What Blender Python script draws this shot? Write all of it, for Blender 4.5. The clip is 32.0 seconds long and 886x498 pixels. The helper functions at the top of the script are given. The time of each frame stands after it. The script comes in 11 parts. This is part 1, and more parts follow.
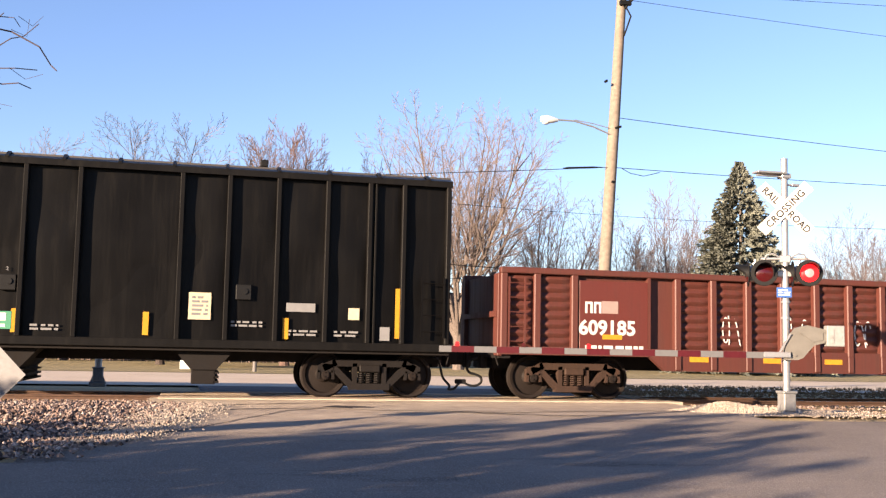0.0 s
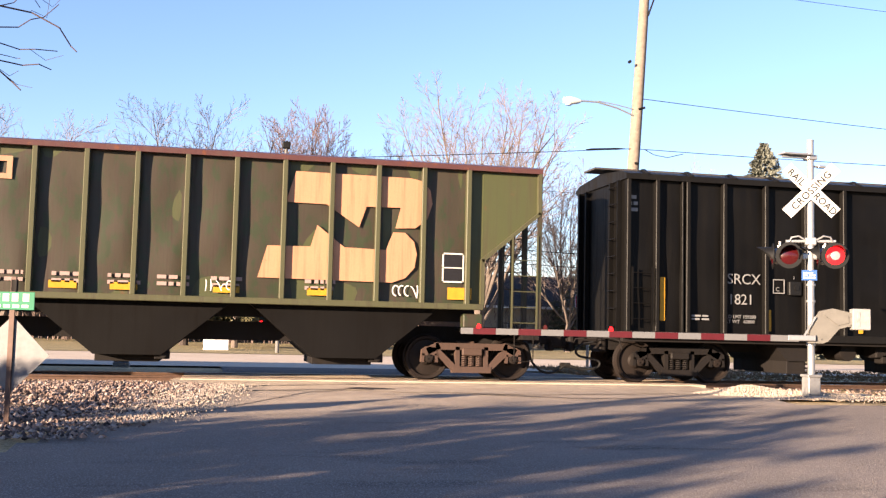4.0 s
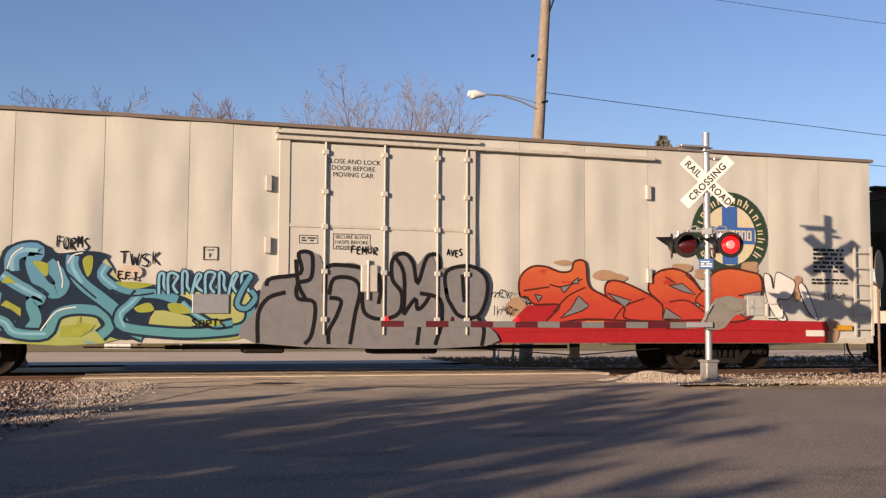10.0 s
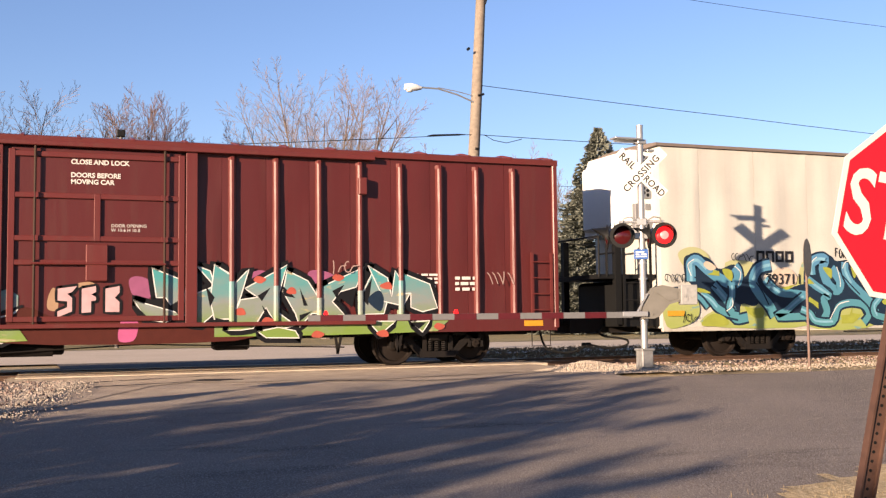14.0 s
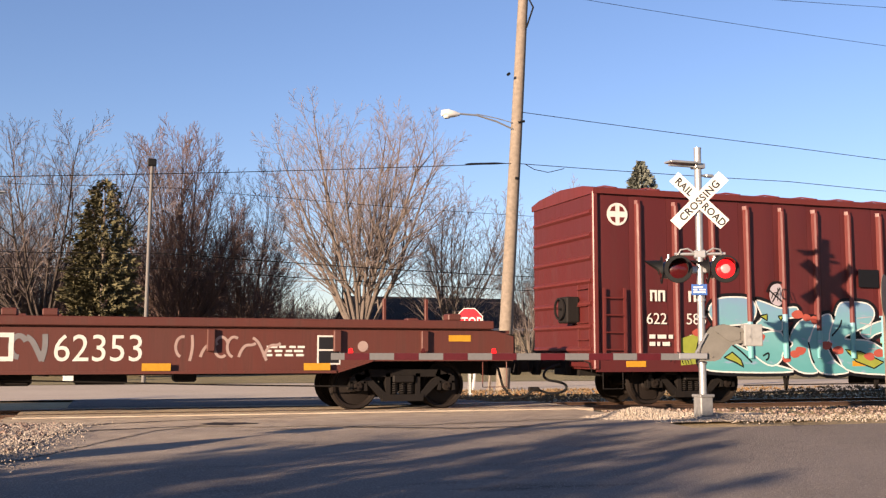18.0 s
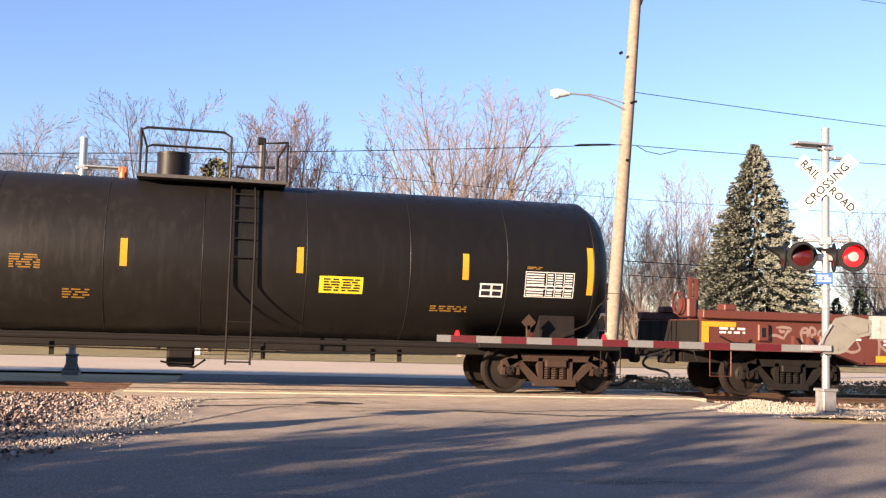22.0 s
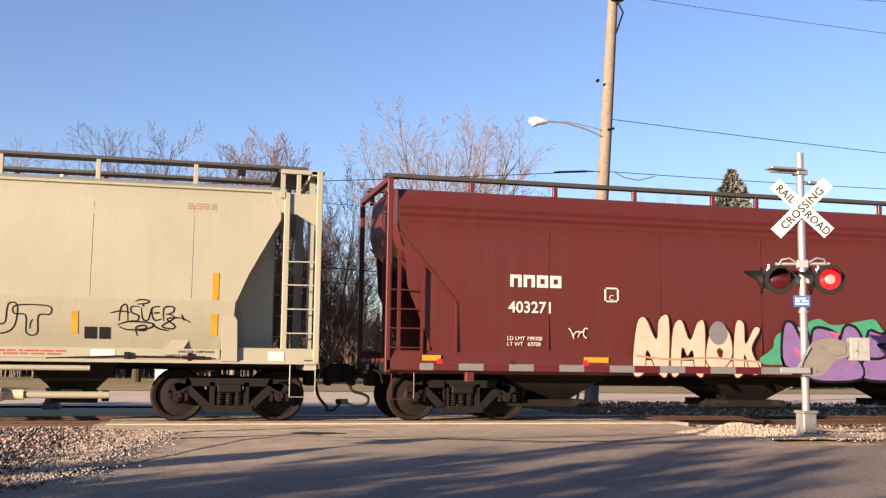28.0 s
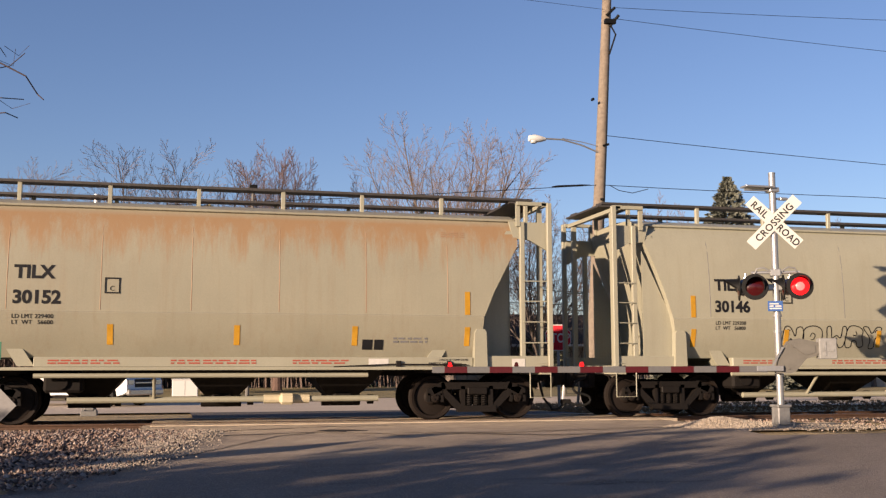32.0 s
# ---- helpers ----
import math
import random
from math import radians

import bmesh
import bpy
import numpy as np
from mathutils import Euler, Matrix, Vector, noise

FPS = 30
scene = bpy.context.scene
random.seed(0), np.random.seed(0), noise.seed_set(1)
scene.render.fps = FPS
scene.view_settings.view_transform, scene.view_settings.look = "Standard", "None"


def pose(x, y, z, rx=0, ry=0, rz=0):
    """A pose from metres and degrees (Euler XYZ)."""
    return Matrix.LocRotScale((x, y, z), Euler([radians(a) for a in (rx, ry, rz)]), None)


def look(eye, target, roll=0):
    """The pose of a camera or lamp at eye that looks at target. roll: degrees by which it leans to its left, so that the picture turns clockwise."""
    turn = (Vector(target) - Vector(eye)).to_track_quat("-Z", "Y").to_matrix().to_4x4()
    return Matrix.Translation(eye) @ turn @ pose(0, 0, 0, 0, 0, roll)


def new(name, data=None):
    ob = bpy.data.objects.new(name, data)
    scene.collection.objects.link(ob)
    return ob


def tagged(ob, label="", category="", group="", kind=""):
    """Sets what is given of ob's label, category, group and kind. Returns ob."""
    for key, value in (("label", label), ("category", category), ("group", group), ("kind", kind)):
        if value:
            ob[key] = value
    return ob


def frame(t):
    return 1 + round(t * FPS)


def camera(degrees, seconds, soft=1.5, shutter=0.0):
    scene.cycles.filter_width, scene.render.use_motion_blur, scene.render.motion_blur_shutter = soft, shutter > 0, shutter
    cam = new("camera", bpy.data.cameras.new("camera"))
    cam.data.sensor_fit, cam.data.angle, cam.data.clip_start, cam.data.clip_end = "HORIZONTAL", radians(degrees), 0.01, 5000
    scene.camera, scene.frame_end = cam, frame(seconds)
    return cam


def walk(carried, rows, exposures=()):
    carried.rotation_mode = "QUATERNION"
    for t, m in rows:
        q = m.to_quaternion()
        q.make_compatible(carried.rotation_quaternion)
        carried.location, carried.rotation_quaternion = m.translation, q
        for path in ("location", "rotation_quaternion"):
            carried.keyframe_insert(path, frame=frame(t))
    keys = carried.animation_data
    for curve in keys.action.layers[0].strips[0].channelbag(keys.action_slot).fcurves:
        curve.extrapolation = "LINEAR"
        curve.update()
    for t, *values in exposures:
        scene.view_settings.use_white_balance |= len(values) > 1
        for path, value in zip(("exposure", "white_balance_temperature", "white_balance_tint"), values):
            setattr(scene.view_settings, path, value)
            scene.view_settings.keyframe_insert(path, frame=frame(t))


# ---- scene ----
cam = camera(46.34, 32.0, soft=1.3)
# seconds, place in metres, turn in degrees
PATH = [
    (0, -0.00, -21.92, 1.01, 95.52, -1.16, -13.54),
    (0.5, 0.02, -21.85, 1.02, 95.51, -0.92, -13.59),
    (1, 0.03, -21.82, 1.02, 95.37, -1.11, -12.71),
    (1.5, 0.03, -21.79, 1.02, 95.15, -1.41, -12.07),
    (2, 0.03, -21.81, 1.02, 94.93, -1.24, -12.10),
    (2.5, 0.02, -21.83, 1.02, 94.86, -1.64, -12.32),
    (3, 0.02, -21.85, 1.02, 94.69, -1.26, -12.21),
    (3.5, 0.02, -21.86, 1.02, 94.54, -1.10, -12.18),
    (4, 0.02, -21.86, 1.02, 94.48, -1.35, -12.33),
    (4.5, 0.02, -21.84, 1.02, 94.40, -1.58, -12.38),
    (6.5, -0.00, -21.93, 1.01, 94.48, -1.08, -13.78),
    (7, 0.00, -21.91, 1.01, 94.07, -1.11, -14.33),
    (7.5, 0.00, -21.91, 1.01, 93.84, -1.07, -14.72),
    (8, -0.00, -21.92, 1.01, 93.78, -0.40, -15.01),
    (8.5, -0.00, -21.93, 1.01, 93.86, 0.07, -15.62),
    (9, -0.00, -21.93, 1.01, 93.90, 0.26, -16.47),
    (9.5, -0.00, -21.93, 1.01, 94.09, -0.35, -17.02),
    (10, -0.01, -21.96, 1.01, 94.17, -0.29, -17.42),
    (10.5, -0.01, -21.96, 1.01, 94.06, -0.03, -17.64),
    (11, -0.02, -21.99, 1.01, 93.95, -0.30, -17.91),
    (11.5, -0.02, -21.97, 1.01, 93.89, -0.31, -18.26),
    (12, -0.02, -21.99, 1.01, 93.89, -0.22, -18.79),
    (12.5, -0.02, -21.97, 1.01, 93.87, -0.08, -19.31),
    (13, -0.04, -22.02, 1.01, 93.83, 0.30, -19.75),
    (13.5, -0.03, -22.01, 1.01, 93.80, 0.49, -20.18),
    (14, -0.04, -22.02, 1.01, 93.77, 0.62, -20.79),
    (14.5, -0.06, -22.06, 1.01, 93.72, 0.27, -21.57),
    (15, -0.06, -22.09, 1.01, 93.65, 0.51, -21.89),
    (15.5, -0.05, -22.05, 1.01, 93.60, 0.73, -21.85),
    (17.5, -0.04, -22.03, 1.01, 94.93, 0.29, -19.92),
    (18, 0.59, -20.38, 1.07, 95.76, -0.07, -18.76),
    (18.5, 1.15, -18.90, 1.14, 96.18, -0.61, -17.69),
    (19, 1.13, -18.96, 1.14, 96.09, -0.90, -15.84),
    (19.5, 1.03, -18.97, 1.13, 95.93, -1.50, -15.42),
    (20, 0.65, -20.01, 1.09, 95.26, -0.59, -15.16),
    (20.5, 0.63, -20.08, 1.09, 95.00, -0.79, -15.20),
    (21, 0.63, -20.06, 1.09, 94.79, -1.20, -14.71),
    (21.5, 0.59, -20.02, 1.09, 94.54, -1.66, -13.87),
    (22, 0.61, -19.96, 1.09, 94.69, -1.60, -13.18),
    (22.5, 0.59, -20.03, 1.09, 94.85, -1.05, -12.56),
    (23, 0.58, -20.07, 1.09, 95.08, -0.95, -12.18),
    (23.5, 0.58, -20.06, 1.09, 95.49, -0.76, -12.18),
    (24, 0.60, -19.99, 1.09, 95.79, -1.13, -12.38),
    (24.5, 0.60, -20.00, 1.09, 96.23, -1.11, -12.49),
    (25, 0.59, -20.02, 1.09, 96.55, -0.92, -12.88),
    (25.5, 0.59, -20.03, 1.09, 96.56, -0.98, -13.21),
    (27.5, 0.58, -20.03, 1.09, 96.25, -0.68, -13.90),
    (28, 0.58, -20.05, 1.09, 96.25, -0.71, -14.17),
    (28.5, 0.57, -20.06, 1.09, 96.19, -0.53, -14.30),
    (29, 0.58, -20.01, 1.09, 96.10, -0.54, -14.25),
    (29.5, 0.56, -20.11, 1.08, 96.23, -0.79, -14.23),
    (30, 0.51, -20.44, 1.07, 96.46, -0.76, -14.27),
    (30.5, 0.01, -21.91, 1.01, 96.55, -1.01, -14.56),
    (31, 0.02, -21.87, 1.02, 96.80, -0.45, -13.74),
    (31.5, 0.01, -21.88, 1.02, 96.81, -0.39, -13.92),
    (32, 0.00, -21.91, 1.01, 96.68, 0.11, -13.93),
]
# seconds, stops, kelvin, tint
EXPOSURES = [(t, e + 1.45, 6720, 21) for t, e in ((0, 0.75), (1.5, 1.0), (4.5, 0.98), (7, 0.5), (8, 0.12), (9, -0.18), (12, -0.25), (13, 0.05), (14, 0.3), (15, 0.45), (17.5, 0.25), (19, 0.12), (20, 0.32), (21.5, 0.65), (23, 0.88), (24, 0.85), (25, 0.58), (27.5, 0.5), (28.2, 0.3), (29.5, -0.15), (30, -0.25), (32, -0.25))]
walk(cam, [(t, pose(x, y, z, rx, ry, rz)) for t, x, y, z, rx, ry, rz in PATH], EXPOSURES)

# ---- sky and sun: a low winter sun from behind the camera's left ----
SUN_TO = Vector((math.cos(radians(31)) * math.cos(radians(10.5)), math.sin(radians(31)) * math.cos(radians(10.5)), -math.sin(radians(10.5))))
world = bpy.data.worlds.new("winter_sky")
scene.world = world
world.use_nodes = True
wn = world.node_tree.nodes
sky = wn.new("ShaderNodeTexSky")
sky.sky_type = "NISHITA"
sky.sun_disc = False
sky.sun_elevation = radians(10.5)
sky.sun_rotation = math.atan2(-SUN_TO.x, -SUN_TO.y)
sky.air_density, sky.dust_density, sky.ozone_density = 1.0, 0.2, 3.5
tint = wn.new("ShaderNodeMix")
tint.data_type, tint.blend_type = "RGBA", "MULTIPLY"
tint.inputs[0].default_value, tint.inputs[7].default_value = 1.0, (1.09, 0.985, 1.03, 1)
world.node_tree.links.new(sky.outputs[0], tint.inputs[6])
world.node_tree.links.new(tint.outputs[2], wn["Background"].inputs[0])
wn["Background"].inputs[1].default_value = 0.066
sun = new("sun", bpy.data.lights.new("sun", "SUN"))
sun.data.energy, sun.data.angle, sun.data.color = 4.7, radians(0.55), (1.0, 0.81, 0.56)
sun.matrix_world = look((-60, -60, 25), Vector((-60, -60, 25)) + SUN_TO)


# ---- mesh building ----
class Shape:
    """Vertices and faces of one mesh, gathered from simple solids."""

    def __init__(self):
        self.v, self.f = [], []

    def add(self, verts, faces):
        n = len(self.v)
        self.v += [tuple(p) for p in verts]
        self.f += [tuple(i + n for i in q) for q in faces]
        return self

    def box(self, x0, x1, y0, y1, z0, z1, c=0.0):
        c = min(c, (x1 - x0) * 0.45, (y1 - y0) * 0.45, (z1 - z0) * 0.45)
        if c <= 0:
            v = [(x, y, z) for x in (x0, x1) for y in (y0, y1) for z in (z0, z1)]
            return self.add(v, [(0, 1, 3, 2), (4, 6, 7, 5), (0, 4, 5, 1), (2, 3, 7, 6), (0, 2, 6, 4), (1, 5, 7, 3)])
        v, idx = [], {}
        for i, x in enumerate((x0, x1)):
            for j, y in enumerate((y0, y1)):
                for k, z in enumerate((z0, z1)):
                    sx, sy, sz = c * (1 - 2 * i), c * (1 - 2 * j), c * (1 - 2 * k)
                    for a, p in enumerate(((x, y + sy, z + sz), (x + sx, y, z + sz), (x + sx, y + sy, z))):
                        idx[i, j, k, a] = len(v)
                        v.append(p)
        f = []
        for i in (0, 1):
            f.append([idx[i, j, k, 0] for j, k in ((0, 0), (0, 1), (1, 1), (1, 0))])
            f.append([idx[j, i, k, 1] for j, k in ((0, 0), (0, 1), (1, 1), (1, 0))])
            f.append([idx[j, k, i, 2] for j, k in ((0, 0), (0, 1), (1, 1), (1, 0))])
            for j in (0, 1):
                f.append([idx[i, j, 0, 0], idx[i, j, 1, 0], idx[i, j, 1, 1], idx[i, j, 0, 1]])
                f.append([idx[i, 0, j, 0], idx[i, 1, j, 0], idx[i, 1, j, 2], idx[i, 0, j, 2]])
                f.append([idx[0, i, j, 1], idx[1, i, j, 1], idx[1, i, j, 2], idx[0, i, j, 2]])
                for k in (0, 1):
                    f.append([idx[i, j, k, a] for a in range(3)])
        return self.add(v, f)

    def prism(self, pts, axis, a, b):
        """A polygon pulled along an axis: x takes (y, z) points, y takes (x, z), z takes (x, y)."""
        put = {"x": lambda p, s: (s, p[0], p[1]), "y": lambda p, s: (p[0], s, p[1]), "z": lambda p, s: (p[0], p[1], s)}[axis]
        n = len(pts)
        v = [put(p, a) for p in pts] + [put(p, b) for p in pts]
        return self.add(v, [tuple(range(n)), tuple(range(2 * n - 1, n - 1, -1))] + [(i, i + n, (i + 1) % n + n, (i + 1) % n) for i in range(n)])

    def bar(self, pts, wide, y0, y1):
        """Thick straight strips along (x, z) points, between y0 and y1."""
        for (xa, za), (xb, zb) in zip(pts, pts[1:]):
            d = math.hypot(xb - xa, zb - za)
            nx, nz, ex, ez = -(zb - za) / d * wide / 2, (xb - xa) / d * wide / 2, (xb - xa) / d * wide * 0.3, (zb - za) / d * wide * 0.3
            self.prism([(xa - ex + nx, za - ez + nz), (xb + ex + nx, zb + ez + nz), (xb + ex - nx, zb + ez - nz), (xa - ex - nx, za - ez - nz)], "y", y0, y1)
        return self

    def cyl(self, p, q, r, r2=None, n=12):
        return self.tube([p, q], [r, r if r2 is None else r2], n)

    def tube(self, pts, r, n=8):
        pts = [Vector(p) for p in pts]
        rs = r if isinstance(r, (list, tuple)) else [r] * len(pts)
        v, f, side = [], [], None
        for i, p in enumerate(pts):
            d = (pts[min(i + 1, len(pts) - 1)] - pts[max(i - 1, 0)]).normalized()
            if side is None:
                side = d.orthogonal().normalized()
            side = (side - d * side.dot(d)).normalized()
            up = d.cross(side)
            for k in range(n):
                a = 2 * math.pi * k / n
                v.append(p + (side * math.cos(a) + up * math.sin(a)) * rs[i])
        for i in range(len(pts) - 1):
            f += [(i * n + k, i * n + (k + 1) % n, (i + 1) * n + (k + 1) % n, (i + 1) * n + k) for k in range(n)]
        f += [tuple(range(n - 1, -1, -1)), tuple(range((len(pts) - 1) * n, len(pts) * n))]
        return self.add(v, f)

    def lathe(self, prof, axis="y", n=24, centre=(0, 0, 0)):
        """A closed ring of (along, radius) points turned about an axis."""
        v, f, m = [], [], len(prof)
        for k in range(n):
            c, s = math.cos(2 * math.pi * k / n), math.sin(2 * math.pi * k / n)
            for a, r in prof:
                p = {"x": (a, r * c, r * s), "y": (r * c, a, r * s), "z": (r * c, r * s, a)}[axis]
                v.append((p[0] + centre[0], p[1] + centre[1], p[2] + centre[2]))
        for k in range(n):
            for i in range(m - 1):
                f.append((k * m + i, k * m + i + 1, (k + 1) % n * m + i + 1, (k + 1) % n * m + i))
        return self.add(v, f)

    def coil(self, x, y, z0, z1, r, wire, turns):
        n = int(turns * 8)
        return self.tube([(x + r * math.cos(i * math.pi / 4), y + r * math.sin(i * math.pi / 4), z0 + (z1 - z0) * i / n) for i in range(n + 1)], wire, 5)

    def data(self, name, smooth=True):
        me = bpy.data.meshes.new(name)
        me.from_pydata(self.v, [], self.f)
        bm = bmesh.new()
        bm.from_mesh(me)
        bmesh.ops.recalc_face_normals(bm, faces=bm.faces)
        bm.to_mesh(me)
        bm.free()
        if smooth:
            me.shade_smooth()
            me.set_sharp_from_angle(angle=0.6)
        return me


def part(name, shape, material, parent, label=""):
    """One mesh object under a thing or a part; shape is a Shape or a ready mesh."""
    me = shape.data(name) if isinstance(shape, Shape) else shape
    if material is not None and not me.materials:
        me.materials.append(material)
    ob = new(name, me)
    ob.parent = parent
    if label:
        tagged(ob, label)
    return ob


def thing(name, m, label, category, group="", kind=""):
    """An Empty that parents the parts of one thing."""
    ob = new(name)
    ob.matrix_world = m
    ob.empty_display_size = 0.2
    return tagged(ob, label, category, group, kind)


def solid(name, shape, material, label, category="", group="", kind="", m=None):
    """A thing that is one mesh."""
    ob = part(name, shape, material, None)
    if m is not None:
        ob.matrix_world = m
    return tagged(ob, label, category, group, kind)


def lettering(body, size, x, y, z, material, parent, name="lettering", wide=1.0, label="", turn=None, align="LEFT", spacing=1.0, bold=0.0):
    """Painted words on a side that faces -y, their lower left corner at x, z."""
    cu = bpy.data.curves.new(name, "FONT")
    cu.body, cu.size, cu.extrude, cu.align_x, cu.space_character, cu.offset = body, size, 0.002, align, spacing, bold
    cu.resolution_u = 3
    tmp = bpy.data.objects.new("tmp", cu)
    me = bpy.data.meshes.new_from_object(tmp)
    bpy.data.objects.remove(tmp)
    bpy.data.curves.remove(cu)
    me.name = name
    spin = Matrix.Rotation(radians(90), 4, "X")
    if turn is not None:
        spin = turn @ spin
    me.transform(Matrix.Translation((x, y, z)) @ spin @ Matrix.Diagonal((wide, 1, 1, 1)))
    me.materials.clear()
    return part(name, me, material, parent, label)


# ---- materials ----
def nodes_of(name):
    m = bpy.data.materials.new(name)
    m.use_nodes = True
    return m, m.node_tree.nodes, m.node_tree.links, m.node_tree.nodes["Principled BSDF"]


def mixed(nt, fac, a, b, how="MIX"):
    n = nt.nodes.new("ShaderNodeMix")
    n.data_type, n.blend_type = "RGBA", how
    for sock, val in ((n.inputs[0], fac), (n.inputs[6], a), (n.inputs[7], b)):
        if isinstance(val, bpy.types.NodeSocket):
            nt.links.new(val, sock)
        elif isinstance(val, (int, float)):
            sock.default_value = val
        else:
            sock.default_value = (*val[:3], 1)
    return n.outputs[2]


def noisy(nt, scale, detail=4.0, stretch=(1, 1, 1), rough=0.6, coords="Object", shift=(0, 0, 0)):
    tc = nt.nodes.new("ShaderNodeTexCoord")
    mp = nt.nodes.new("ShaderNodeMapping")
    mp.inputs["Scale"].default_value = stretch
    mp.inputs["Location"].default_value = shift
    tx = nt.nodes.new("ShaderNodeTexNoise")
    tx.inputs["Scale"].default_value, tx.inputs["Detail"].default_value, tx.inputs["Roughness"].default_value = scale, detail, rough
    nt.links.new(tc.outputs[coords], mp.inputs[0])
    nt.links.new(mp.outputs[0], tx.inputs["Vector"])
    return tx.outputs[0]


def ramp(nt, fac, lo, hi):
    n = nt.nodes.new("ShaderNodeMapRange")
    n.inputs[1].default_value, n.inputs[2].default_value = lo, hi
    nt.links.new(fac, n.inputs[0])
    return n.outputs[0]


def bumped(nt, bsdf, height, strength, dist=0.02):
    b = nt.nodes.new("ShaderNodeBump")
    b.inputs["Strength"].default_value, b.inputs["Distance"].default_value = strength, dist
    nt.links.new(height, b.inputs["Height"])
    nt.links.new(b.outputs[0], bsdf.inputs["Normal"])


def paint(name, colour, dirt=(0.06, 0.05, 0.04), rust=(0.22, 0.07, 0.025), dirty=0.35, rusty=0.1, rough=0.5, metal=0.0, seed=0.0, bump=0.08, spec=0.35):
    """Weathered paint on steel: faded patches, streaks that ran down, spots of rust."""
    m, _, links, bsdf = nodes_of(name)
    nt = m.node_tree
    bsdf.inputs["Specular IOR Level"].default_value = spec
    colour, dirt, rust = ([c * 0.52 for c in v] for v in (colour, dirt, rust))
    big = ramp(nt, noisy(nt, 0.55, 3, shift=(seed, 0, 0)), 0.35, 0.75)
    col = mixed(nt, big, colour, [c * 0.86 + 0.003 for c in colour])
    streak = ramp(nt, noisy(nt, 2.2, 5, (3.0, 3.0, 0.16), 0.7, shift=(seed, 3, 1)), 0.48, 0.78)
    f = nt.nodes.new("ShaderNodeMath")
    f.operation = "MULTIPLY"
    f.inputs[1].default_value = dirty
    links.new(streak, f.inputs[0])
    col = mixed(nt, f.outputs[0], col, dirt)
    edge = 0.80 - 0.36 * min(rusty, 1.0)
    spots = ramp(nt, noisy(nt, 3.1, 6, (1, 1, 0.6), 0.72, shift=(0, seed, 5)), edge, edge + 0.09)
    col = mixed(nt, spots, col, rust)
    fine = noisy(nt, 40, 3, (1, 1, 1))
    col = mixed(nt, 0.12, col, fine, "OVERLAY")
    links.new(col, bsdf.inputs["Base Color"])
    r = nt.nodes.new("ShaderNodeMapRange")
    r.inputs[3].default_value, r.inputs[4].default_value = rough - 0.08, min(rough + 0.25, 1)
    links.new(streak, r.inputs[0])
    links.new(r.outputs[0], bsdf.inputs["Roughness"])
    bsdf.inputs["Metallic"].default_value = metal
    bumped(nt, bsdf, noisy(nt, 1.3, 4, (1, 1, 1), 0.6, shift=(seed, 7, 0)), bump, 0.12)
    return m


def plain(name, colour, rough=0.5, metal=0.0, grain=0.15, scale=14, glow=None, power=0.0):
    m, _, links, bsdf = nodes_of(name)
    nt = m.node_tree
    colour = [c * 0.68 for c in colour]
    col = mixed(nt, ramp(nt, noisy(nt, scale, 5), 0.3, 0.7), colour, [c * (1 - grain) for c in colour])
    links.new(col, bsdf.inputs["Base Color"])
    bsdf.inputs["Roughness"].default_value, bsdf.inputs["Metallic"].default_value = rough, metal
    bsdf.inputs["Specular IOR Level"].default_value = 0.5 if rough < 0.3 or metal else 0.2
    if glow:
        bsdf.inputs["Emission Color"].default_value, bsdf.inputs["Emission Strength"].default_value = (*glow, 1), power
    return m


def ground_mat(name, a, b, c, scale, rough=0.9, bump=0.3, dist=0.03, fine=60):
    m, _, links, bsdf = nodes_of(name)
    nt = m.node_tree
    a, b, c = ([v * 0.52 for v in k] for k in (a, b, c))
    col = mixed(nt, ramp(nt, noisy(nt, scale, 5), 0.35, 0.65), a, b)
    col = mixed(nt, ramp(nt, noisy(nt, fine, 4, rough=0.7), 0.46, 0.58), col, c)
    links.new(col, bsdf.inputs["Base Color"])
    bsdf.inputs["Roughness"].default_value, bsdf.inputs["Specular IOR Level"].default_value = rough, 0.08
    bumped(nt, bsdf, noisy(nt, fine * 0.8, 5), bump, dist)
    return m


def stone_mat(name):
    """Crushed stone whose pieces differ in colour."""
    m, _, links, bsdf = nodes_of(name)
    nt = m.node_tree
    geo = nt.nodes.new("ShaderNodeNewGeometry")
    cr = nt.nodes.new("ShaderNodeValToRGB")
    cr.color_ramp.interpolation = "LINEAR"
    for at, col in ((0.0, (0.05, 0.042, 0.042)), (0.3, (0.20, 0.16, 0.145)), (0.55, (0.40, 0.30, 0.25)), (0.8, (0.50, 0.44, 0.39)), (1.0, (0.62, 0.57, 0.52))):
        e = cr.color_ramp.elements.new(at) if at not in (0.0, 1.0) else cr.color_ramp.elements[0 if at == 0.0 else -1]
        e.color = (col[0] * 0.50, col[1] * 0.45, col[2] * 0.43, 1)
    links.new(geo.outputs["Random Per Island"], cr.inputs[0])
    links.new(cr.outputs[0], bsdf.inputs["Base Color"])
    bsdf.inputs["Specular IOR Level"].default_value = 0.1
    bsdf.inputs["Roughness"].default_value = 0.9
    return m


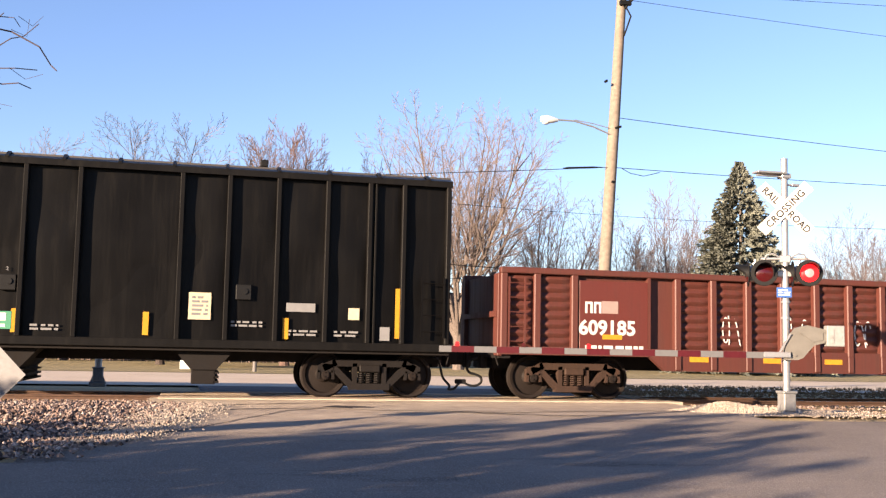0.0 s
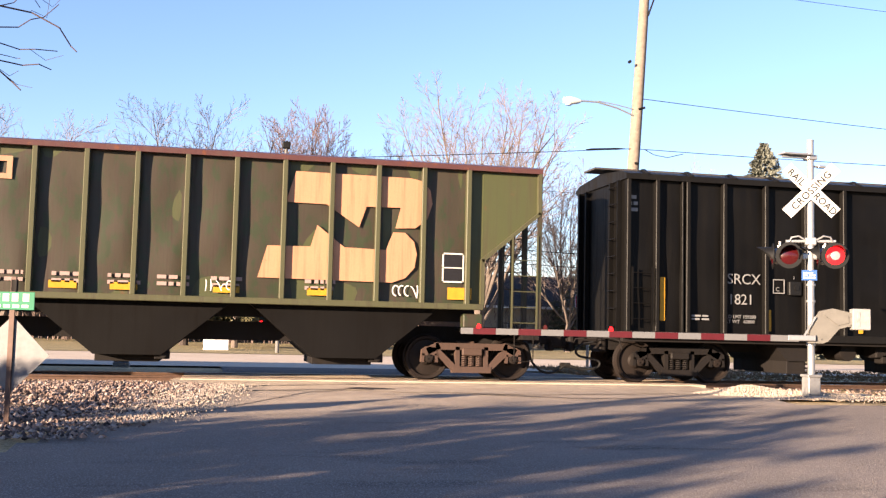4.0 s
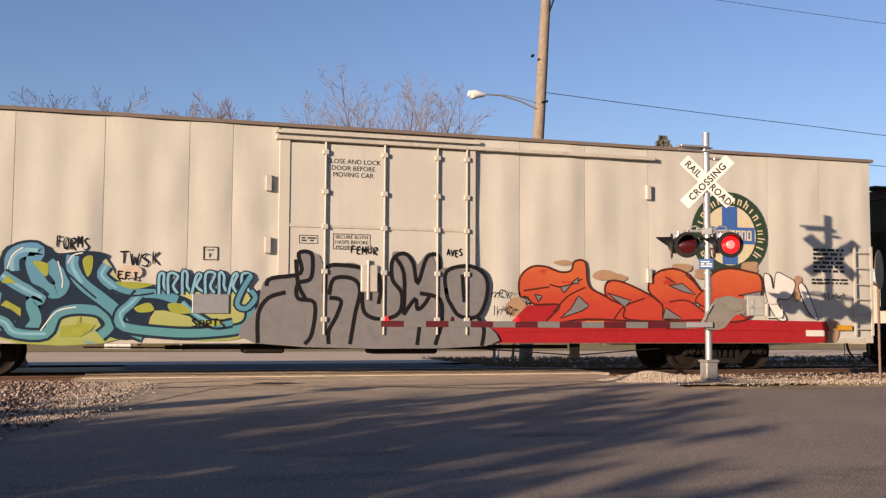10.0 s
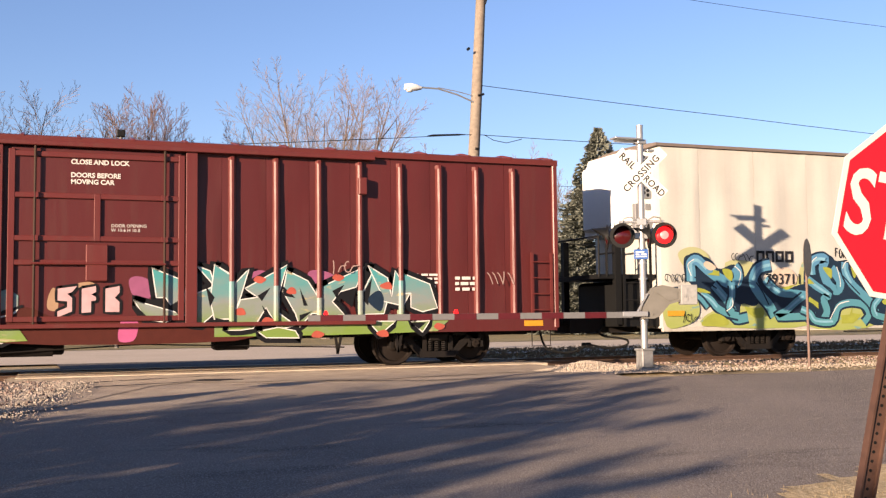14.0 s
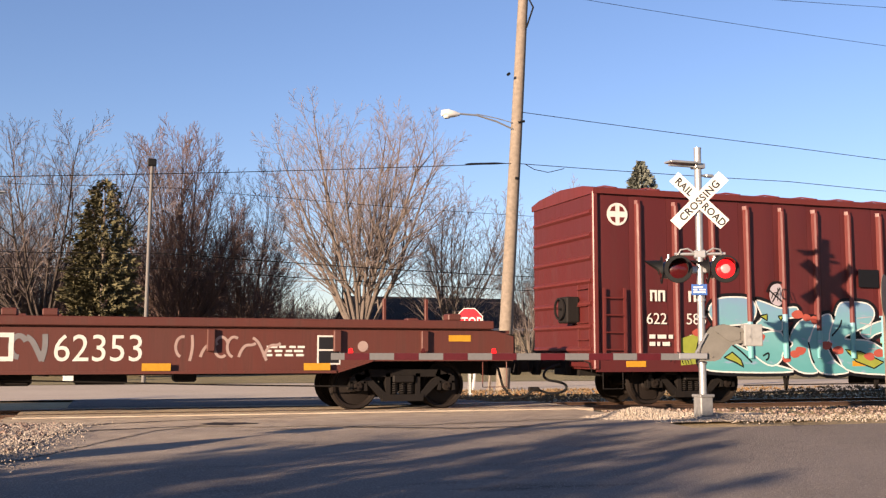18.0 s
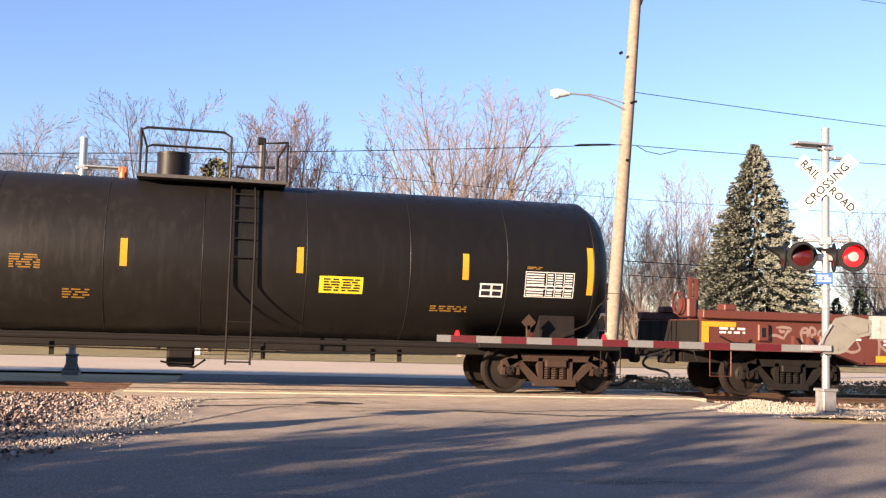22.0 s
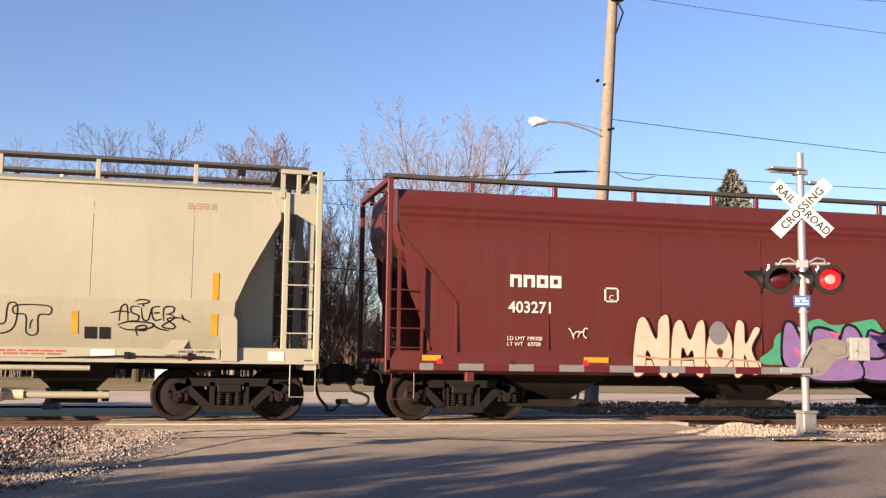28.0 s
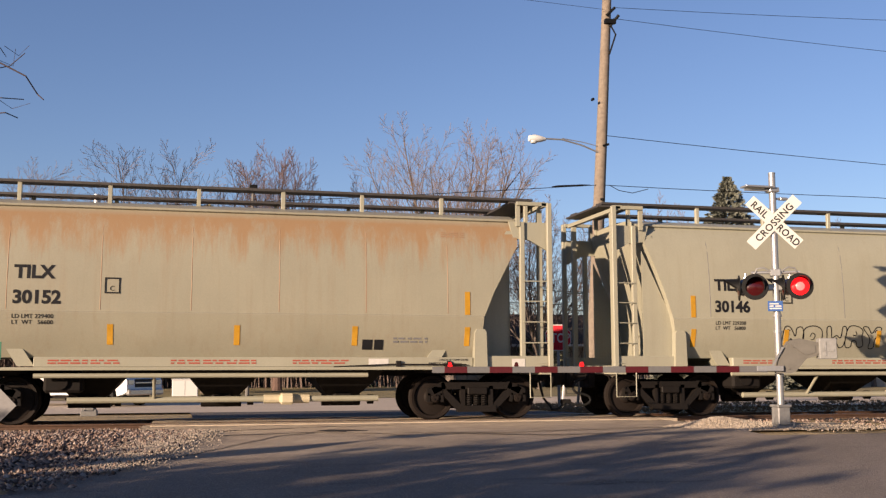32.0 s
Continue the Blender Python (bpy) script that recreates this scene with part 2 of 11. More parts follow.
def road_mat(name):
    """Old asphalt: worn grain, darker tar patches, and pale grit strewn thicker towards the rails."""
    m, _, links, bsdf = nodes_of(name)
    nt = m.node_tree
    tc = nt.nodes.new("ShaderNodeTexCoord")
    xyz = nt.nodes.new("ShaderNodeSeparateXYZ")
    links.new(tc.outputs["Object"], xyz.inputs[0])
    col = mixed(nt, ramp(nt, noisy(nt, 0.45, 5), 0.35, 0.65), (0.190, 0.159, 0.136), (0.145, 0.121, 0.104))
    col = mixed(nt, ramp(nt, noisy(nt, 1.1, 4, (0.35, 1.6, 1)), 0.56, 0.72), col, (0.092, 0.077, 0.067))
    col = mixed(nt, ramp(nt, noisy(nt, 55, 4, rough=0.7), 0.50, 0.62), col, (0.30, 0.265, 0.235))

    def sums(a, k, b):
        n = nt.nodes.new("ShaderNodeMath")
        n.operation = "MULTIPLY_ADD"
        n.inputs[1].default_value = k
        links.new(a, n.inputs[0])
        links.new(b, n.inputs[2])
        return n.outputs[0]
    far = sums(xyz.outputs[0], -0.28, xyz.outputs[1])
    far = sums(noisy(nt, 0.7, 6, (0.5, 1.5, 1), 0.7), 5.5, far)
    grit = ramp(nt, far, -6.5, -0.8)
    col = mixed(nt, grit, col, mixed(nt, ramp(nt, noisy(nt, 2.2, 5), 0.35, 0.65), (0.50, 0.41, 0.305), (0.37, 0.295, 0.22)))
    links.new(col, bsdf.inputs["Base Color"])
    bsdf.inputs["Roughness"].default_value, bsdf.inputs["Specular IOR Level"].default_value = 0.9, 0.08
    bumped(nt, bsdf, noisy(nt, 44, 5), 0.8, 0.02)
    return m


MAT = {
    "road": road_mat("gritty_weathered_asphalt"),
    "asphalt": ground_mat("weathered_asphalt", (0.23, 0.21, 0.195), (0.15, 0.138, 0.128), (0.40, 0.365, 0.33), 0.5, 0.88, 0.9, 0.02, 55),
    "tar": ground_mat("dark_tar", (0.075, 0.07, 0.07), (0.055, 0.05, 0.05), (0.11, 0.10, 0.10), 2.0, 0.85, 0.3, 0.01, 40),
    "far_road": ground_mat("pale_concrete_road", (1.0, 0.83, 0.64), (0.84, 0.69, 0.52), (1.1, 0.92, 0.72), 0.3, 0.9, 0.2, 0.01, 25),
    "ballast_bed": ground_mat("ballast_bed", (0.20, 0.16, 0.14), (0.10, 0.08, 0.07), (0.34, 0.28, 0.24), 1.0, 0.95, 0.8, 0.04, 18),
    "dry_grass": ground_mat("dry_winter_grass", (0.72, 0.55, 0.31), (0.50, 0.38, 0.20), (0.90, 0.70, 0.43), 0.4, 0.95, 0.6, 0.05, 22),
    "green_grass": ground_mat("winter_lawn", (0.55, 0.44, 0.25), (0.70, 0.55, 0.32), (0.40, 0.36, 0.18), 0.25, 0.95, 0.5, 0.05, 20),
    "pale_gravel": ground_mat("pale_gravel", (1.15, 0.90, 0.63), (0.85, 0.66, 0.46), (1.3, 1.03, 0.74), 1.2, 0.95, 0.6, 0.03, 30),
    "stone": stone_mat("ballast_stone"),
    "chips": ground_mat("pale_gravel_chips", (0.56, 0.47, 0.375), (0.38, 0.31, 0.245), (0.74, 0.63, 0.51), 1.2, 0.95, 0.3, 0.01, 30),
    "concrete": ground_mat("old_concrete", (0.44, 0.42, 0.39), (0.36, 0.34, 0.31), (0.52, 0.50, 0.47), 1.5, 0.9, 0.2, 0.01, 30),
    "rail_steel": plain("rusty_rail", (0.16, 0.09, 0.06), 0.6, 0.5, 0.4),
    "rail_top": plain("polished_rail_head", (0.55, 0.53, 0.50), 0.25, 1.0, 0.1),
    "tie": plain("dark_timber_tie", (0.05, 0.038, 0.03), 0.9, 0, 0.4),
    "wood_pole": plain("weathered_pole_timber", (0.31, 0.255, 0.205), 0.85, 0, 0.35, 8),
    "galvanised": plain("galvanised_steel", (0.50, 0.505, 0.51), 0.42, 0.6, 0.15),
    "white_metal": plain("white_painted_metal", (0.80, 0.80, 0.78), 0.5, 0, 0.05),
    "stake_cream": plain("weathered_cream_plastic", (0.56, 0.50, 0.36), 0.6, 0, 0.25, 5),
    "black_metal": plain("black_painted_metal", (0.010, 0.010, 0.010), 0.55, 0, 0.3),
    # on hopper bays this near-black also stands in for shade
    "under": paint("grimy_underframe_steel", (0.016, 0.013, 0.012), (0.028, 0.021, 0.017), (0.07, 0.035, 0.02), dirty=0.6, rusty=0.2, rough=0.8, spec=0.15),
    "truck": paint("rusty_cast_steel", (0.072, 0.041, 0.029), (0.03, 0.025, 0.022), (0.15, 0.062, 0.03), 0.6, 0.4, 0.8, spec=0.15),
    "truck_tan": paint("dusty_tan_cast_steel", (0.10, 0.056, 0.04), (0.055, 0.035, 0.028), (0.17, 0.07, 0.035), 0.6, 0.4, 0.8),
    "truck_dark": paint("oily_cast_steel", (0.015, 0.012, 0.011), (0.025, 0.018, 0.014), (0.045, 0.022, 0.014), 0.5, 0.3, 0.7, spec=0.15),
    "wheel": paint("rusty_wheel_steel", (0.022, 0.015, 0.012), (0.012, 0.010, 0.009), (0.06, 0.028, 0.016), 0.5, 0.35, 0.7, spec=0.15),
    "tread": plain("worn_wheel_tread", (0.35, 0.30, 0.27), 0.4, 0.8, 0.2),
    "hose": plain("black_rubber_hose", (0.015, 0.015, 0.015), 0.7, 0, 0.2),
    "amber": plain("amber_reflective_strip", (0.62, 0.32, 0.03), 0.45, 0, 0.2),
    "white_paint": plain("white_stencil_paint", (0.74, 0.72, 0.68), 0.6, 0, 0.15),
    "black_paint": plain("black_stencil_paint", (0.015, 0.015, 0.018), 0.6, 0, 0.1),
    "sign_white": plain("white_sign_sheeting", (0.66, 0.66, 0.635), 0.4, 0, 0.04),
    "sign_red": plain("red_sign_sheeting", (0.62, 0.015, 0.03), 0.4, 0, 0.06),
    # gate reds: darkened for near shade, brightened for sun on the far arm
    "red_stripe": plain("red_reflective_stripe", (0.085, 0.009, 0.014), 0.45, 0, 0.2),
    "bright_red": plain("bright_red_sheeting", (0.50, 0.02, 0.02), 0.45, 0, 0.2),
    "grey_stripe": plain("silver_reflective_stripe", (0.15, 0.15, 0.155), 0.45, 0, 0.12),
    "lens_lit": plain("lit_red_lens", (0.6, 0.01, 0.01), 0.3, 0, 0.0, 8, (1.0, 0.010, 0.010), 0.9),
    "lens_core": plain("lit_red_lens_core", (0.9, 0.2, 0.2), 0.3, 0, 0.0, 8, (1.0, 0.035, 0.03), 1.7),
    "lens_dark": plain("unlit_red_lens", (0.06, 0.005, 0.006), 0.15, 0, 0.1),
}


# ---- ground ----
def height(x, y):
    """Level at the crossing, falling gently towards the camera and beyond the track."""
    if y < -5.0:
        return -0.04 - 0.5 * min((-5.0 - y) / 10.5, 1.15)
    if y < 3.0:
        return -0.04
    return -0.04 - 0.26 * min((y - 3.0) / 9.0, 1.0)


def sheet(name, xs, ys, lift, material, label, category, keep=None, rough=0.0):
    s = Shape()
    ids = {}
    for i, x in enumerate(xs):
        for j, y in enumerate(ys):
            ids[i, j] = len(s.v)
            s.v.append((x, y, height(x, y) + lift + rough * noise.noise((x * 1.7, y * 1.7, 3.1))))
    for i in range(len(xs) - 1):
        for j in range(len(ys) - 1):
            if keep is None or keep((xs[i] + xs[i + 1]) / 2, (ys[j] + ys[j + 1]) / 2):
                s.f.append((ids[i, j], ids[i + 1, j], ids[i + 1, j + 1], ids[i, j + 1]))
    return solid(name, s, material, label, category, kind="structure")


def steps(a, b, d):
    n = max(1, int(round((b - a) / d)))
    return [a + (b - a) * i / n for i in range(n + 1)]


GX = [-2500, -600, -150] + steps(-60, 90, 2.0) + [180, 600, 2500]
GY = [-2500, -400, -90] + steps(-40, 16, 1.0) + [24, 34, 50, 90, 400, 2500]
sheet("ground", GX, GY, -0.06, MAT["dry_grass"], "dry straw-coloured winter grass on level ground", "ground")


def road_left(y):
    """The road's edge on the side of the ballast: it flares out towards the camera."""
    return -0.4 - 2.4 * max(0.0, min(1.0, (-4.5 - y) / 8.0)) ** 1.3 - (1.2 * max(0, -13 - y))


RX = steps(-16, 16, 0.2) + steps(16.5, 46, 0.5)
RY = steps(-40, -20.5, 0.5) + steps(-20, -0.86, 0.2)
sheet("road", RX, RY, 0.0, MAT["road"], "grey weathered asphalt road up to the crossing", "road", lambda x, y: x > road_left(y) and (y < -5.5 or x < 12.6 + (-5.5 - y) * 0.0) and (y < -6.0 or x < 9.6))
sheet("verge", steps(4.4, 16, 0.15), steps(-24, -8, 0.15), 0.03, MAT["dry_grass"], "dry straw grass verge round the stop sign", "verge", lambda x, y: y < -15.2 + 0.62 * (x - 5.7) + 0.3 * math.sin(x * 1.3) + 0.35 * noise.noise((x * 2, y * 2, 7)) and x - 5.0 > 0.25 * noise.noise((x * 2, y * 2, 3)) + 0.3 * (y + 16.0), rough=0.05)
sheet("pavement", steps(-2.2, 9.8, 0.05), steps(-7.6, -0.84, 0.04), 0.009, MAT["road"], "pale gravel-dusted asphalt apron beside the rails", "pavement", lambda x, y: (y > -4.6 + 0.3 * math.sin(x * 0.9) + 0.25 * noise.noise((x, y, 0)) - 1.35 * max(0, 2.0 - x) + 0.12 * noise.noise((x * 6, y * 6, 2))) and x > road_left(y) - 0.35 - 0.15 * noise.noise((x * 3, y * 3, 5)))
sheet("pavement", steps(0.2, 9.4, 0.5), steps(0.84, 12, 0.5), 0.0, MAT["asphalt"], "grey asphalt road beyond the rails", "pavement")
sheet("road", steps(-90, 120, 3.0), steps(12, 27, 1.0), 0.004, MAT["far_road"], "pale concrete road running parallel to the track", "road")
sheet("lawn", steps(-90, 130, 5.0), steps(27.5, 70, 2.0), 0.01, MAT["green_grass"], "dull green winter lawn with straw patches", "lawn")



def seam(pts, wide, label):
    """A dark line of tar or a worn edge that lies on the road."""
    s = Shape()
    r = random.Random(len(pts) * 7 + int(wide * 1000))
    fine = []
    for (xa, ya), (xb, yb) in zip(pts, pts[1:]):
        n = max(2, int(math.hypot(xb - xa, yb - ya) / 0.12))
        fine += [(xa + (xb - xa) * i / n + r.uniform(-0.015, 0.015), ya + (yb - ya) * i / n + r.uniform(-0.03, 0.03)) for i in range(n)]
    for i, (x, y) in enumerate(fine):
        a, b = fine[max(i - 1, 0)], fine[min(i + 1, len(fine) - 1)]
        d = math.hypot(b[0] - a[0], b[1] - a[1]) or 1
        h = wide * r.uniform(0.25, 0.7) * math.sin(math.pi * (i + 0.6) / (len(fine) + 0.2)) ** 0.5
        nx, ny = -(b[1] - a[1]) / d * h, (b[0] - a[0]) / d * h
        s.v += [(x + nx, y + ny, height(x, y) + 0.014), (x - nx, y - ny, height(x, y) + 0.014)]
    s.f = [(2 * i, 2 * i + 1, 2 * i + 3, 2 * i + 2) for i in range(len(fine) - 1)]
    return solid("tar_seam", s, MAT["tar"], label, "road mark", kind="structure")


seam([(-1.0, -8.6), (-0.57, -7.4), (-0.32, -6.5), (0.11, -5.1), (0.8, -4.6), (1.55, -4.38), (2.43, -3.98)], 0.16, "dark broken edge of the asphalt")
seam([(-0.46, -5.52), (-0.08, -4.31), (0.91, -3.23), (2.61, -2.5), (4.4, -2.3)], 0.10, "thin dark crack in the asphalt")
seam([(2.6, -5.2), (4.3, -5.0), (6.0, -5.5), (7.9, -5.3)], 0.09, "thin dark crack in the asphalt")
seam([(2.30, -3.85), (2.75, -3.75), (3.25, -3.9)], 0.62, "dark mended hollow in the asphalt")

# ---- track ----
bed = Shape().prism([(-3.3, -0.35), (-1.5, -0.12), (1.5, -0.12), (3.3, -0.35)], "x", -70, -0.6)
bed.prism([(-3.3, -0.35), (-1.5, -0.12), (1.5, -0.12), (3.3, -0.35)], "x", 10.4, 90)
solid("ballast_bed", bed, MAT["ballast_bed"], "grey-brown crushed stone ballast bed under the rails", "ballast", kind="structure")
for y in (-0.75, 0.75):
    rail = thing("rail", pose(0, y, 0), "rusty steel rail with a polished running surface", "rail", "rails", "structure")
    prof = [(-0.07, -0.16), (0.07, -0.16), (0.07, -0.148), (0.012, -0.125), (0.012, -0.045), (0.036, -0.035), (0.036, -0.003), (-0.036, -0.003), (-0.036, -0.035), (-0.012, -0.045), (-0.012, -0.125), (-0.07, -0.148)]
    part("rail_web", Shape().prism(prof, "x", -70, 90), MAT["rail_steel"], rail)
    part("rail_head", Shape().prism([(-0.03, -0.003), (0.03, -0.003), (0.026, 0.0), (-0.026, 0.0)], "x", -70, 90), MAT["rail_top"], rail, "polished running surface")


# ---- running gear shared by all wagons ----
def wheel_mesh():
    s = Shape()
    s.cyl((0, -1.06, 0), (0, 1.06, 0), 0.075, n=12)
    for k in (-1, 1):
        s.lathe([(k * 0.80, 0.085), (k * 0.82, 0.13), (k * 0.77, 0.17), (k * 0.745, 0.36), (k * 0.80, 0.385), (k * 0.81, 0.44), (k * 0.70, 0.457), (k * 0.69, 0.482), (k * 0.665, 0.482), (k * 0.66, 0.385), (k * 0.72, 0.36), (k * 0.735, 0.17), (k * 0.66, 0.13), (k * 0.66, 0.085)], "y", 32)
        s.lathe([(k * 0.93, 0.0), (k * 0.93, 0.105), (k * 1.06, 0.105), (k * 1.07, 0.07), (k * 1.10, 0.07), (k * 1.10, 0.0)], "y", 14)
        for a in range(3):
            c, d = 0.045 * math.cos(a * 2.094), 0.045 * math.sin(a * 2.094)
            s.cyl((c, k * 1.095, d), (c, k * 1.12, d), 0.014, n=6)
    return s.data("wheelset")


def frame_mesh(y):
    s = Shape()
    a, b = y - 0.08, y + 0.08
    s.bar([(-0.90, 0.60), (-0.72, 0.69), (0.72, 0.69), (0.90, 0.60)], 0.14, a, b)
    for k in (-1, 1):
        s.bar([(k * 0.74, 0.60), (k * 0.36, 0.24)], 0.13, a + 0.01, b - 0.01)
        s.bar([(k * 0.30, 0.26), (k * 0.30, 0.66)], 0.09, a, b)
        s.prism([(k * 0.74, 0.50), (k * 1.05, 0.50), (k * 1.05, 0.62), (k * 0.95, 0.68), (k * 0.74, 0.66)], "y", a, b)
        s.bar([(k * 1.02, 0.52), (k * 1.03, 0.38)], 0.06, a, b)
        s.bar([(k * 0.75, 0.52), (k * 0.74, 0.38)], 0.06, a, b)
    s.bar([(-0.37, 0.22), (0.37, 0.22)], 0.13, a - 0.01, b + 0.01)
    return s.data("side_frame")


def spring_mesh():
    return Shape().coil(0, 0, 0.285, 0.50, 0.062, 0.019, 5).data("spring")


GEAR = {
    "wheelset": wheel_mesh(),
    "frames": [frame_mesh(-1.0), frame_mesh(1.0)],
    "spring": spring_mesh(),
    "bolster": Shape().box(-0.21, 0.21, -1.14, 1.14, 0.51, 0.66, 0.02).box(-0.2, 0.2, -0.5, 0.5, 0.6, 0.80, 0.02).data("truck"),
    "beam": Shape().bar([(-0.30, 0.36), (-0.22, 0.36)], 0.10, -0.72, 0.72).bar([(-0.42, 0.40), (-0.34, 0.40)], 0.22, -0.80, -0.68).bar([(-0.42, 0.40), (-0.34, 0.40)], 0.22, 0.68, 0.80).data("brake_beam"),
}
GEAR["wheelset"].materials.append(MAT["wheel"])
WHEELS, WAGONS = [], []
TINTED = {}


def tinted(me, mat):
    """A copy of a shared mesh in another material."""
    k = (me.name, mat.name)
    if k not in TINTED:
        TINTED[k] = me.copy()
        TINTED[k].materials.clear()
        TINTED[k].materials.append(mat)
    return TINTED[k]


def truck(wagon, x, mat):
    t = part("truck", tinted(GEAR["bolster"], mat), None, wagon, "two-axle cast steel truck")
    t.location = (x, 0, 0)
    for me in GEAR["frames"]:
        part("side_frame", tinted(me, mat), None, t)
    for x in (-0.16, 0.0, 0.16):
        for y in (-1.0, 1.0):
            part("spring", tinted(GEAR["spring"], mat), None, t).location = (x, y, 0)
    for k in (-1, 1):
        b = part("brake_beam", tinted(GEAR["beam"], MAT["under"]), None, t)
        b.rotation_euler = (0, 0, 0 if k < 0 else math.pi)
        w = part("wheelset", GEAR["wheelset"], None, t)
        w.location = (k * 0.889, 0, 0.457)
        WHEELS.append((w, k * 0.889))
    return t


def coupling(wagon, x, k, reach):
    """Coupler, lever and brake hose at an end that looks along k; reach is the way to the middle of the gap."""
    s = Shape()
    block = lambda a, b, y0, y1, z0, z1, r: s.box(min(x + k * a, x + k * b), max(x + k * a, x + k * b), y0, y1, z0, z1, r)
    block(-0.5, reach - 0.12, -0.08, 0.08, 0.77, 0.94, 0.02)
    block(reach - 0.24, reach + 0.03, -0.15 if k > 0 else -0.02, 0.03 if k > 0 else 0.15, 0.68, 1.04, 0.05)
    block(reach - 0.30, reach - 0.16, -0.17, 0.17, 0.62, 1.0, 0.04)
    block(-0.1, 0.06, -0.28, 0.28, 0.62, 1.05, 0.02)
    part("coupler", s, MAT["under"], wagon, "rusty knuckle coupler")
    at = lambda u, y, z: (x + k * u, y, z)
    part("uncoupling_lever", Shape().tube([at(-0.02, -1.36, 0.70), at(0.03, -1.34, 0.88), at(0.06, -1.1, 0.93), at(0.08, -0.45, 0.93), at(reach - 0.3, -0.22, 0.90), at(reach - 0.22, -0.2, 0.74)], 0.014, 6), MAT["under"], wagon)
    if k > 0:
        pts = [at(-0.1, -0.36, 0.82), at(0.02, -0.40, 0.78), at(0.08, -0.42, 0.60), at(0.14, -0.43, 0.40), at(0.28, -0.43, 0.24), at(reach * 0.5, -0.42, 0.165), at(reach * 0.72, -0.41, 0.175), at(reach * 0.9, -0.40, 0.27), at(reach + 0.04, -0.39, 0.36)]
    else:
        pts = [at(reach * 0.3, -0.36, 0.84), at(reach * 0.62, -0.39, 0.76), at(reach * 0.74, -0.41, 0.62), at(reach * 0.62, -0.42, 0.52), at(reach * 0.35, -0.42, 0.48), at(reach * 0.15, -0.42, 0.42), at(reach * 0.14, -0.42, 0.32), at(reach * 0.34, -0.42, 0.25), at(reach * 0.62, -0.41, 0.25), at(reach * 0.86, -0.40, 0.31), at(reach + 0.02, -0.39, 0.36)]
    hose = part("brake_hose", Shape().tube([(a, -0.42, b) for a, b in flow([(q[0], q[2]) for q in pts], False)], 0.027, 8), MAT["hose"], wagon, "hanging black rubber brake hose")
    part("hose_clasp", Shape().box(min(x + k * (reach - 0.12), x + k * (reach + 0.01)), max(x + k * (reach - 0.12), x + k * (reach + 0.01)), -0.44, -0.36, 0.28, 0.38, 0.02), MAT["under"], hose)


ENDS = []


def wagon(name, left, right, label, category="freight wagon", trucks=(), truck_mat="truck"):
    c = (left + right) / 2
    w = thing(name, pose(c, 0, 0), label, category, "wagons of the passing train")
    WAGONS.append((w, c))
    for t in trucks:
        truck(w, t - c, MAT[truck_mat])
    ENDS.append((left, right, w))
    return w, c


SPEEDS = [(0, 4.85), (9, 4.83), (14, 4.80), (24, 4.80), (26.5, 4.72), (29, 4.69), (32, 4.64)]


def travelled(t):
    """How far the train has rolled, in metres, t seconds into the clip."""
    d = 0.0
    for (a, u), (b, v) in zip(SPEEDS, SPEEDS[1:]):
        if t <= a:
            break
        e = min(t, b)
        d += (e - a) * (u + (u + (v - u) * (e - a) / (b - a))) / 2
    return d


# ---- parts that several wagons have ----
def loft(levels):
    """A closed hull from rows of (z, half width, left end, right end), bottom row first."""
    s = Shape()
    for z, h, a, b in levels:
        s.v += [(a, -h, z), (b, -h, z), (b, h, z), (a, h, z)]
    n = len(levels)
    for i in range(n - 1):
        s.f += [(4 * i + k, 4 * i + (k + 1) % 4, 4 * i + 4 + (k + 1) % 4, 4 * i + 4 + k) for k in range(4)]
    s.f += [(3, 2, 1, 0), (4 * n - 4, 4 * n - 3, 4 * n - 2, 4 * n - 1)]
    return s


def panel(x0, x1, z0, z1, y, bulge=0.0, dent=0.0, seed=0.0, waves=0, k=-1, nx=10, nz=14, ripple=0.0):
    """A thin side sheet at distance y from the middle, facing k along y: pressed waves, dents and bulge in its surface."""
    s = Shape()
    for i in range(nx + 1):
        for j in range(nz + 1):
            u, v = i / nx, j / nz
            d = bulge * math.sin(math.pi * u) ** 0.7 * min(1, 4 * v, 4 * (1 - v))
            d += dent * noise.noise((x0 + (x1 - x0) * u * 1.0 + seed, (z0 + (z1 - z0) * v) * 0.9, seed)) * min(1, 6 * u, 6 * (1 - u))
            if waves:
                d += 0.062 * (0.5 - 0.5 * math.cos(2 * math.pi * waves * v)) ** 0.8 * min(1, 9 * u, 9 * (1 - u))
            d += ripple * math.cos((x0 + (x1 - x0) * u) * 8.3) * min(1, 5 * v, 5 * (1 - v))
            s.v.append((x0 + (x1 - x0) * u, k * (y + d), z0 + (z1 - z0) * v))
    for i in range(nx):
        for j in range(nz):
            a = i * (nz + 1) + j
            s.f.append((a, a + nz + 1, a + nz + 2, a + 1))
    m = len(s.v)
    s.v += [(x, k * (y - 0.03), z) for x in (x0, x1) for z in (z0, z1)]
    rim = [i * (nz + 1) for i in range(nx + 1)]
    s.f += [tuple(rim) + (m + 2, m), tuple(r + nz for r in reversed(rim)) + (m + 1, m + 3)]
    s.f += [tuple(range(nz, -1, -1)) + (m, m + 1), tuple(nx * (nz + 1) + j for j in range(nz + 1)) + (m + 3, m + 2)]
    return s


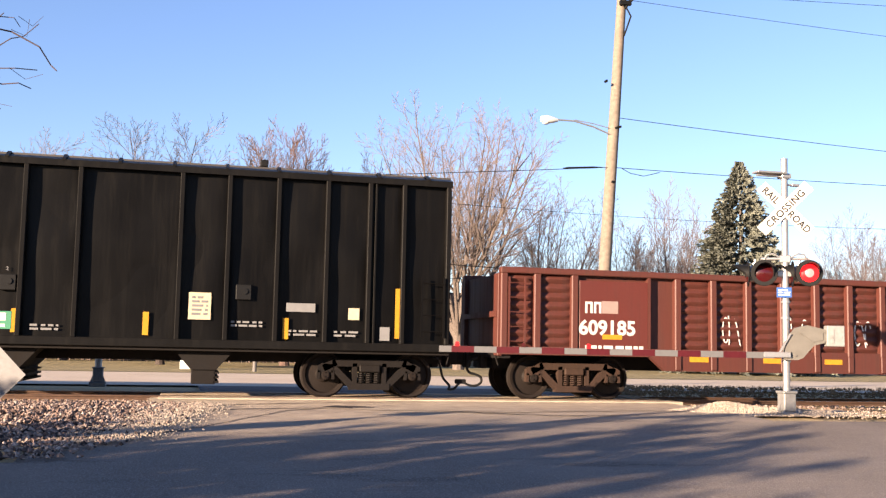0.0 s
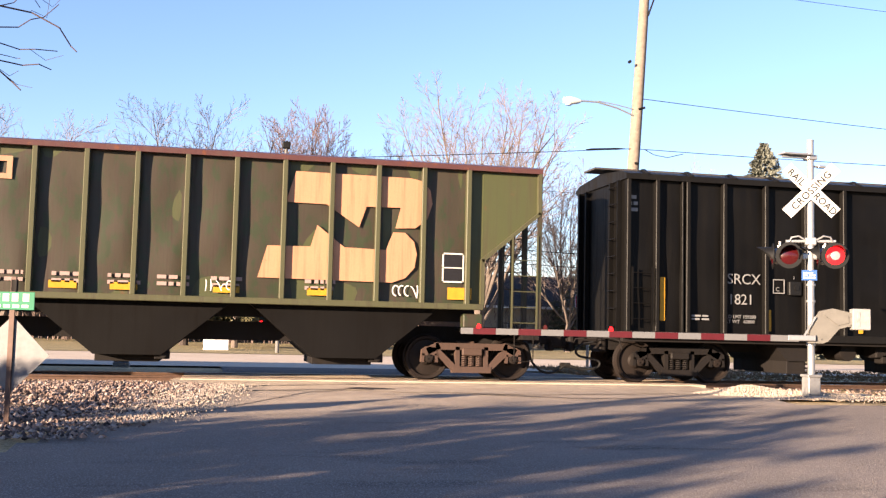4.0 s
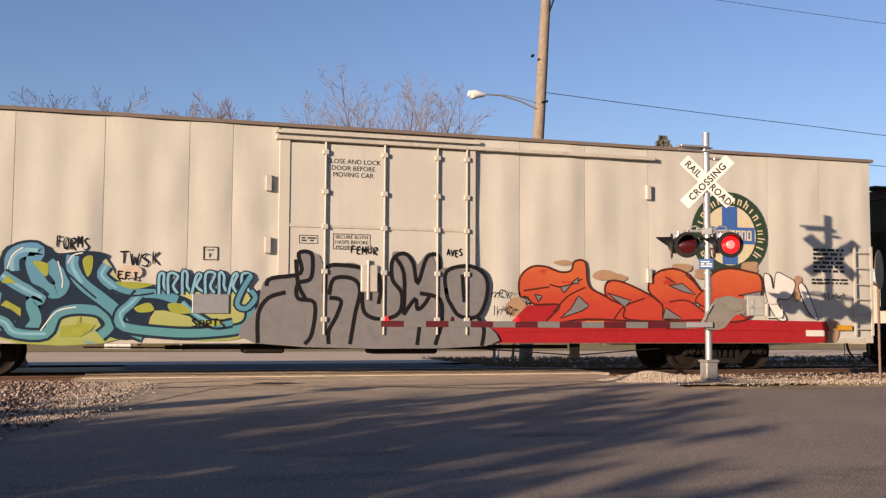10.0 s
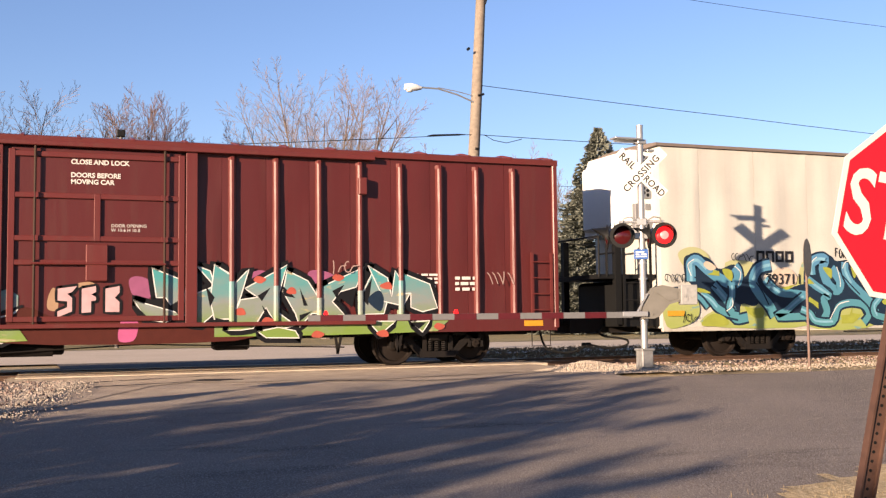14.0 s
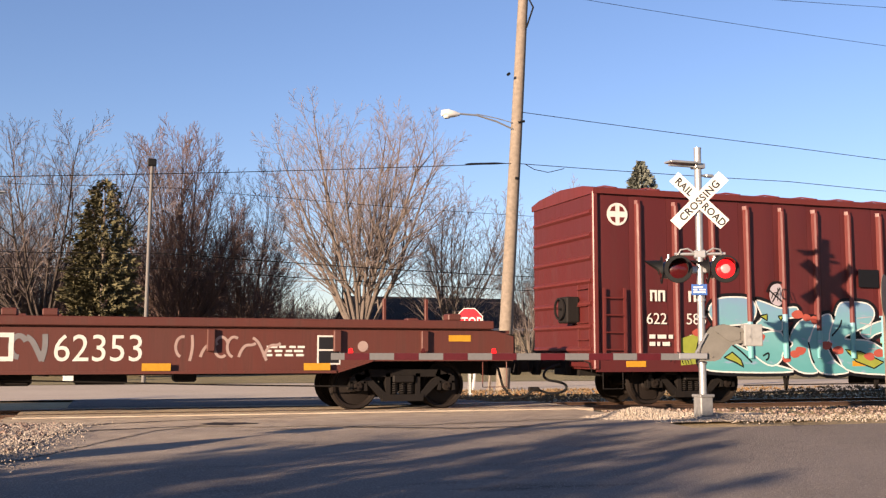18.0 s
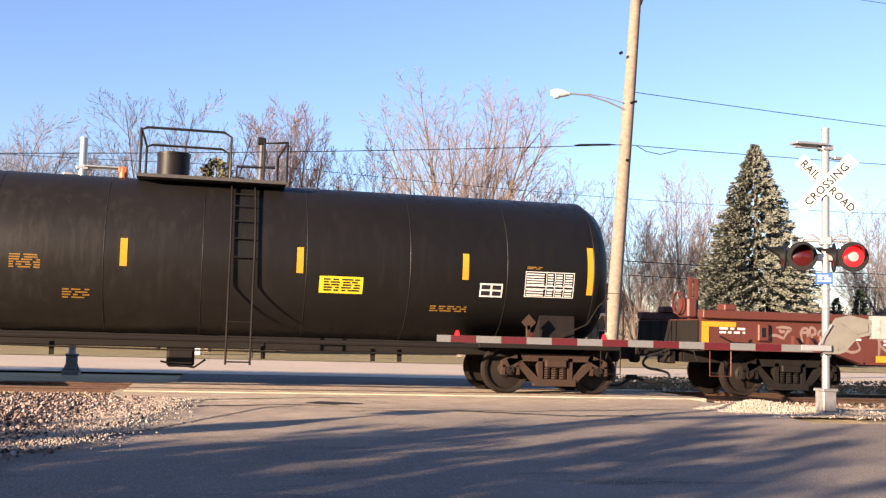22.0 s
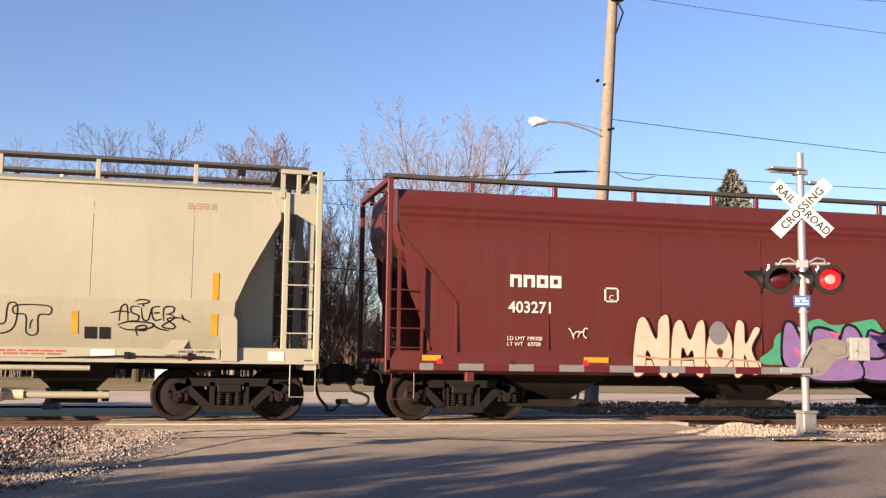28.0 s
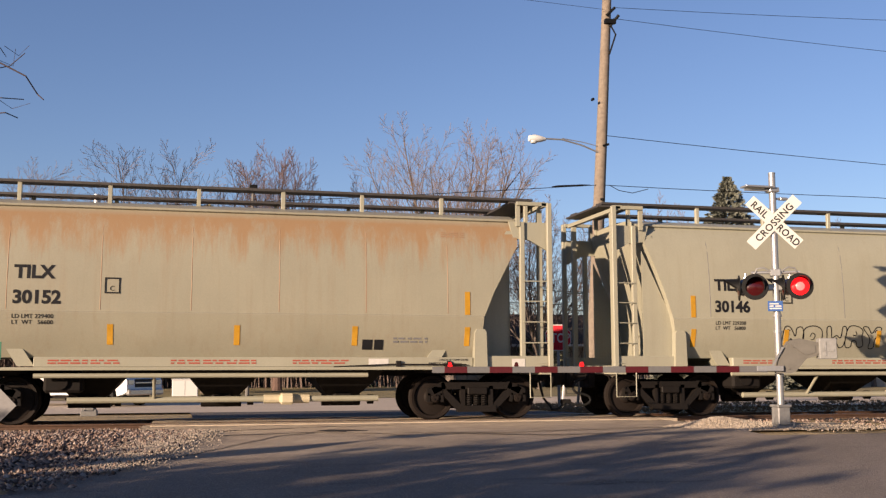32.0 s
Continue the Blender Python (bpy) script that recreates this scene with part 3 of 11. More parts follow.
def posts(w, name, xs, shape, mat, label=""):
    """The same post at each x, on both sides of a wagon; shape faces -y."""
    me = shape.data(name)
    me.materials.append(mat)
    for x in xs:
        for k in (0, 1):
            o = part(name, me, None, w, label)
            o.location = (x, 0, 0)
            if k:
                o.rotation_euler = (0, 0, math.pi)


def patch(w, name, x0, x1, z0, z1, y, mat, label="", thick=0.003):
    return part(name, Shape().box(x0, x1, y - thick, y + 0.004, z0, z1), mat, w, label)


def strips(w, rows, y):
    for x, z0, z1 in rows:
        patch(w, "reflector_strip", x - 0.055, x + 0.055, z0, z1, y, MAT["amber"], "amber reflective strip")


def stencil(w, x0, x1, z0, z1, rows, y, mat, seed=1, name="stencil_lines"):
    """Rows of small writing, too small to read."""
    r = random.Random(seed)
    s = Shape()
    h = (z1 - z0) / rows
    for i in range(rows):
        x = x0
        while x < x1 - 0.03:
            n = min(r.uniform(0.06, 0.22), x1 - x)
            s.box(x, x + n, y - 0.003, y + 0.003, z0 + i * h + h * 0.2, z0 + i * h + h * 0.75)
            x += n + r.uniform(0.03, 0.07)
    return part(name, s, mat, w)


def block_marks(w, n, x0, x1, z0, z1, y, mat, thick=0.14, name="painted_mark", seed=0):
    """A maker's painted word as plain upright blocks of its size and colour."""
    step = (x1 - x0) / n
    r = random.Random(seed)
    for i in range(n):
        s = Shape()
        a, b, t = x0 + i * step + step * 0.07, x0 + (i + 1) * step - step * 0.09, step * thick * 1.25
        s.box(a, a + t, y - 0.003, y + 0.003, z0, z1)
        s.box(b - t, b, y - 0.003, y + 0.003, z0, z1)
        s.box(a + t, b - t, y - 0.003, y + 0.003, z1 - t, z1)
        if r.random() < 0.75:
            s.box(a + t, b - t, y - 0.003, y + 0.003, z0, z0 + t)
        part(name, s, mat, w)


def disc(cx, cz, r, y, y2, n=40):
    return Shape().cyl((cx, y, cz), (cx, y2, cz), r, n=n)


def ring_marks(cx, cz, r, size, y, n, a0, a1, seed=3):
    """Plain upright bars of uneven width set round a circle, where words run round a badge."""
    s = Shape()
    rnd = random.Random(seed)
    for i in range(n):
        if rnd.random() < 0.06:
            continue
        a = radians(a0 + (a1 - a0) * i / (n - 1))
        c, d = math.cos(a), math.sin(a)
        lo, hi = -size / 2, size * (0.5 if rnd.random() < 0.4 else 0.22)
        put = lambda u, v: (cx + c * r + u * d + v * c, cz + d * r - u * c + v * d)
        bars = [(-0.26, -0.10, lo, hi), (0.12, 0.28, lo, size * 0.22)] if rnd.random() < 0.75 else [(-0.08, 0.08, lo, hi)]
        for u0, u1, v0, v1 in bars:
            s.prism([put(u0 * size, v0), put(u1 * size, v0), put(u1 * size, v1), put(u0 * size, v1)], "y", y - 0.002, y + 0.003)
        if len(bars) == 2 and rnd.random() < 0.7:
            s.prism([put(-0.10 * size, size * 0.08), put(0.12 * size, size * 0.08), put(0.12 * size, size * 0.22), put(-0.10 * size, size * 0.22)], "y", y - 0.002, y + 0.003)
    return s


def ladder(w, x0, x1, zs, y, mat, z0=None, z1=None, name="ladder", rung=0.011, stile=0.018):
    s = Shape()
    lo, hi = (min(zs) - 0.12 if z0 is None else z0), (max(zs) + 0.12 if z1 is None else z1)
    for x in (x0, x1):
        s.box(x - stile, x + stile, y - 0.03, y, lo, hi)
    for z in zs:
        s.cyl((x0, y - 0.02, z), (x1, y - 0.02, z), rung, n=6)
    return part(name, s, mat, w)


def stirrup(w, x0, x1, z0, z1, y, mat):
    return part("sill_step", Shape().tube([(x0, y, z1), (x0, y, z0), (x1, y, z0), (x1, y, z1)], 0.012, 6), mat, w, "bent steel sill step")


def ribbon(s, pts, wide, y):
    """A flat painted stroke of changing width along (x, z) points."""
    n = len(s.v)
    m = len(pts)
    for i, (x, z) in enumerate(pts):
        a, b = pts[max(i - 1, 0)], pts[min(i + 1, m - 1)]
        d = math.hypot(b[0] - a[0], b[1] - a[1]) or 1
        h = (wide[i] if isinstance(wide, list) else wide) / 2
        nx, nz = -(b[1] - a[1]) / d * h, (b[0] - a[0]) / d * h
        s.v += [(x + nx, y, z + nz), (x - nx, y, z - nz)]
    s.f += [(n + 2 * i, n + 2 * i + 1, n + 2 * i + 3, n + 2 * i + 2) for i in range(m - 1)]


def stroke(r, cx, z0, z1, w, kind):
    """One stroke of a spray-painted glyph in its cell."""
    h = z1 - z0
    if kind == 0:
        lean = r.uniform(-0.15, 0.25) * w
        return [(cx - 0.3 * w + lean * t + 0.08 * w * math.sin(3 * t), z0 + h * (0.02 + 0.92 * t)) for t in [i / 10 for i in range(11)]]
    if kind == 1:
        a0, a1 = r.uniform(20, 80), r.uniform(250, 330)
        return [(cx + 0.36 * w * math.cos(radians(a0 + (a1 - a0) * t)), z0 + h * 0.52 + 0.36 * h * math.sin(radians(a0 + (a1 - a0) * t))) for t in [i / 14 for i in range(15)]]
    if kind == 2:
        return [(cx + w * (-0.42 + 0.9 * t), z0 + h * (0.16 + 0.6 * t ** 0.7 + 0.10 * math.sin(5 * t))) for t in [i / 12 for i in range(13)]]
    if kind == 3:
        return [(cx + w * (-0.35 + 0.75 * t), z0 + h * (0.85 - 0.72 * t + 0.12 * math.sin(4 * t))) for t in [i / 12 for i in range(13)]]
    return [(cx + w * (-0.5 + 1.0 * t), z0 + h * (0.10 + 0.14 * math.sin(3.1 * t))) for t in [i / 12 for i in range(13)]]


def spray(w, x0, x1, z0, z1, y, n, fills, line, seed, thick=0.3, cloud=None, shine=None, label="spray-painted graffiti piece", line_w=0.07, splash=None):
    """A graffiti piece: a cloud behind, dark outlines, colour fields, thin bright strokes. Its glyphs stand for nothing."""
    r = random.Random(seed)
    piece = Shape()
    if cloud:
        for i in range(int((x1 - x0) * 5)):
            cx, cz, rad = r.uniform(x0, x1), r.uniform(z0 + 0.1, z1 - 0.15), r.uniform(0.15, 0.42)
            k = len(piece.v)
            piece.v += [(cx + rad * (1 + 0.3 * math.sin(3 * a + i)) * math.cos(a), y - 0.0012 - 0.00002 * i, min(z1 + 0.05, max(z0, cz + rad * 0.8 * math.sin(a)))) for a in [j * 0.524 for j in range(12)]]
            piece.f.append(tuple(range(k, k + 12)))
        base = part("graffiti", piece, cloud, w, label)
    else:
        ribbon(piece, [(x0, z0 + 0.02), (x1, z0 + 0.02)], 0.02, y - 0.0012)
        base = part("graffiti", piece, line, w, label)
    step = (x1 - x0) / n
    depth = 0.0
    for i in range(n):
        glyph = Shape()
        mats, use = [line] + list(fills) + [shine or fills[0]], []
        cx, cw = x0 + (i + 0.5) * step, step * r.uniform(1.05, 1.3)
        lo, hi = z0 + r.uniform(0, 0.06) * (z1 - z0), z1 - r.uniform(0, 0.16) * (z1 - z0)
        for kind in r.sample([0, 1, 2, 3, 1, 0], 3) + ([4] if r.random() < 0.7 else []):
            pts = stroke(r, cx + r.uniform(-0.1, 0.1) * cw, lo, hi, cw, kind)
            t = thick * r.uniform(0.7, 1.15)
            ws = [t * (0.55 + 0.45 * math.sin(math.pi * (0.1 + 0.8 * j / (len(pts) - 1)))) for j in range(len(pts))]
            shade = 1 + (i + (r.random() < 0.3)) % len(fills)
            for q, wd, yy, mi in ((pts, [v + line_w * 2 for v in ws], 0.003, 0), (pts, ws, 0.0034, shade), ([(px - 0.2 * t, pz + 0.05) for px, pz in pts[2:-3]], 0.04, 0.0038, len(mats) - 1), ([(px + 0.22 * t, pz - 0.05) for px, pz in pts[3:-2]], 0.03, 0.0038, 0)):
                if mi == len(mats) - 1 and not shine:
                    continue
                c0 = len(glyph.f)
                ribbon(glyph, q, wd, y - yy - depth)
                use += [mi] * (len(glyph.f) - c0)
            depth += 0.0012
        me = glyph.data("graffiti_glyph", False)
        for m in mats:
            me.materials.append(m)
        me.polygons.foreach_set("material_index", use)
        part("graffiti_glyph", me, None, base)
    if splash:
        for i in range(n * 4):
            cx, cz, rad = r.uniform(x0, x1), r.uniform(z0, z1), r.uniform(0.03, 0.09)
            part("paint_spot", Shape().add([(cx + rad * math.cos(a), y - 0.005 - depth, cz + rad * math.sin(a)) for a in [j * 0.785 for j in range(8)]], [tuple(range(8))]), splash, base)
    return base


BUBBLES = {
    "N": (((5, 10), (0, 50), (10, 95), (35, 95), (60, 55), (65, 90), (90, 95), (100, 60), (95, 10), (70, 5), (40, 45), (35, 10)), ((20, 70), (24, 84), (34, 80))),
    "O": (((5, 50), (12, 85), (50, 98), (88, 85), (96, 50), (86, 14), (50, 2), (14, 14)), ((38, 50), (48, 66), (62, 56), (56, 38), (44, 36))),
    "W": (((0, 90), (10, 20), (30, 5), (50, 30), (70, 5), (92, 20), (100, 90), (80, 98), (72, 50), (50, 60), (28, 50), (20, 98)), ((46, 40), (50, 50), (55, 42))),
    "A": (((10, 5), (5, 50), (20, 95), (60, 98), (90, 80), (88, 50), (98, 10), (70, 5), (60, 30), (40, 30), (35, 5)), ((40, 58), (60, 58), (55, 76))),
    "Y": (((0, 95), (25, 98), (45, 70), (70, 98), (95, 90), (65, 45), (60, 5), (35, 5), (38, 45)), ((60, 72), (68, 84), (76, 82))),
    "U": (((0, 95), (5, 30), (30, 2), (70, 2), (95, 30), (100, 95), (75, 98), (68, 40), (50, 30), (32, 40), (25, 98)), ((14, 40), (22, 24), (34, 16))),
    "T": (((0, 70), (5, 98), (95, 98), (100, 70), (68, 65), (65, 5), (35, 5), (32, 65)), ((44, 20), (46, 40), (52, 52))),
}


def bubble(word, size, x, y, z, mat, w, wide):
    """Bubble letters drawn as outlines only."""
    for i, letter in enumerate(word):
        s = Shape()
        ring, inner = BUBBLES[letter]
        put = lambda q: (x + (i * 0.92 + q[0] / 100) * size * wide, z - 0.03 + q[1] / 100 * size * 0.82 + 0.02 * (i % 2))
        outline = flow([put(q) for q in ring], True)
        ribbon(s, outline + outline[:2], 0.022, y)
        ribbon(s, flow([put(q) for q in inner], False), 0.018, y)
        part("graffiti_tag", s, mat, w, "outlined bubble letter in black spray paint")


def flow(pts, closed):
    """A soft curve through (x, z) points."""
    n, out = len(pts), []
    for i in range(n if closed else n - 1):
        p = [pts[(i + k) % n] if closed else pts[min(max(i + k, 0), n - 1)] for k in (-1, 0, 1, 2)]
        for t in (0.0, 0.25, 0.5, 0.75):
            out.append(tuple(0.5 * (2 * p[1][c] + (p[2][c] - p[0][c]) * t + (2 * p[0][c] - 5 * p[1][c] + 4 * p[2][c] - p[3][c]) * t * t + (3 * p[1][c] - p[0][c] - 3 * p[2][c] + p[3][c]) * t ** 3) for c in (0, 1)))
    return out if closed else out + [pts[-1]]


def mural(w, x0, x1, z0, z1, y, label, layers):
    """A graffiti piece in layers: each is a colour, a line width (0 for a filled field), soft or angular, and its outline in hundredths of the piece."""
    base = None
    for i, (colour, wide, soft, nums) in enumerate(layers):
        pts = [(x0 + (x1 - x0) * nums[k] / 100, z0 + (z1 - z0) * nums[k + 1] / 100) for k in range(0, len(nums), 2)]
        ring = wide == 0 or pts[0] == pts[-1]
        if ring and pts[0] == pts[-1]:
            pts = pts[:-1]
        if soft:
            pts = flow(pts, ring)
        s, yy = Shape(), y - 0.00012 * i
        if wide == 0:
            s.v = [(a, yy, b) for a, b in pts]
            s.f = [tuple(range(len(pts)))]
        else:
            if not soft:
                pts = [p for a, b in zip(pts, pts[1:] + (pts[:1] if ring else [])) for p in (a, ((a[0] * 3 + b[0]) / 4, (a[1] * 3 + b[1]) / 4), ((a[0] + b[0] * 3) / 4, (a[1] + b[1] * 3) / 4))] + ([] if ring else [pts[-1]])
            ribbon(s, pts + (pts[:2] if ring else []), wide, yy)
        me = s.data("graffiti", False)
        o = part("graffiti" if base is None else "graffiti_fill" if wide == 0 else "graffiti_line", me, SP[colour], base or w, label if base is None else "")
        base = base or o
    return base


def hand_tag(w, x0, x1, z0, z1, y, mat, wide, strokes):
    """A scribbled tag: each stroke a soft curve in hundredths of the tag, thinner at its ends."""
    s = Shape()
    for i, q in enumerate(strokes):
        pts = flow([(x0 + (x1 - x0) * q[k] / 100, z0 + (z1 - z0) * q[k + 1] / 100) for k in range(0, len(q), 2)], False)
        n = len(pts) - 1
        ribbon(s, pts, [wide * (0.55 + 0.45 * min(1, 4 * j / n, 4 * (n - j) / n)) for j in range(n + 1)], y - 0.0003 * i)
    return part("graffiti_tag", s, mat, w, "quick spray-painted tag")


SCRAWL = {
    "F": ((10, 0, 16, 100), (5, 96, 90, 90), (12, 55, 70, 52)), "E": ((12, 0, 14, 98), (5, 96, 90, 92), (12, 52, 70, 55), (5, 4, 92, 0)), "M": ((5, 0, 16, 98), (16, 98, 48, 30), (48, 30, 84, 100), (84, 100, 95, 0)),
    "U": ((8, 100, 12, 25, 48, 0, 84, 25, 90, 98),), "R": ((14, 0, 16, 96), (8, 92, 80, 96, 84, 65, 20, 48), (24, 48, 95, -6)), "A": ((0, 0, 48, 100), (48, 100, 92, -4), (12, 34, 84, 38)), "V": ((0, 100, 46, 0), (46, 0, 95, 104)),
    "S": ((88, 92, 50, 100, 14, 76, 50, 52, 86, 28, 50, 0, 6, 10),), "T": ((0, 92, 100, 98), (50, 96, 46, 0)), "W": ((0, 96, 24, 0), (24, 0, 50, 70), (50, 70, 76, 0), (76, 0, 100, 100)), "K": ((14, 0, 14, 100), (90, 98, 16, 48), (16, 48, 95, -8)),
    "O": ((50, 100, 10, 70, 14, 20, 52, 0, 90, 28, 86, 78, 50, 100),), "I": ((50, 0, 50, 100), (20, 98, 80, 98), (20, 2, 80, 2)),
}


def scrawl(w, word, x0, x1, z0, z1, y, mat, wide):
    """A word in quick spray-painted capitals, each letter a little higher or lower."""
    step, strokes = 100 / len(word), []
    for i, letter in enumerate(word):
        for q in SCRAWL[letter]:
            strokes.append([(i + 0.06 + q[k] / 100 * 0.82) * step if k % 2 == 0 else q[k] + 12 * math.sin(2.3 * i + 1) for k in range(len(q))])
    return hand_tag(w, x0, x1, z0, z1, y, mat, wide, strokes)


def tag_mark(w, x0, x1, z0, z1, y, mat, seed, wide=0.03):
    """A quick one-line spray scribble."""
    r = random.Random(seed)
    s = Shape()
    n = max(3, int((x1 - x0) / (z1 - z0) * 2.5))
    for i in range(n):
        cx, cw = x0 + (x1 - x0) * (i + 0.5) / n, (x1 - x0) / n * 1.5
        ribbon(s, stroke(r, cx, z0, z1, cw, r.choice([0, 1, 2, 3])), wide, y - 0.003 - i * 0.0004)
    return part("graffiti_tag", s, mat, w, "quick spray-painted tag")


SP = {k: plain("spray_" + k, c, 0.55, 0, 0.18, 6) for k, c in {
    "orange": (0.60, 0.105, 0.03), "red": (0.40, 0.02, 0.024), "tan": (0.42, 0.27, 0.17), "black": (0.009, 0.009, 0.011), "silver": (0.21, 0.205, 0.215),
    "white": (0.78, 0.77, 0.74), "teal": (0.10, 0.38, 0.46), "deep_teal": (0.025, 0.09, 0.14), "lime": (0.32, 0.36, 0.06), "sky": (0.22, 0.46, 0.60),
    "aqua": (0.16, 0.52, 0.55), "pink": (0.55, 0.12, 0.28), "purple": (0.24, 0.15, 0.36), "green": (0.06, 0.33, 0.20),
    "coral": (0.46, 0.10, 0.07), "cream": (0.62, 0.50, 0.40), "grey": (0.24, 0.24, 0.25), "worn_white": (0.28, 0.28, 0.28), "umber": (0.085, 0.018, 0.012), "navy": (0.012, 0.028, 0.055), "faint_white": (0.50, 0.45, 0.50), "ghost": (0.27, 0.185, 0.165), "faint": (0.42, 0.30, 0.27), "mauve": (0.33, 0.10, 0.20), "pale_pink": (0.62, 0.40, 0.42)}.items()}


def faded(name, low, mid, high, z0, z1, fleck=None):
    """Spray paint that fades from one colour to the next up the side, mottled where the coats overlap."""
    m, _, links, bsdf = nodes_of(name)
    nt = m.node_tree
    low, mid, high = ([c * 0.68 for c in v] for v in (low, mid, high))
    tc = nt.nodes.new("ShaderNodeTexCoord")
    xyz = nt.nodes.new("ShaderNodeSeparateXYZ")
    links.new(tc.outputs["Object"], xyz.inputs[0])
    add = nt.nodes.new("ShaderNodeMath")
    add.operation = "MULTIPLY_ADD"
    add.inputs[1].default_value = 0.9
    links.new(noisy(nt, 1.7, 4, (1, 1, 2.2)), add.inputs[0])
    links.new(xyz.outputs[2], add.inputs[2])
    z0, z1 = z0 + 0.45, z1 + 0.45
    col = mixed(nt, ramp(nt, add.outputs[0], z0, (z0 + z1) / 2), low, mid)
    col = mixed(nt, ramp(nt, add.outputs[0], (z0 + z1) / 2, z1), col, high)
    if fleck:
        col = mixed(nt, ramp(nt, noisy(nt, 1.9, 3, (1, 1, 2.5), shift=(3, 1, 8)), 0.60, 0.68), col, [c * 0.68 for c in fleck])
    links.new(col, bsdf.inputs["Base Color"])
    bsdf.inputs["Roughness"].default_value = 0.55
    return m


SP["fade"] = faded("spray_fade", (0.17, 0.27, 0.05), (0.22, 0.25, 0.24), (0.05, 0.30, 0.31), 0.75, 1.95, (0.42, 0.36, 0.20))
SP["aqua_fade"] = faded("spray_aqua_fade", (0.10, 0.36, 0.37), (0.16, 0.42, 0.44), (0.20, 0.33, 0.50), 0.8, 2.3, (0.26, 0.36, 0.50))
SP["teal"] = faded("spray_teal_fade", (0.07, 0.26, 0.29), (0.07, 0.25, 0.35), (0.08, 0.24, 0.40), 0.7, 2.4)
SP["lime_mist"] = faded("spray_lime_mist", (0.29, 0.35, 0.08), (0.38, 0.40, 0.16), (0.42, 0.43, 0.22), 0.6, 2.3, (0.16, 0.30, 0.30))
SP["orange"] = faded("spray_orange_fade", (0.46, 0.024, 0.018), (0.48, 0.055, 0.02), (0.54, 0.115, 0.03), 0.9, 2.2, (0.40, 0.03, 0.015))


def rust_run(name, colour, rust):
    """Pale paint down which rust has run from the roof edge in uneven streaks."""
    m = paint(name, colour, (0.38, 0.28, 0.18), (0.42, 0.26, 0.12), 0.4, 0.06, 0.55, seed=21)
    nt = m.node_tree
    bsdf = nt.nodes["Principled BSDF"]
    base = bsdf.inputs["Base Color"].links[0].from_socket
    tc = nt.nodes.new("ShaderNodeTexCoord")
    xyz = nt.nodes.new("ShaderNodeSeparateXYZ")
    nt.links.new(tc.outputs["Object"], xyz.inputs[0])
    run = noisy(nt, 1.6, 6, (2.2, 2.2, 0.22), 0.75, shift=(4, 2, 0))
    drop = nt.nodes.new("ShaderNodeMath")
    drop.operation = "MULTIPLY_ADD"
    drop.inputs[1].default_value, drop.inputs[2].default_value = 2.6, -1.25
    nt.links.new(run, drop.inputs[0])
    add = nt.nodes.new("ShaderNodeMath")
    nt.links.new(xyz.outputs[2], add.inputs[0])
    nt.links.new(drop.outputs[0], add.inputs[1])
    low = ramp(nt, add.outputs[0], 3.25, 3.95)
    top = ramp(nt, xyz.outputs[2], 4.12, 3.98)
    mul = nt.nodes.new("ShaderNodeMath")
    mul.operation = "MULTIPLY"
    nt.links.new(low, mul.inputs[0])
    nt.links.new(top, mul.inputs[1])
    f = nt.nodes.new("ShaderNodeMath")
    f.operation = "MULTIPLY"
    f.inputs[1].default_value = 0.75
    nt.links.new(mul.outputs[0], f.inputs[0])
    nt.links.new(mixed(nt, f.outputs[0], base, rust), bsdf.inputs["Base Color"])
    return m


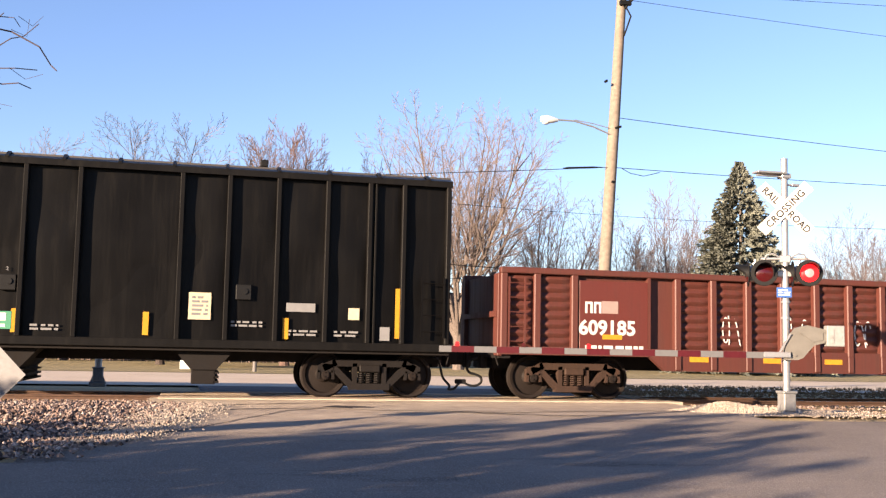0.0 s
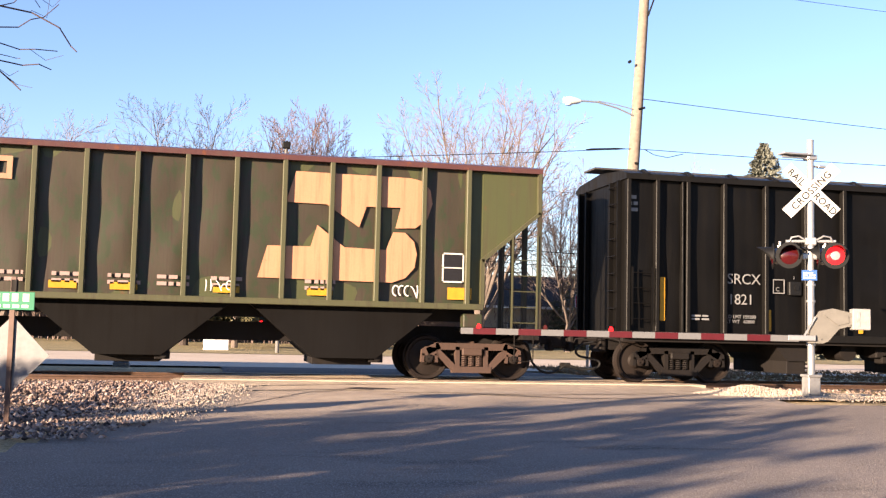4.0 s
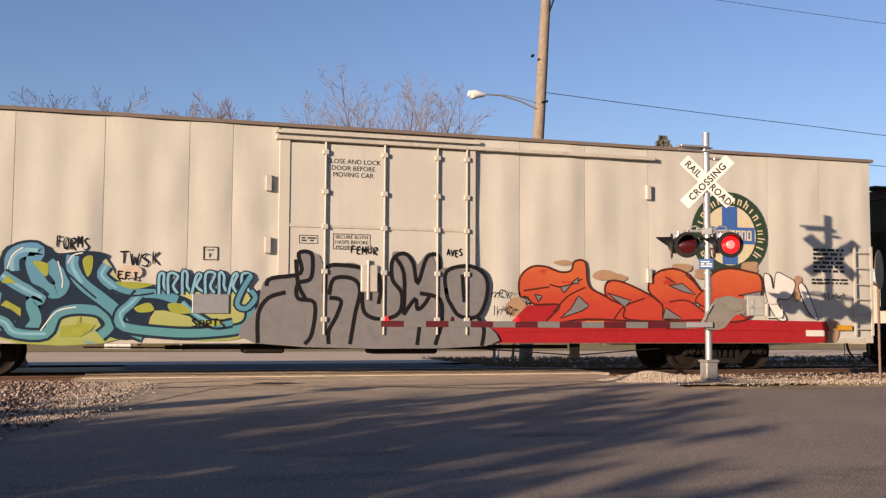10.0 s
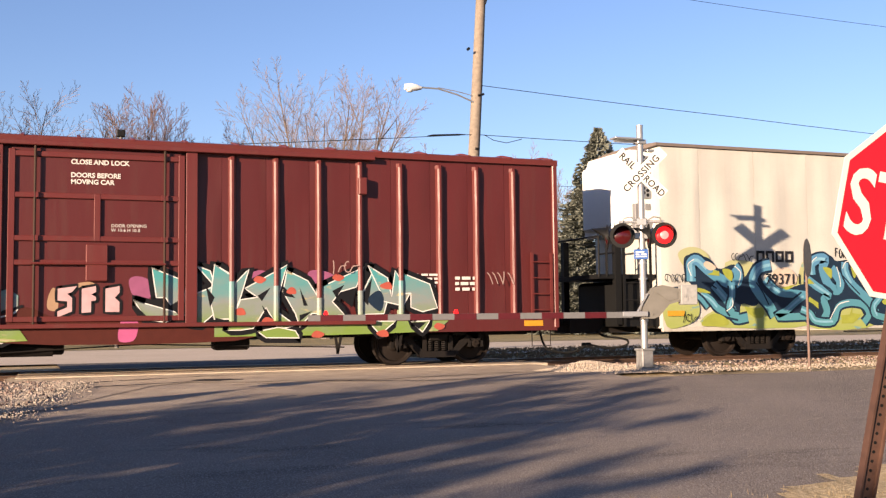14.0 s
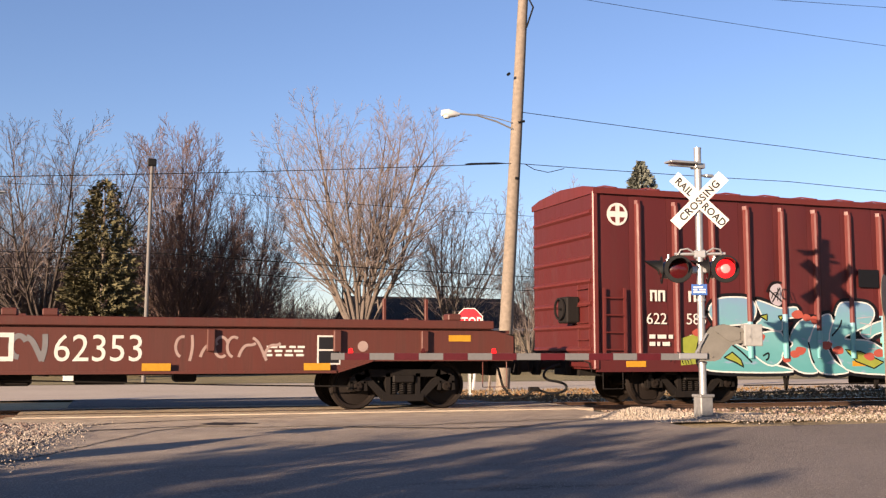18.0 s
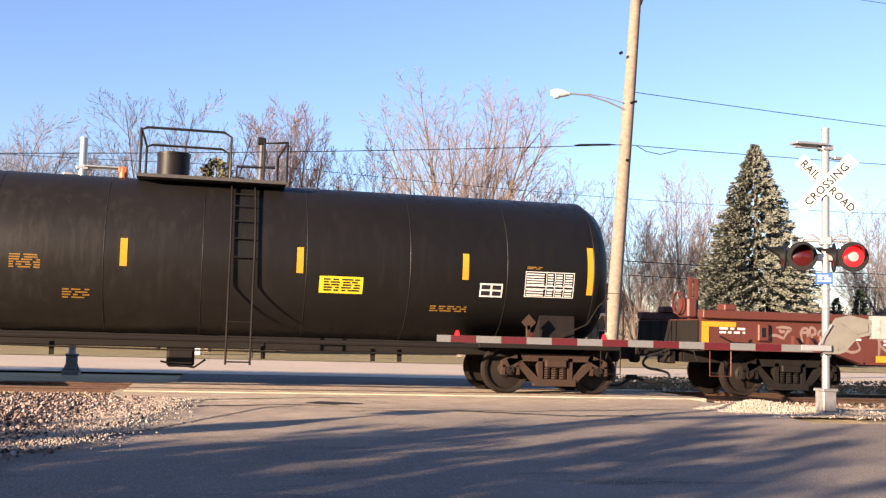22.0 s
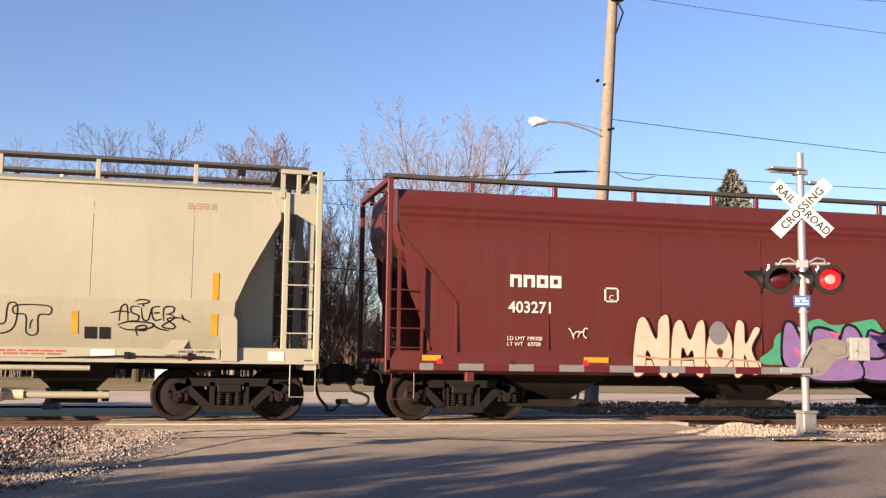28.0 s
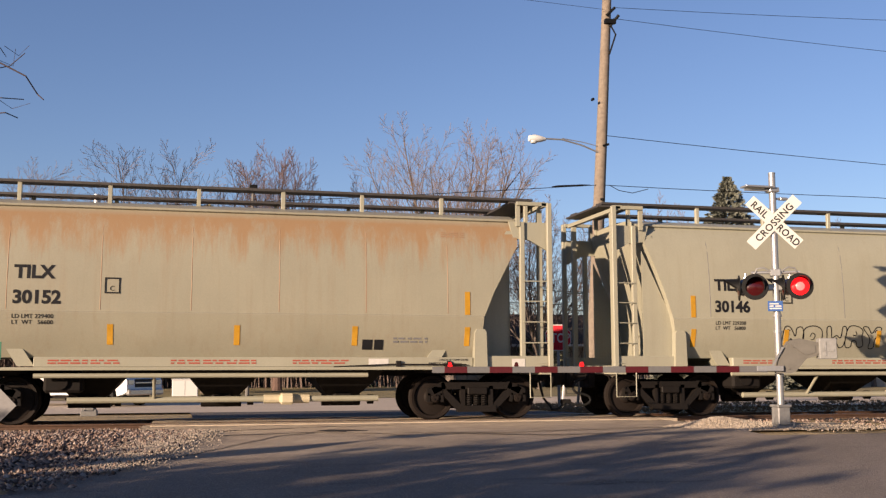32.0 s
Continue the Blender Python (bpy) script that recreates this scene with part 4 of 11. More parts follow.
PAINT = {
    "gondola": paint("faded_oxide_red_gondola", (0.145, 0.040, 0.028), (0.07, 0.035, 0.028), (0.14, 0.055, 0.028), 0.6, 0.45, 0.62, seed=1),
    "gondola_panel": paint("fresh_oxide_red_panel", (0.165, 0.036, 0.026), (0.10, 0.035, 0.028), dirty=0.3, rusty=0.15, seed=2),
    "black_hopper": paint("grimy_black_hopper", (0.0048, 0.0043, 0.0040), (0.009, 0.008, 0.0074), (0.008, 0.006, 0.005), 0.45, 0.12, 0.5, seed=3, spec=0.1),
    "black_rib": paint("black_hopper_rib", (0.010, 0.0092, 0.0085), (0.017, 0.0155, 0.014), (0.03, 0.018, 0.014), 0.4, 0.1, 0.5, seed=4, spec=0.1),
    "bn_panel": paint("rusted_green_panel", (0.060, 0.047, 0.027), (0.040, 0.020, 0.016), (0.036, 0.050, 0.020), 0.9, 0.86, 0.6, seed=5),
    "bn_end": paint("worn_green_end_sheet", (0.085, 0.095, 0.035), (0.07, 0.05, 0.03), (0.14, 0.08, 0.035), 0.7, 0.45, 0.6, seed=6),
    "bn_rib": paint("worn_green_rib", (0.105, 0.105, 0.05), (0.05, 0.034, 0.022), (0.11, 0.05, 0.03), 0.8, 0.45, 0.55, seed=7),
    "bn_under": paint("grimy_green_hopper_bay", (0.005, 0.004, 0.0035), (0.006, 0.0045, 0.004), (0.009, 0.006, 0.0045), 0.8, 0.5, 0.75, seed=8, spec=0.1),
    "bn_mark": paint("flaking_cream_mark", (0.74, 0.36, 0.20), (0.34, 0.16, 0.09), (0.30, 0.11, 0.055), 0.8, 0.42, 0.65, seed=9),
    "bn_letter": paint("flaking_orange_letter", (0.62, 0.33, 0.20), (0.30, 0.16, 0.10), (0.26, 0.11, 0.06), 0.8, 0.45, 0.65, seed=10),
    "reefer": paint("off_white_reefer", (0.735, 0.72, 0.66), (0.52, 0.49, 0.43), (0.40, 0.24, 0.12), 0.28, 0.02, 0.42, seed=11, bump=0.05),
    "reefer_trim": paint("white_reefer_trim", (0.70, 0.67, 0.60), (0.38, 0.32, 0.26), (0.34, 0.15, 0.07), 0.5, 0.22, 0.5, seed=12),
    "reefer_roof": plain("grey_brown_roof_edge", (0.20, 0.16, 0.14), 0.7),
    "boxcar": paint("mineral_red_boxcar", (0.13, 0.0205, 0.0195), (0.085, 0.022, 0.02), (0.12, 0.038, 0.026), 0.35, 0.06, 0.5, seed=13),
    "boxcar_rib": paint("mineral_red_rib", (0.18, 0.031, 0.027), (0.11, 0.03, 0.025), (0.14, 0.042, 0.028), 0.35, 0.1, 0.48, seed=14),
    "flat": paint("rust_brown_flat_wagon", (0.15, 0.04, 0.028), (0.065, 0.028, 0.022), (0.15, 0.052, 0.026), 0.5, 0.3, 0.6, seed=15),
    "tank": paint("dull_black_tank", (0.0165, 0.0145, 0.0135), (0.024, 0.021, 0.019), (0.025, 0.018, 0.014), 0.35, 0.05, 0.5, seed=16, spec=0.16),
    "red_hopper": paint("mineral_red_hopper", (0.142, 0.0255, 0.0215), (0.085, 0.022, 0.019), (0.095, 0.03, 0.022), 0.35, 0.1, 0.5, seed=17),
    "grey_hopper": paint("pale_grey_hopper", (0.53, 0.515, 0.40), (0.38, 0.345, 0.25), (0.46, 0.33, 0.18), 0.35, 0.08, 0.5, seed=18),
    "rusty_grey_hopper": rust_run("rust_stained_grey_hopper", (0.485, 0.46, 0.35), (0.24, 0.13, 0.055)),
    "walkway": plain("dark_walkway_grating", (0.10, 0.09, 0.085), 0.6, 0.4, 0.3),
    "yellow": plain("yellow_stencil_paint", (0.66, 0.36, 0.05), 0.55, 0, 0.12),
    "dull_yellow": plain("worn_yellow_stencil", (0.30, 0.155, 0.03), 0.6, 0, 0.25),
    "notice": plain("yellow_notice_plate", (0.78, 0.56, 0.03), 0.5, 0, 0.08),
    "badge_green": plain("dark_green_badge", (0.03, 0.06, 0.035), 0.5),
    "badge_blue": plain("blue_badge", (0.05, 0.14, 0.42), 0.5),
    "badge_cream": plain("cream_badge", (0.68, 0.60, 0.42), 0.5),
}


# ---- the wagons, in the order in which they pass ----
def gondola():
    w, c = wagon("gondola_wagon", 6.1, 22.2, "rust-red open gondola wagon with corrugated steel sides", trucks=(7.88, 20.4))
    P, Q = PAINT["gondola"], PAINT["gondola_panel"]
    l, r = 6.1 - c, 22.2 - c
    tub = Shape()
    for k in (-1, 1):
        tub.box(l + 0.05, r - 0.05, min(k * 1.42, k * 1.36), max(k * 1.42, k * 1.36), 1.0, 2.66)
    for x in (l + 0.05, r - 0.13):
        tub.box(x, x + 0.08, -1.42, 1.42, 1.0, 2.60)
    tub.box(l + 0.05, r - 0.05, -1.36, 1.36, 1.0, 1.12)
    part("tub", tub, P, w)
    for k in (-1, 1):
        a, b = min(k * 1.38, k * 1.58), max(k * 1.38, k * 1.58)
        part("top_rail", Shape().box(l, r, a, b, 2.60, 2.73, 0.015), P, w)
        sill = Shape().prism([(l, 0.93), (9.4 - c, 0.93), (9.75 - c, 0.64), (r - 3.6, 0.64), (r - 3.3, 0.93), (r, 0.93), (r, 1.10), (l, 1.10)], "y", min(k * 1.40, k * 1.54), max(k * 1.40, k * 1.54))
        part("side_sill", sill, P, w)
    part("end_frame", Shape().box(l - 0.04, l + 0.06, -1.5, -1.2, 0.9, 2.6, 0.01).box(l - 0.04, l + 0.06, 1.2, 1.5, 0.9, 2.6, 0.01).box(l - 0.06, l + 0.05, -1.45, 1.45, 1.7, 1.82), P, w)
    xs = [6.18, 6.9, 7.72] + [10.06 + 0.835 * i for i in range(11)] + [19.3, 20.5, 21.4, 22.1]
    xs = [x - c for x in xs]
    posts(w, "side_post", xs, Shape().box(-0.075, 0.075, -1.57, -1.40, 1.0, 2.61, 0.02), P)
    posts(w, "post_foot", [x for x in xs[3:14]], Shape().box(-0.07, 0.07, -1.575, -1.54, 0.66, 1.02, 0.015), P)
    for k in (-1, 1):
        for a, b in zip(xs, xs[1:]):
            if b - a > 1.6:
                continue
            part("side_panel", panel(a + 0.06, b - 0.06, 1.1, 2.6, 1.43, waves=8, k=k, nx=6, nz=48), P, w, "corrugated steel side panel")
    part("number_panel", Shape().box(7.82 - c, 9.36 - c, -1.555, -1.50, 0.98, 2.5, 0.006).box(7.82 - c, 9.36 - c, 1.5, 1.55, 0.98, 2.5), Q, w, "smooth repainted steel panel")
    part("number_panel", Shape().box(9.36 - c, 9.42 - c, -1.56, -1.40, 0.95, 2.6), P, w)
    lettering("609185", 0.42, 7.80 - c, -1.558, 1.38, MAT["white_paint"], w, wide=1.02, bold=0.012)
    block_marks(w, 2, 7.93 - c, 8.32 - c, 1.82, 2.06, -1.558, MAT["white_paint"], 0.2)
    patch(w, "paint_patch", 8.32 - c, 8.68 - c, 1.82, 2.08, -1.557, SP["faint"], "faded grey paint patch")
    strips(w, [], -1.56)
    for x in (8.55, 10.55, 12.3, 13.8, 15.6):
        patch(w, "reflector_strip", x - 0.22 - c, x + 0.22 - c, 0.84 if x > 9.5 else 1.28, 0.95 if x > 9.5 else 1.38, -1.546 if x > 9.5 else -1.56, MAT["amber"], "yellow reflective strip")
    stencil(w, 7.95 - c, 9.3 - c, 1.06, 1.18, 1, -1.558, MAT["white_paint"], 4)
    for x, s in ((11.35, 1), (13.0, 2), (14.6, 4)):
        tag_mark(w, x - 0.2 - c, x + 0.2 - c, 1.15, 1.9, -1.475, SP["white"], s, 0.03)
    ladder(w, 6.28 - c, 6.62 - c, [1.2, 1.5, 1.8, 2.1, 2.4], -1.55, P)
    part("underframe", Shape().box(l + 0.2, r - 0.2, -0.35, 0.35, 0.62, 1.0).box(l, l + 0.25, -1.45, 1.45, 0.85, 1.02).box(r - 0.25, r, -1.45, 1.45, 0.85, 1.02), MAT["under"], w)
    return w


def black_hopper():
    w, c = wagon("covered_hopper_wagon", -11.05, 5.05, "black steel covered hopper wagon with upright side ribs", trucks=(-9.6, 3.5), truck_mat="truck_dark")
    P, R = PAINT["black_hopper"], PAINT["black_rib"]
    l, r = -11.05 - c, 5.05 - c
    part("body", Shape().box(l + 0.04, r - 0.04, -1.40, 1.40, 1.0, 4.3), P, w)
    roof = Shape().prism([(-1.56, 4.30), (-1.56, 4.42), (-1.30, 4.50), (0, 4.60), (1.30, 4.50), (1.56, 4.42), (1.56, 4.30)], "x", l, r)
    part("roof", roof, R, w)
    part("roof_walkway", Shape().box(l - 0.25, r + 0.25, -0.35, 0.35, 4.66, 4.70), PAINT["walkway"], w)
    for i in range(16):
        x = l + 0.5 + i * (r - l - 1.0) / 15
        part("roof_seam", Shape().prism([(-1.57, 4.40), (-1.30, 4.52), (1.30, 4.52), (1.57, 4.40), (1.57, 4.44), (1.3, 4.56), (-1.3, 4.56), (-1.57, 4.44)], "x", x - 0.03, x + 0.03), R, w)
    for k in (-1, 1):
        a, b = min(k * 1.38, k * 1.55), max(k * 1.38, k * 1.55)
        part("side_sill", Shape().box(l, r, a, b, 0.94, 1.10, 0.01), R, w)
    xs = [-10.97, -10.32, -9.62, -8.77, -7.79, -6.84, -5.9, -4.06, -3.15, -2.18, -0.31, 0.59, 1.54, 2.51, 3.36, 4.06, 4.98]
    xs = [x - c for x in xs]
    posts(w, "side_rib", xs, Shape().box(-0.045, 0.045, -1.55, -1.39, 1.09, 4.32, 0.012), R)
    posts(w, "side_rib", [x - c for x in (-9.74, 3.48)], Shape().box(-0.02, 0.02, -1.53, -1.39, 1.09, 4.32, 0.005), R)
    for k in (-1, 1):
        for i, (a, b) in enumerate(zip(xs, xs[1:])):
            part("side_panel", panel(a + 0.04, b - 0.04, 1.10, 4.30, 1.405, 0.012, 0.05, i * 3.7, k=k, nx=8, nz=18), P, w)
    lettering("SRCX", 0.32, -8.68 - c, -1.447, 2.16, SP["worn_white"], w, wide=1.0)
    lettering("1821", 0.32, -8.66 - c, -1.447, 1.72, SP["worn_white"], w, wide=0.95)
    lettering("LD LMT 159200\nLT WT   60800", 0.105, -8.70 - c, -1.447, 1.42, SP["worn_white"], w)
    lettering("1", 0.1, -7.12 - c, -1.447, 2.30, SP["worn_white"], w)
    lettering("2", 0.1, -3.42 - c, -1.447, 2.30, SP["worn_white"], w)
    lettering("DO NOT USE\nHAMMER ON\nCAR BODY", 0.09, -6.66 - c, -1.447, 1.45, SP["worn_white"], w)
    strips(w, [(-10.17 - c, 1.33, 2.25), (-7.7 - c, 1.16, 1.62), (-5.47 - c, 1.16, 1.62), (-3.23 - c, 1.16, 1.60), (-0.89 - c, 1.16, 1.60), (1.75 - c, 1.14, 1.55), (3.98 - c, 1.2, 2.2)], -1.452)
    for x, z in ((-7.08, 2.12), (-3.37, 2.10), (0.92, 2.05)):
        part("access_hatch", Shape().box(x - 0.15 - c, x + 0.15 - c, -1.50, -1.40, z - 0.17, z + 0.13, 0.015).cyl((x + 0.02 - c, -1.52, z), (x + 0.02 - c, -1.49, z), 0.06, n=12), MAT["black_metal"], w, "black square hatch with a round catch")
    frm = Shape()
    for a, b, e, f in ((-7.6, -7.32, 1.98, 2.0), (-7.6, -7.32, 2.27, 2.29), (-7.6, -7.58, 2.0, 2.27), (-7.34, -7.32, 2.0, 2.27)):
        frm.box(a - c, b - c, -1.455, -1.445, e, f)
    part("stencil_frame", frm, SP["worn_white"], w)
    lettering("C", 0.13, -7.53 - c, -1.447, 2.03, SP["worn_white"], w)
    patch(w, "notice_plate", -0.11 - c, 0.31 - c, 1.48, 2.0, -1.452, PAINT["badge_cream"], "pale paper notice with grey lines")
    stencil(w, -0.05 - c, 0.25 - c, 1.55, 1.95, 5, -1.458, SP["grey"], 5)
    patch(w, "notice_plate", 1.75 - c, 2.32 - c, 1.68, 1.85, -1.452, SP["worn_white"], "white rectangular plate")
    patch(w, "notice_plate", 2.98 - c, 3.20 - c, 1.55, 1.78, -1.452, PAINT["badge_cream"], "pale yellow label")
    patch(w, "notice_plate", 3.62 - c, 3.82 - c, 1.15, 1.42, -1.452, SP["worn_white"], "white torn label")
    for a, b, z, n in ((-9.5, -9.1, 1.35, 2), (-2.95, -2.45, 1.2, 2), (-3.95, -3.5, 1.25, 3), (0.7, 1.3, 1.35, 2), (1.7, 2.4, 1.2, 2), (2.7, 3.2, 1.2, 2)):
        stencil(w, a - c, b - c, z, z + 0.07 * n, n, -1.449, SP["worn_white"], int(a * 10))
    ladder(w, -10.9 - c, -10.45 - c, [1.35, 1.68, 2.0, 2.32], -1.56, P)
    ladder(w, 4.45 - c, 4.9 - c, [1.35, 1.68, 2.0, 2.32], -1.56, P)
    for x in (-6.9, -3.35, 0.22):
        b = Shape().prism([(x - 0.62 - c, 0.95), (x + 0.62 - c, 0.95), (x + 0.24 - c, 0.52), (x - 0.24 - c, 0.52)], "y", -1.25, 1.25)
        b.box(x - 0.23 - c, x + 0.23 - c, -1.2, 1.2, 0.24, 0.54, 0.01)
        for i in range(3):
            b.box(x + 0.2 - c, x + 0.30 - c, -1.2, 1.2, 0.26 + 0.09 * i, 0.30 + 0.09 * i)
        part("hopper_outlet", b, MAT["under"], w)
    u = Shape().box(l + 0.1, r - 0.1, -0.4, 0.4, 0.68, 1.0).box(l, r, -1.46, -1.30, 0.88, 0.96).box(l, r, 1.30, 1.46, 0.88, 0.96)
    u.cyl((-5.55 - c, -1.1, 0.74), (-5.55 - c, -0.4, 0.74), 0.20, n=14).box(-4.85 - c, -4.4 - c, -1.1, -0.6, 0.62, 0.9, 0.03).box(-4.7 - c, -4.5 - c, -1.1, -0.8, 0.5, 0.7, 0.02)
    part("underframe", u, MAT["under"], w)
    for k in (l, r):
        e = Shape()
        for y in (-1.2, -0.75, 0.75, 1.2):
            e.box(k - 0.06, k + 0.06, y - 0.03, y + 0.03, 0.95, 4.3)
        for i in range(9):
            e.cyl((k + (0.09 if k > 0 else -0.09), -1.2, 1.2 + 0.37 * i), (k + (0.09 if k > 0 else -0.09), -0.75, 1.2 + 0.37 * i), 0.012, n=6)
        part("end_ladder", e, P, w)
    stencil(w, l + 0.12, l + 0.32, 3.6, 4.0, 3, -1.42, SP["worn_white"], 2)
    return w


def green_hopper():
    w, c = wagon("covered_hopper_wagon", -29.85, -12.85, "rust-streaked green covered hopper wagon with upright ribs", trucks=(-28.25, -14.2), truck_mat="truck_tan")
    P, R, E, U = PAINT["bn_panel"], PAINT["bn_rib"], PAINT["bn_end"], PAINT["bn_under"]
    X = lambda u: u - c
    part("body", loft([(1.50, 1.40, X(-28.45), X(-14.15)), (2.45, 1.40, X(-28.45), X(-14.15)), (3.45, 1.40, X(-29.72), X(-12.95)), (4.30, 1.40, X(-29.72), X(-12.95))]), E, w)
    part("roof", Shape().prism([(-1.56, 4.28), (-1.56, 4.38), (-1.2, 4.46), (0, 4.52), (1.2, 4.46), (1.56, 4.38), (1.56, 4.28)], "x", X(-29.80), X(-12.88)), paint("rusty_maroon_roof", (0.13, 0.05, 0.045), rusty=0.6), w)
    part("roof_walkway", Shape().box(X(-30.15), X(-12.5), -0.35, 0.35, 4.54, 4.58), PAINT["walkway"], w)
    xs = [X(-28.36 + 0.9285 * i) for i in range(16)]
    rib = Shape().box(-0.05, 0.05, -1.555, -1.39, 1.54, 4.30, 0.012)
    posts(w, "side_rib", xs, rib, R)
    for k in (-1, 1):
        for i, (a, b) in enumerate(zip(xs, xs[1:])):
            part("side_panel", panel(a + 0.045, b - 0.045, 1.56, 4.28, 1.405, 0.012, 0.04, 31 + i * 2.9, k=k, nx=8, nz=16), P, w)
        a, b = min(k * 1.38, k * 1.56), max(k * 1.38, k * 1.56)
        part("side_sill", Shape().box(X(-28.5), X(-14.1), a, b, 1.44, 1.56, 0.01), R, w)
        for s, q, e, t in ((-29.74, -28.42, 0, 0), (-12.93, -14.12, 0, 0)):
            d = 1 if s < q else -1
            part("end_flange", Shape().bar([(X(s), 4.28), (X(s), 3.45), (X(q), 2.45), (X(q), 1.54)], 0.07, min(k * 1.40, k * 1.55), max(k * 1.40, k * 1.55)), R, w)
            part("end_sheet", Shape().prism([(X(s), 4.27), (X(s), 3.45), (X(q), 2.45), (X(q), 4.27)], "y", min(k * 1.40, k * 1.425), max(k * 1.40, k * 1.425)), E, w)
    # the large worn mark of two letter-like shapes on the side, drawn as plain fields between the ribs
    # the large mark: an upper and a lower sheet of paint with round ends
    upper = ((-17.94, 4.08), (-15.64, 4.06), (-15.39, 4.01), (-15.23, 3.83), (-15.18, 3.56), (-15.28, 3.24), (-15.52, 3.05), (-15.93, 3.03), (-15.83, 3.45), (-16.52, 3.44), (-16.66, 3.02), (-16.83, 3.13), (-17.32, 3.45), (-18.12, 3.46))
    lower = ((-18.45, 2.59), (-17.61, 2.6), (-17.49, 3.03), (-16.94, 2.61), (-16.11, 2.59), (-15.97, 2.95), (-15.73, 2.95), (-15.54, 2.77), (-15.48, 2.53), (-15.52, 2.25), (-15.7, 2.04), (-15.97, 1.94), (-18.62, 1.96))
    part("painted_mark", Shape().prism([(X(a), b) for a, b in upper], "y", -1.462, -1.455), PAINT["bn_mark"], w, "large peeling cream mark")
    part("painted_mark", Shape().prism([(X(a), b) for a, b in lower], "y", -1.462, -1.455), PAINT["bn_mark"], w, "large peeling cream mark")
    block_marks(w, 10, X(-27.22), X(-23.15), 3.64, 4.07, -1.46, PAINT["bn_letter"], 0.2, seed=2)
    block_marks(w, 8, X(-27.22), X(-23.75), 3.03, 3.50, -1.46, PAINT["bn_letter"], 0.2, seed=3)
    block_marks(w, 2, X(-26.85), X(-26.1), 2.42, 2.70, -1.46, PAINT["bn_letter"], 0.2, seed=4)
    lettering("448  667", 0.32, X(-27.15), -1.46, 2.10, PAINT["bn_letter"], w, wide=1.0)
    for i, x in enumerate((-27.0, -25.2, -24.1, -23.2, -22.1, -21.1, -20.2, -19.2, -17.4)):
        stencil(w, X(x - 0.3), X(x + 0.3), 1.72, 1.98, 2, -1.46, SP["faint"], 20 + i)
    for x in (-28.05, -24.95, -22.2, -21.1, -19.2, -17.4, -14.58):
        patch(w, "reflector_strip", X(x - 0.25), X(x + 0.25), 1.64, 1.78 if x not in (-28.05, -14.58) else 1.88, -1.46, MAT["amber"], "amber reflective strip")
    fr = Shape()
    for a, b, e, f in ((-14.95, -14.5, 2.55, 2.58), (-14.95, -14.5, 1.98, 2.01), (-14.95, -14.92, 1.98, 2.58), (-14.53, -14.5, 1.98, 2.58), (-14.95, -14.5, 2.27, 2.29)):
        fr.box(X(a), X(b), -1.462, -1.455, e, f)
    part("stencil_frame", fr, MAT["white_paint"], w)
    patch(w, "notice_plate", X(-14.92), X(-14.53), 2.01, 2.55, -1.458, MAT["black_paint"], "black stencil panel")
    tag_mark(w, X(-15.95), X(-15.35), 1.64, 1.92, -1.46, SP["white"], 8, 0.025)
    tag_mark(w, X(-25.3), X(-24.6), 1.62, 1.85, -1.46, SP["white"], 9, 0.02)
    tag_mark(w, X(-19.6), X(-19.0), 1.66, 1.9, -1.46, SP["white"], 10, 0.02)
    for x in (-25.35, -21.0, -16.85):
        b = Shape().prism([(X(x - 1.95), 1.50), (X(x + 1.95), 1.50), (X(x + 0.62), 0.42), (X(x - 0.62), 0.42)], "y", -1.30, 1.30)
        part("hopper_bay", b, U, w, "near-black sloping hopper bay")
        part("hopper_outlet", Shape().box(X(x - 0.62), X(x + 0.58), -0.95, 0.95, 0.28, 0.42, 0.01).box(X(x + 0.5), X(x + 0.78), -1.2, -0.9, 0.34, 0.52, 0.01).cyl((X(x + 0.66), -1.25, 0.42), (X(x + 0.66), -0.8, 0.42), 0.06, n=10), MAT["under"], w)
    part("underframe", Shape().box(X(-29.7), X(-13.0), -0.4, 0.4, 0.72, 1.1).box(X(-29.8), X(-29.45), -1.5, 1.5, 0.86, 1.08).box(X(-13.25), X(-12.9), -1.5, 1.5, 0.86, 1.08).box(X(-29.5), X(-28.0), -1.5, 1.5, 1.0, 1.08).box(X(-14.4), X(-12.95), -1.5, 1.5, 1.0, 1.08).box(X(-28.5), X(-14.1), -0.8, 0.8, 1.2, 1.5), MAT["under"], w)
    for s in (-29.78, -12.92):
        k = 1 if s > -20 else -1
        e = Shape()
        for y in (-1.5, 1.5, -0.5, 0.5):
            e.box(X(s) - 0.04, X(s) + 0.04, y - 0.04, y + 0.04, 1.0, 4.3)
        part("end_post", e, E if k < 0 else P, w)
        ladder(w, X(s) - k * 0.05, X(s - k * 0.58), [1.2, 1.52, 1.84, 2.16, 2.48], -1.53, R, 1.02, 3.0, "end_ladder")
        ladder(w, X(s) - k * 0.08, X(s) - k * 0.5, [1.2 + 0.36 * i for i in range(8)], -0.55, P, 1.0, 4.1, "end_ladder")
        stirrup(w, X(s) - k * 0.1, X(s) - k * 0.5, 0.42, 0.95, -1.5, MAT["under"])
        part("brake_box", Shape().box(X(s - k * 1.35) - 0.2, X(s - k * 1.35) + 0.2, -1.4, -1.1, 1.08, 1.36, 0.02), P, w)
    return w


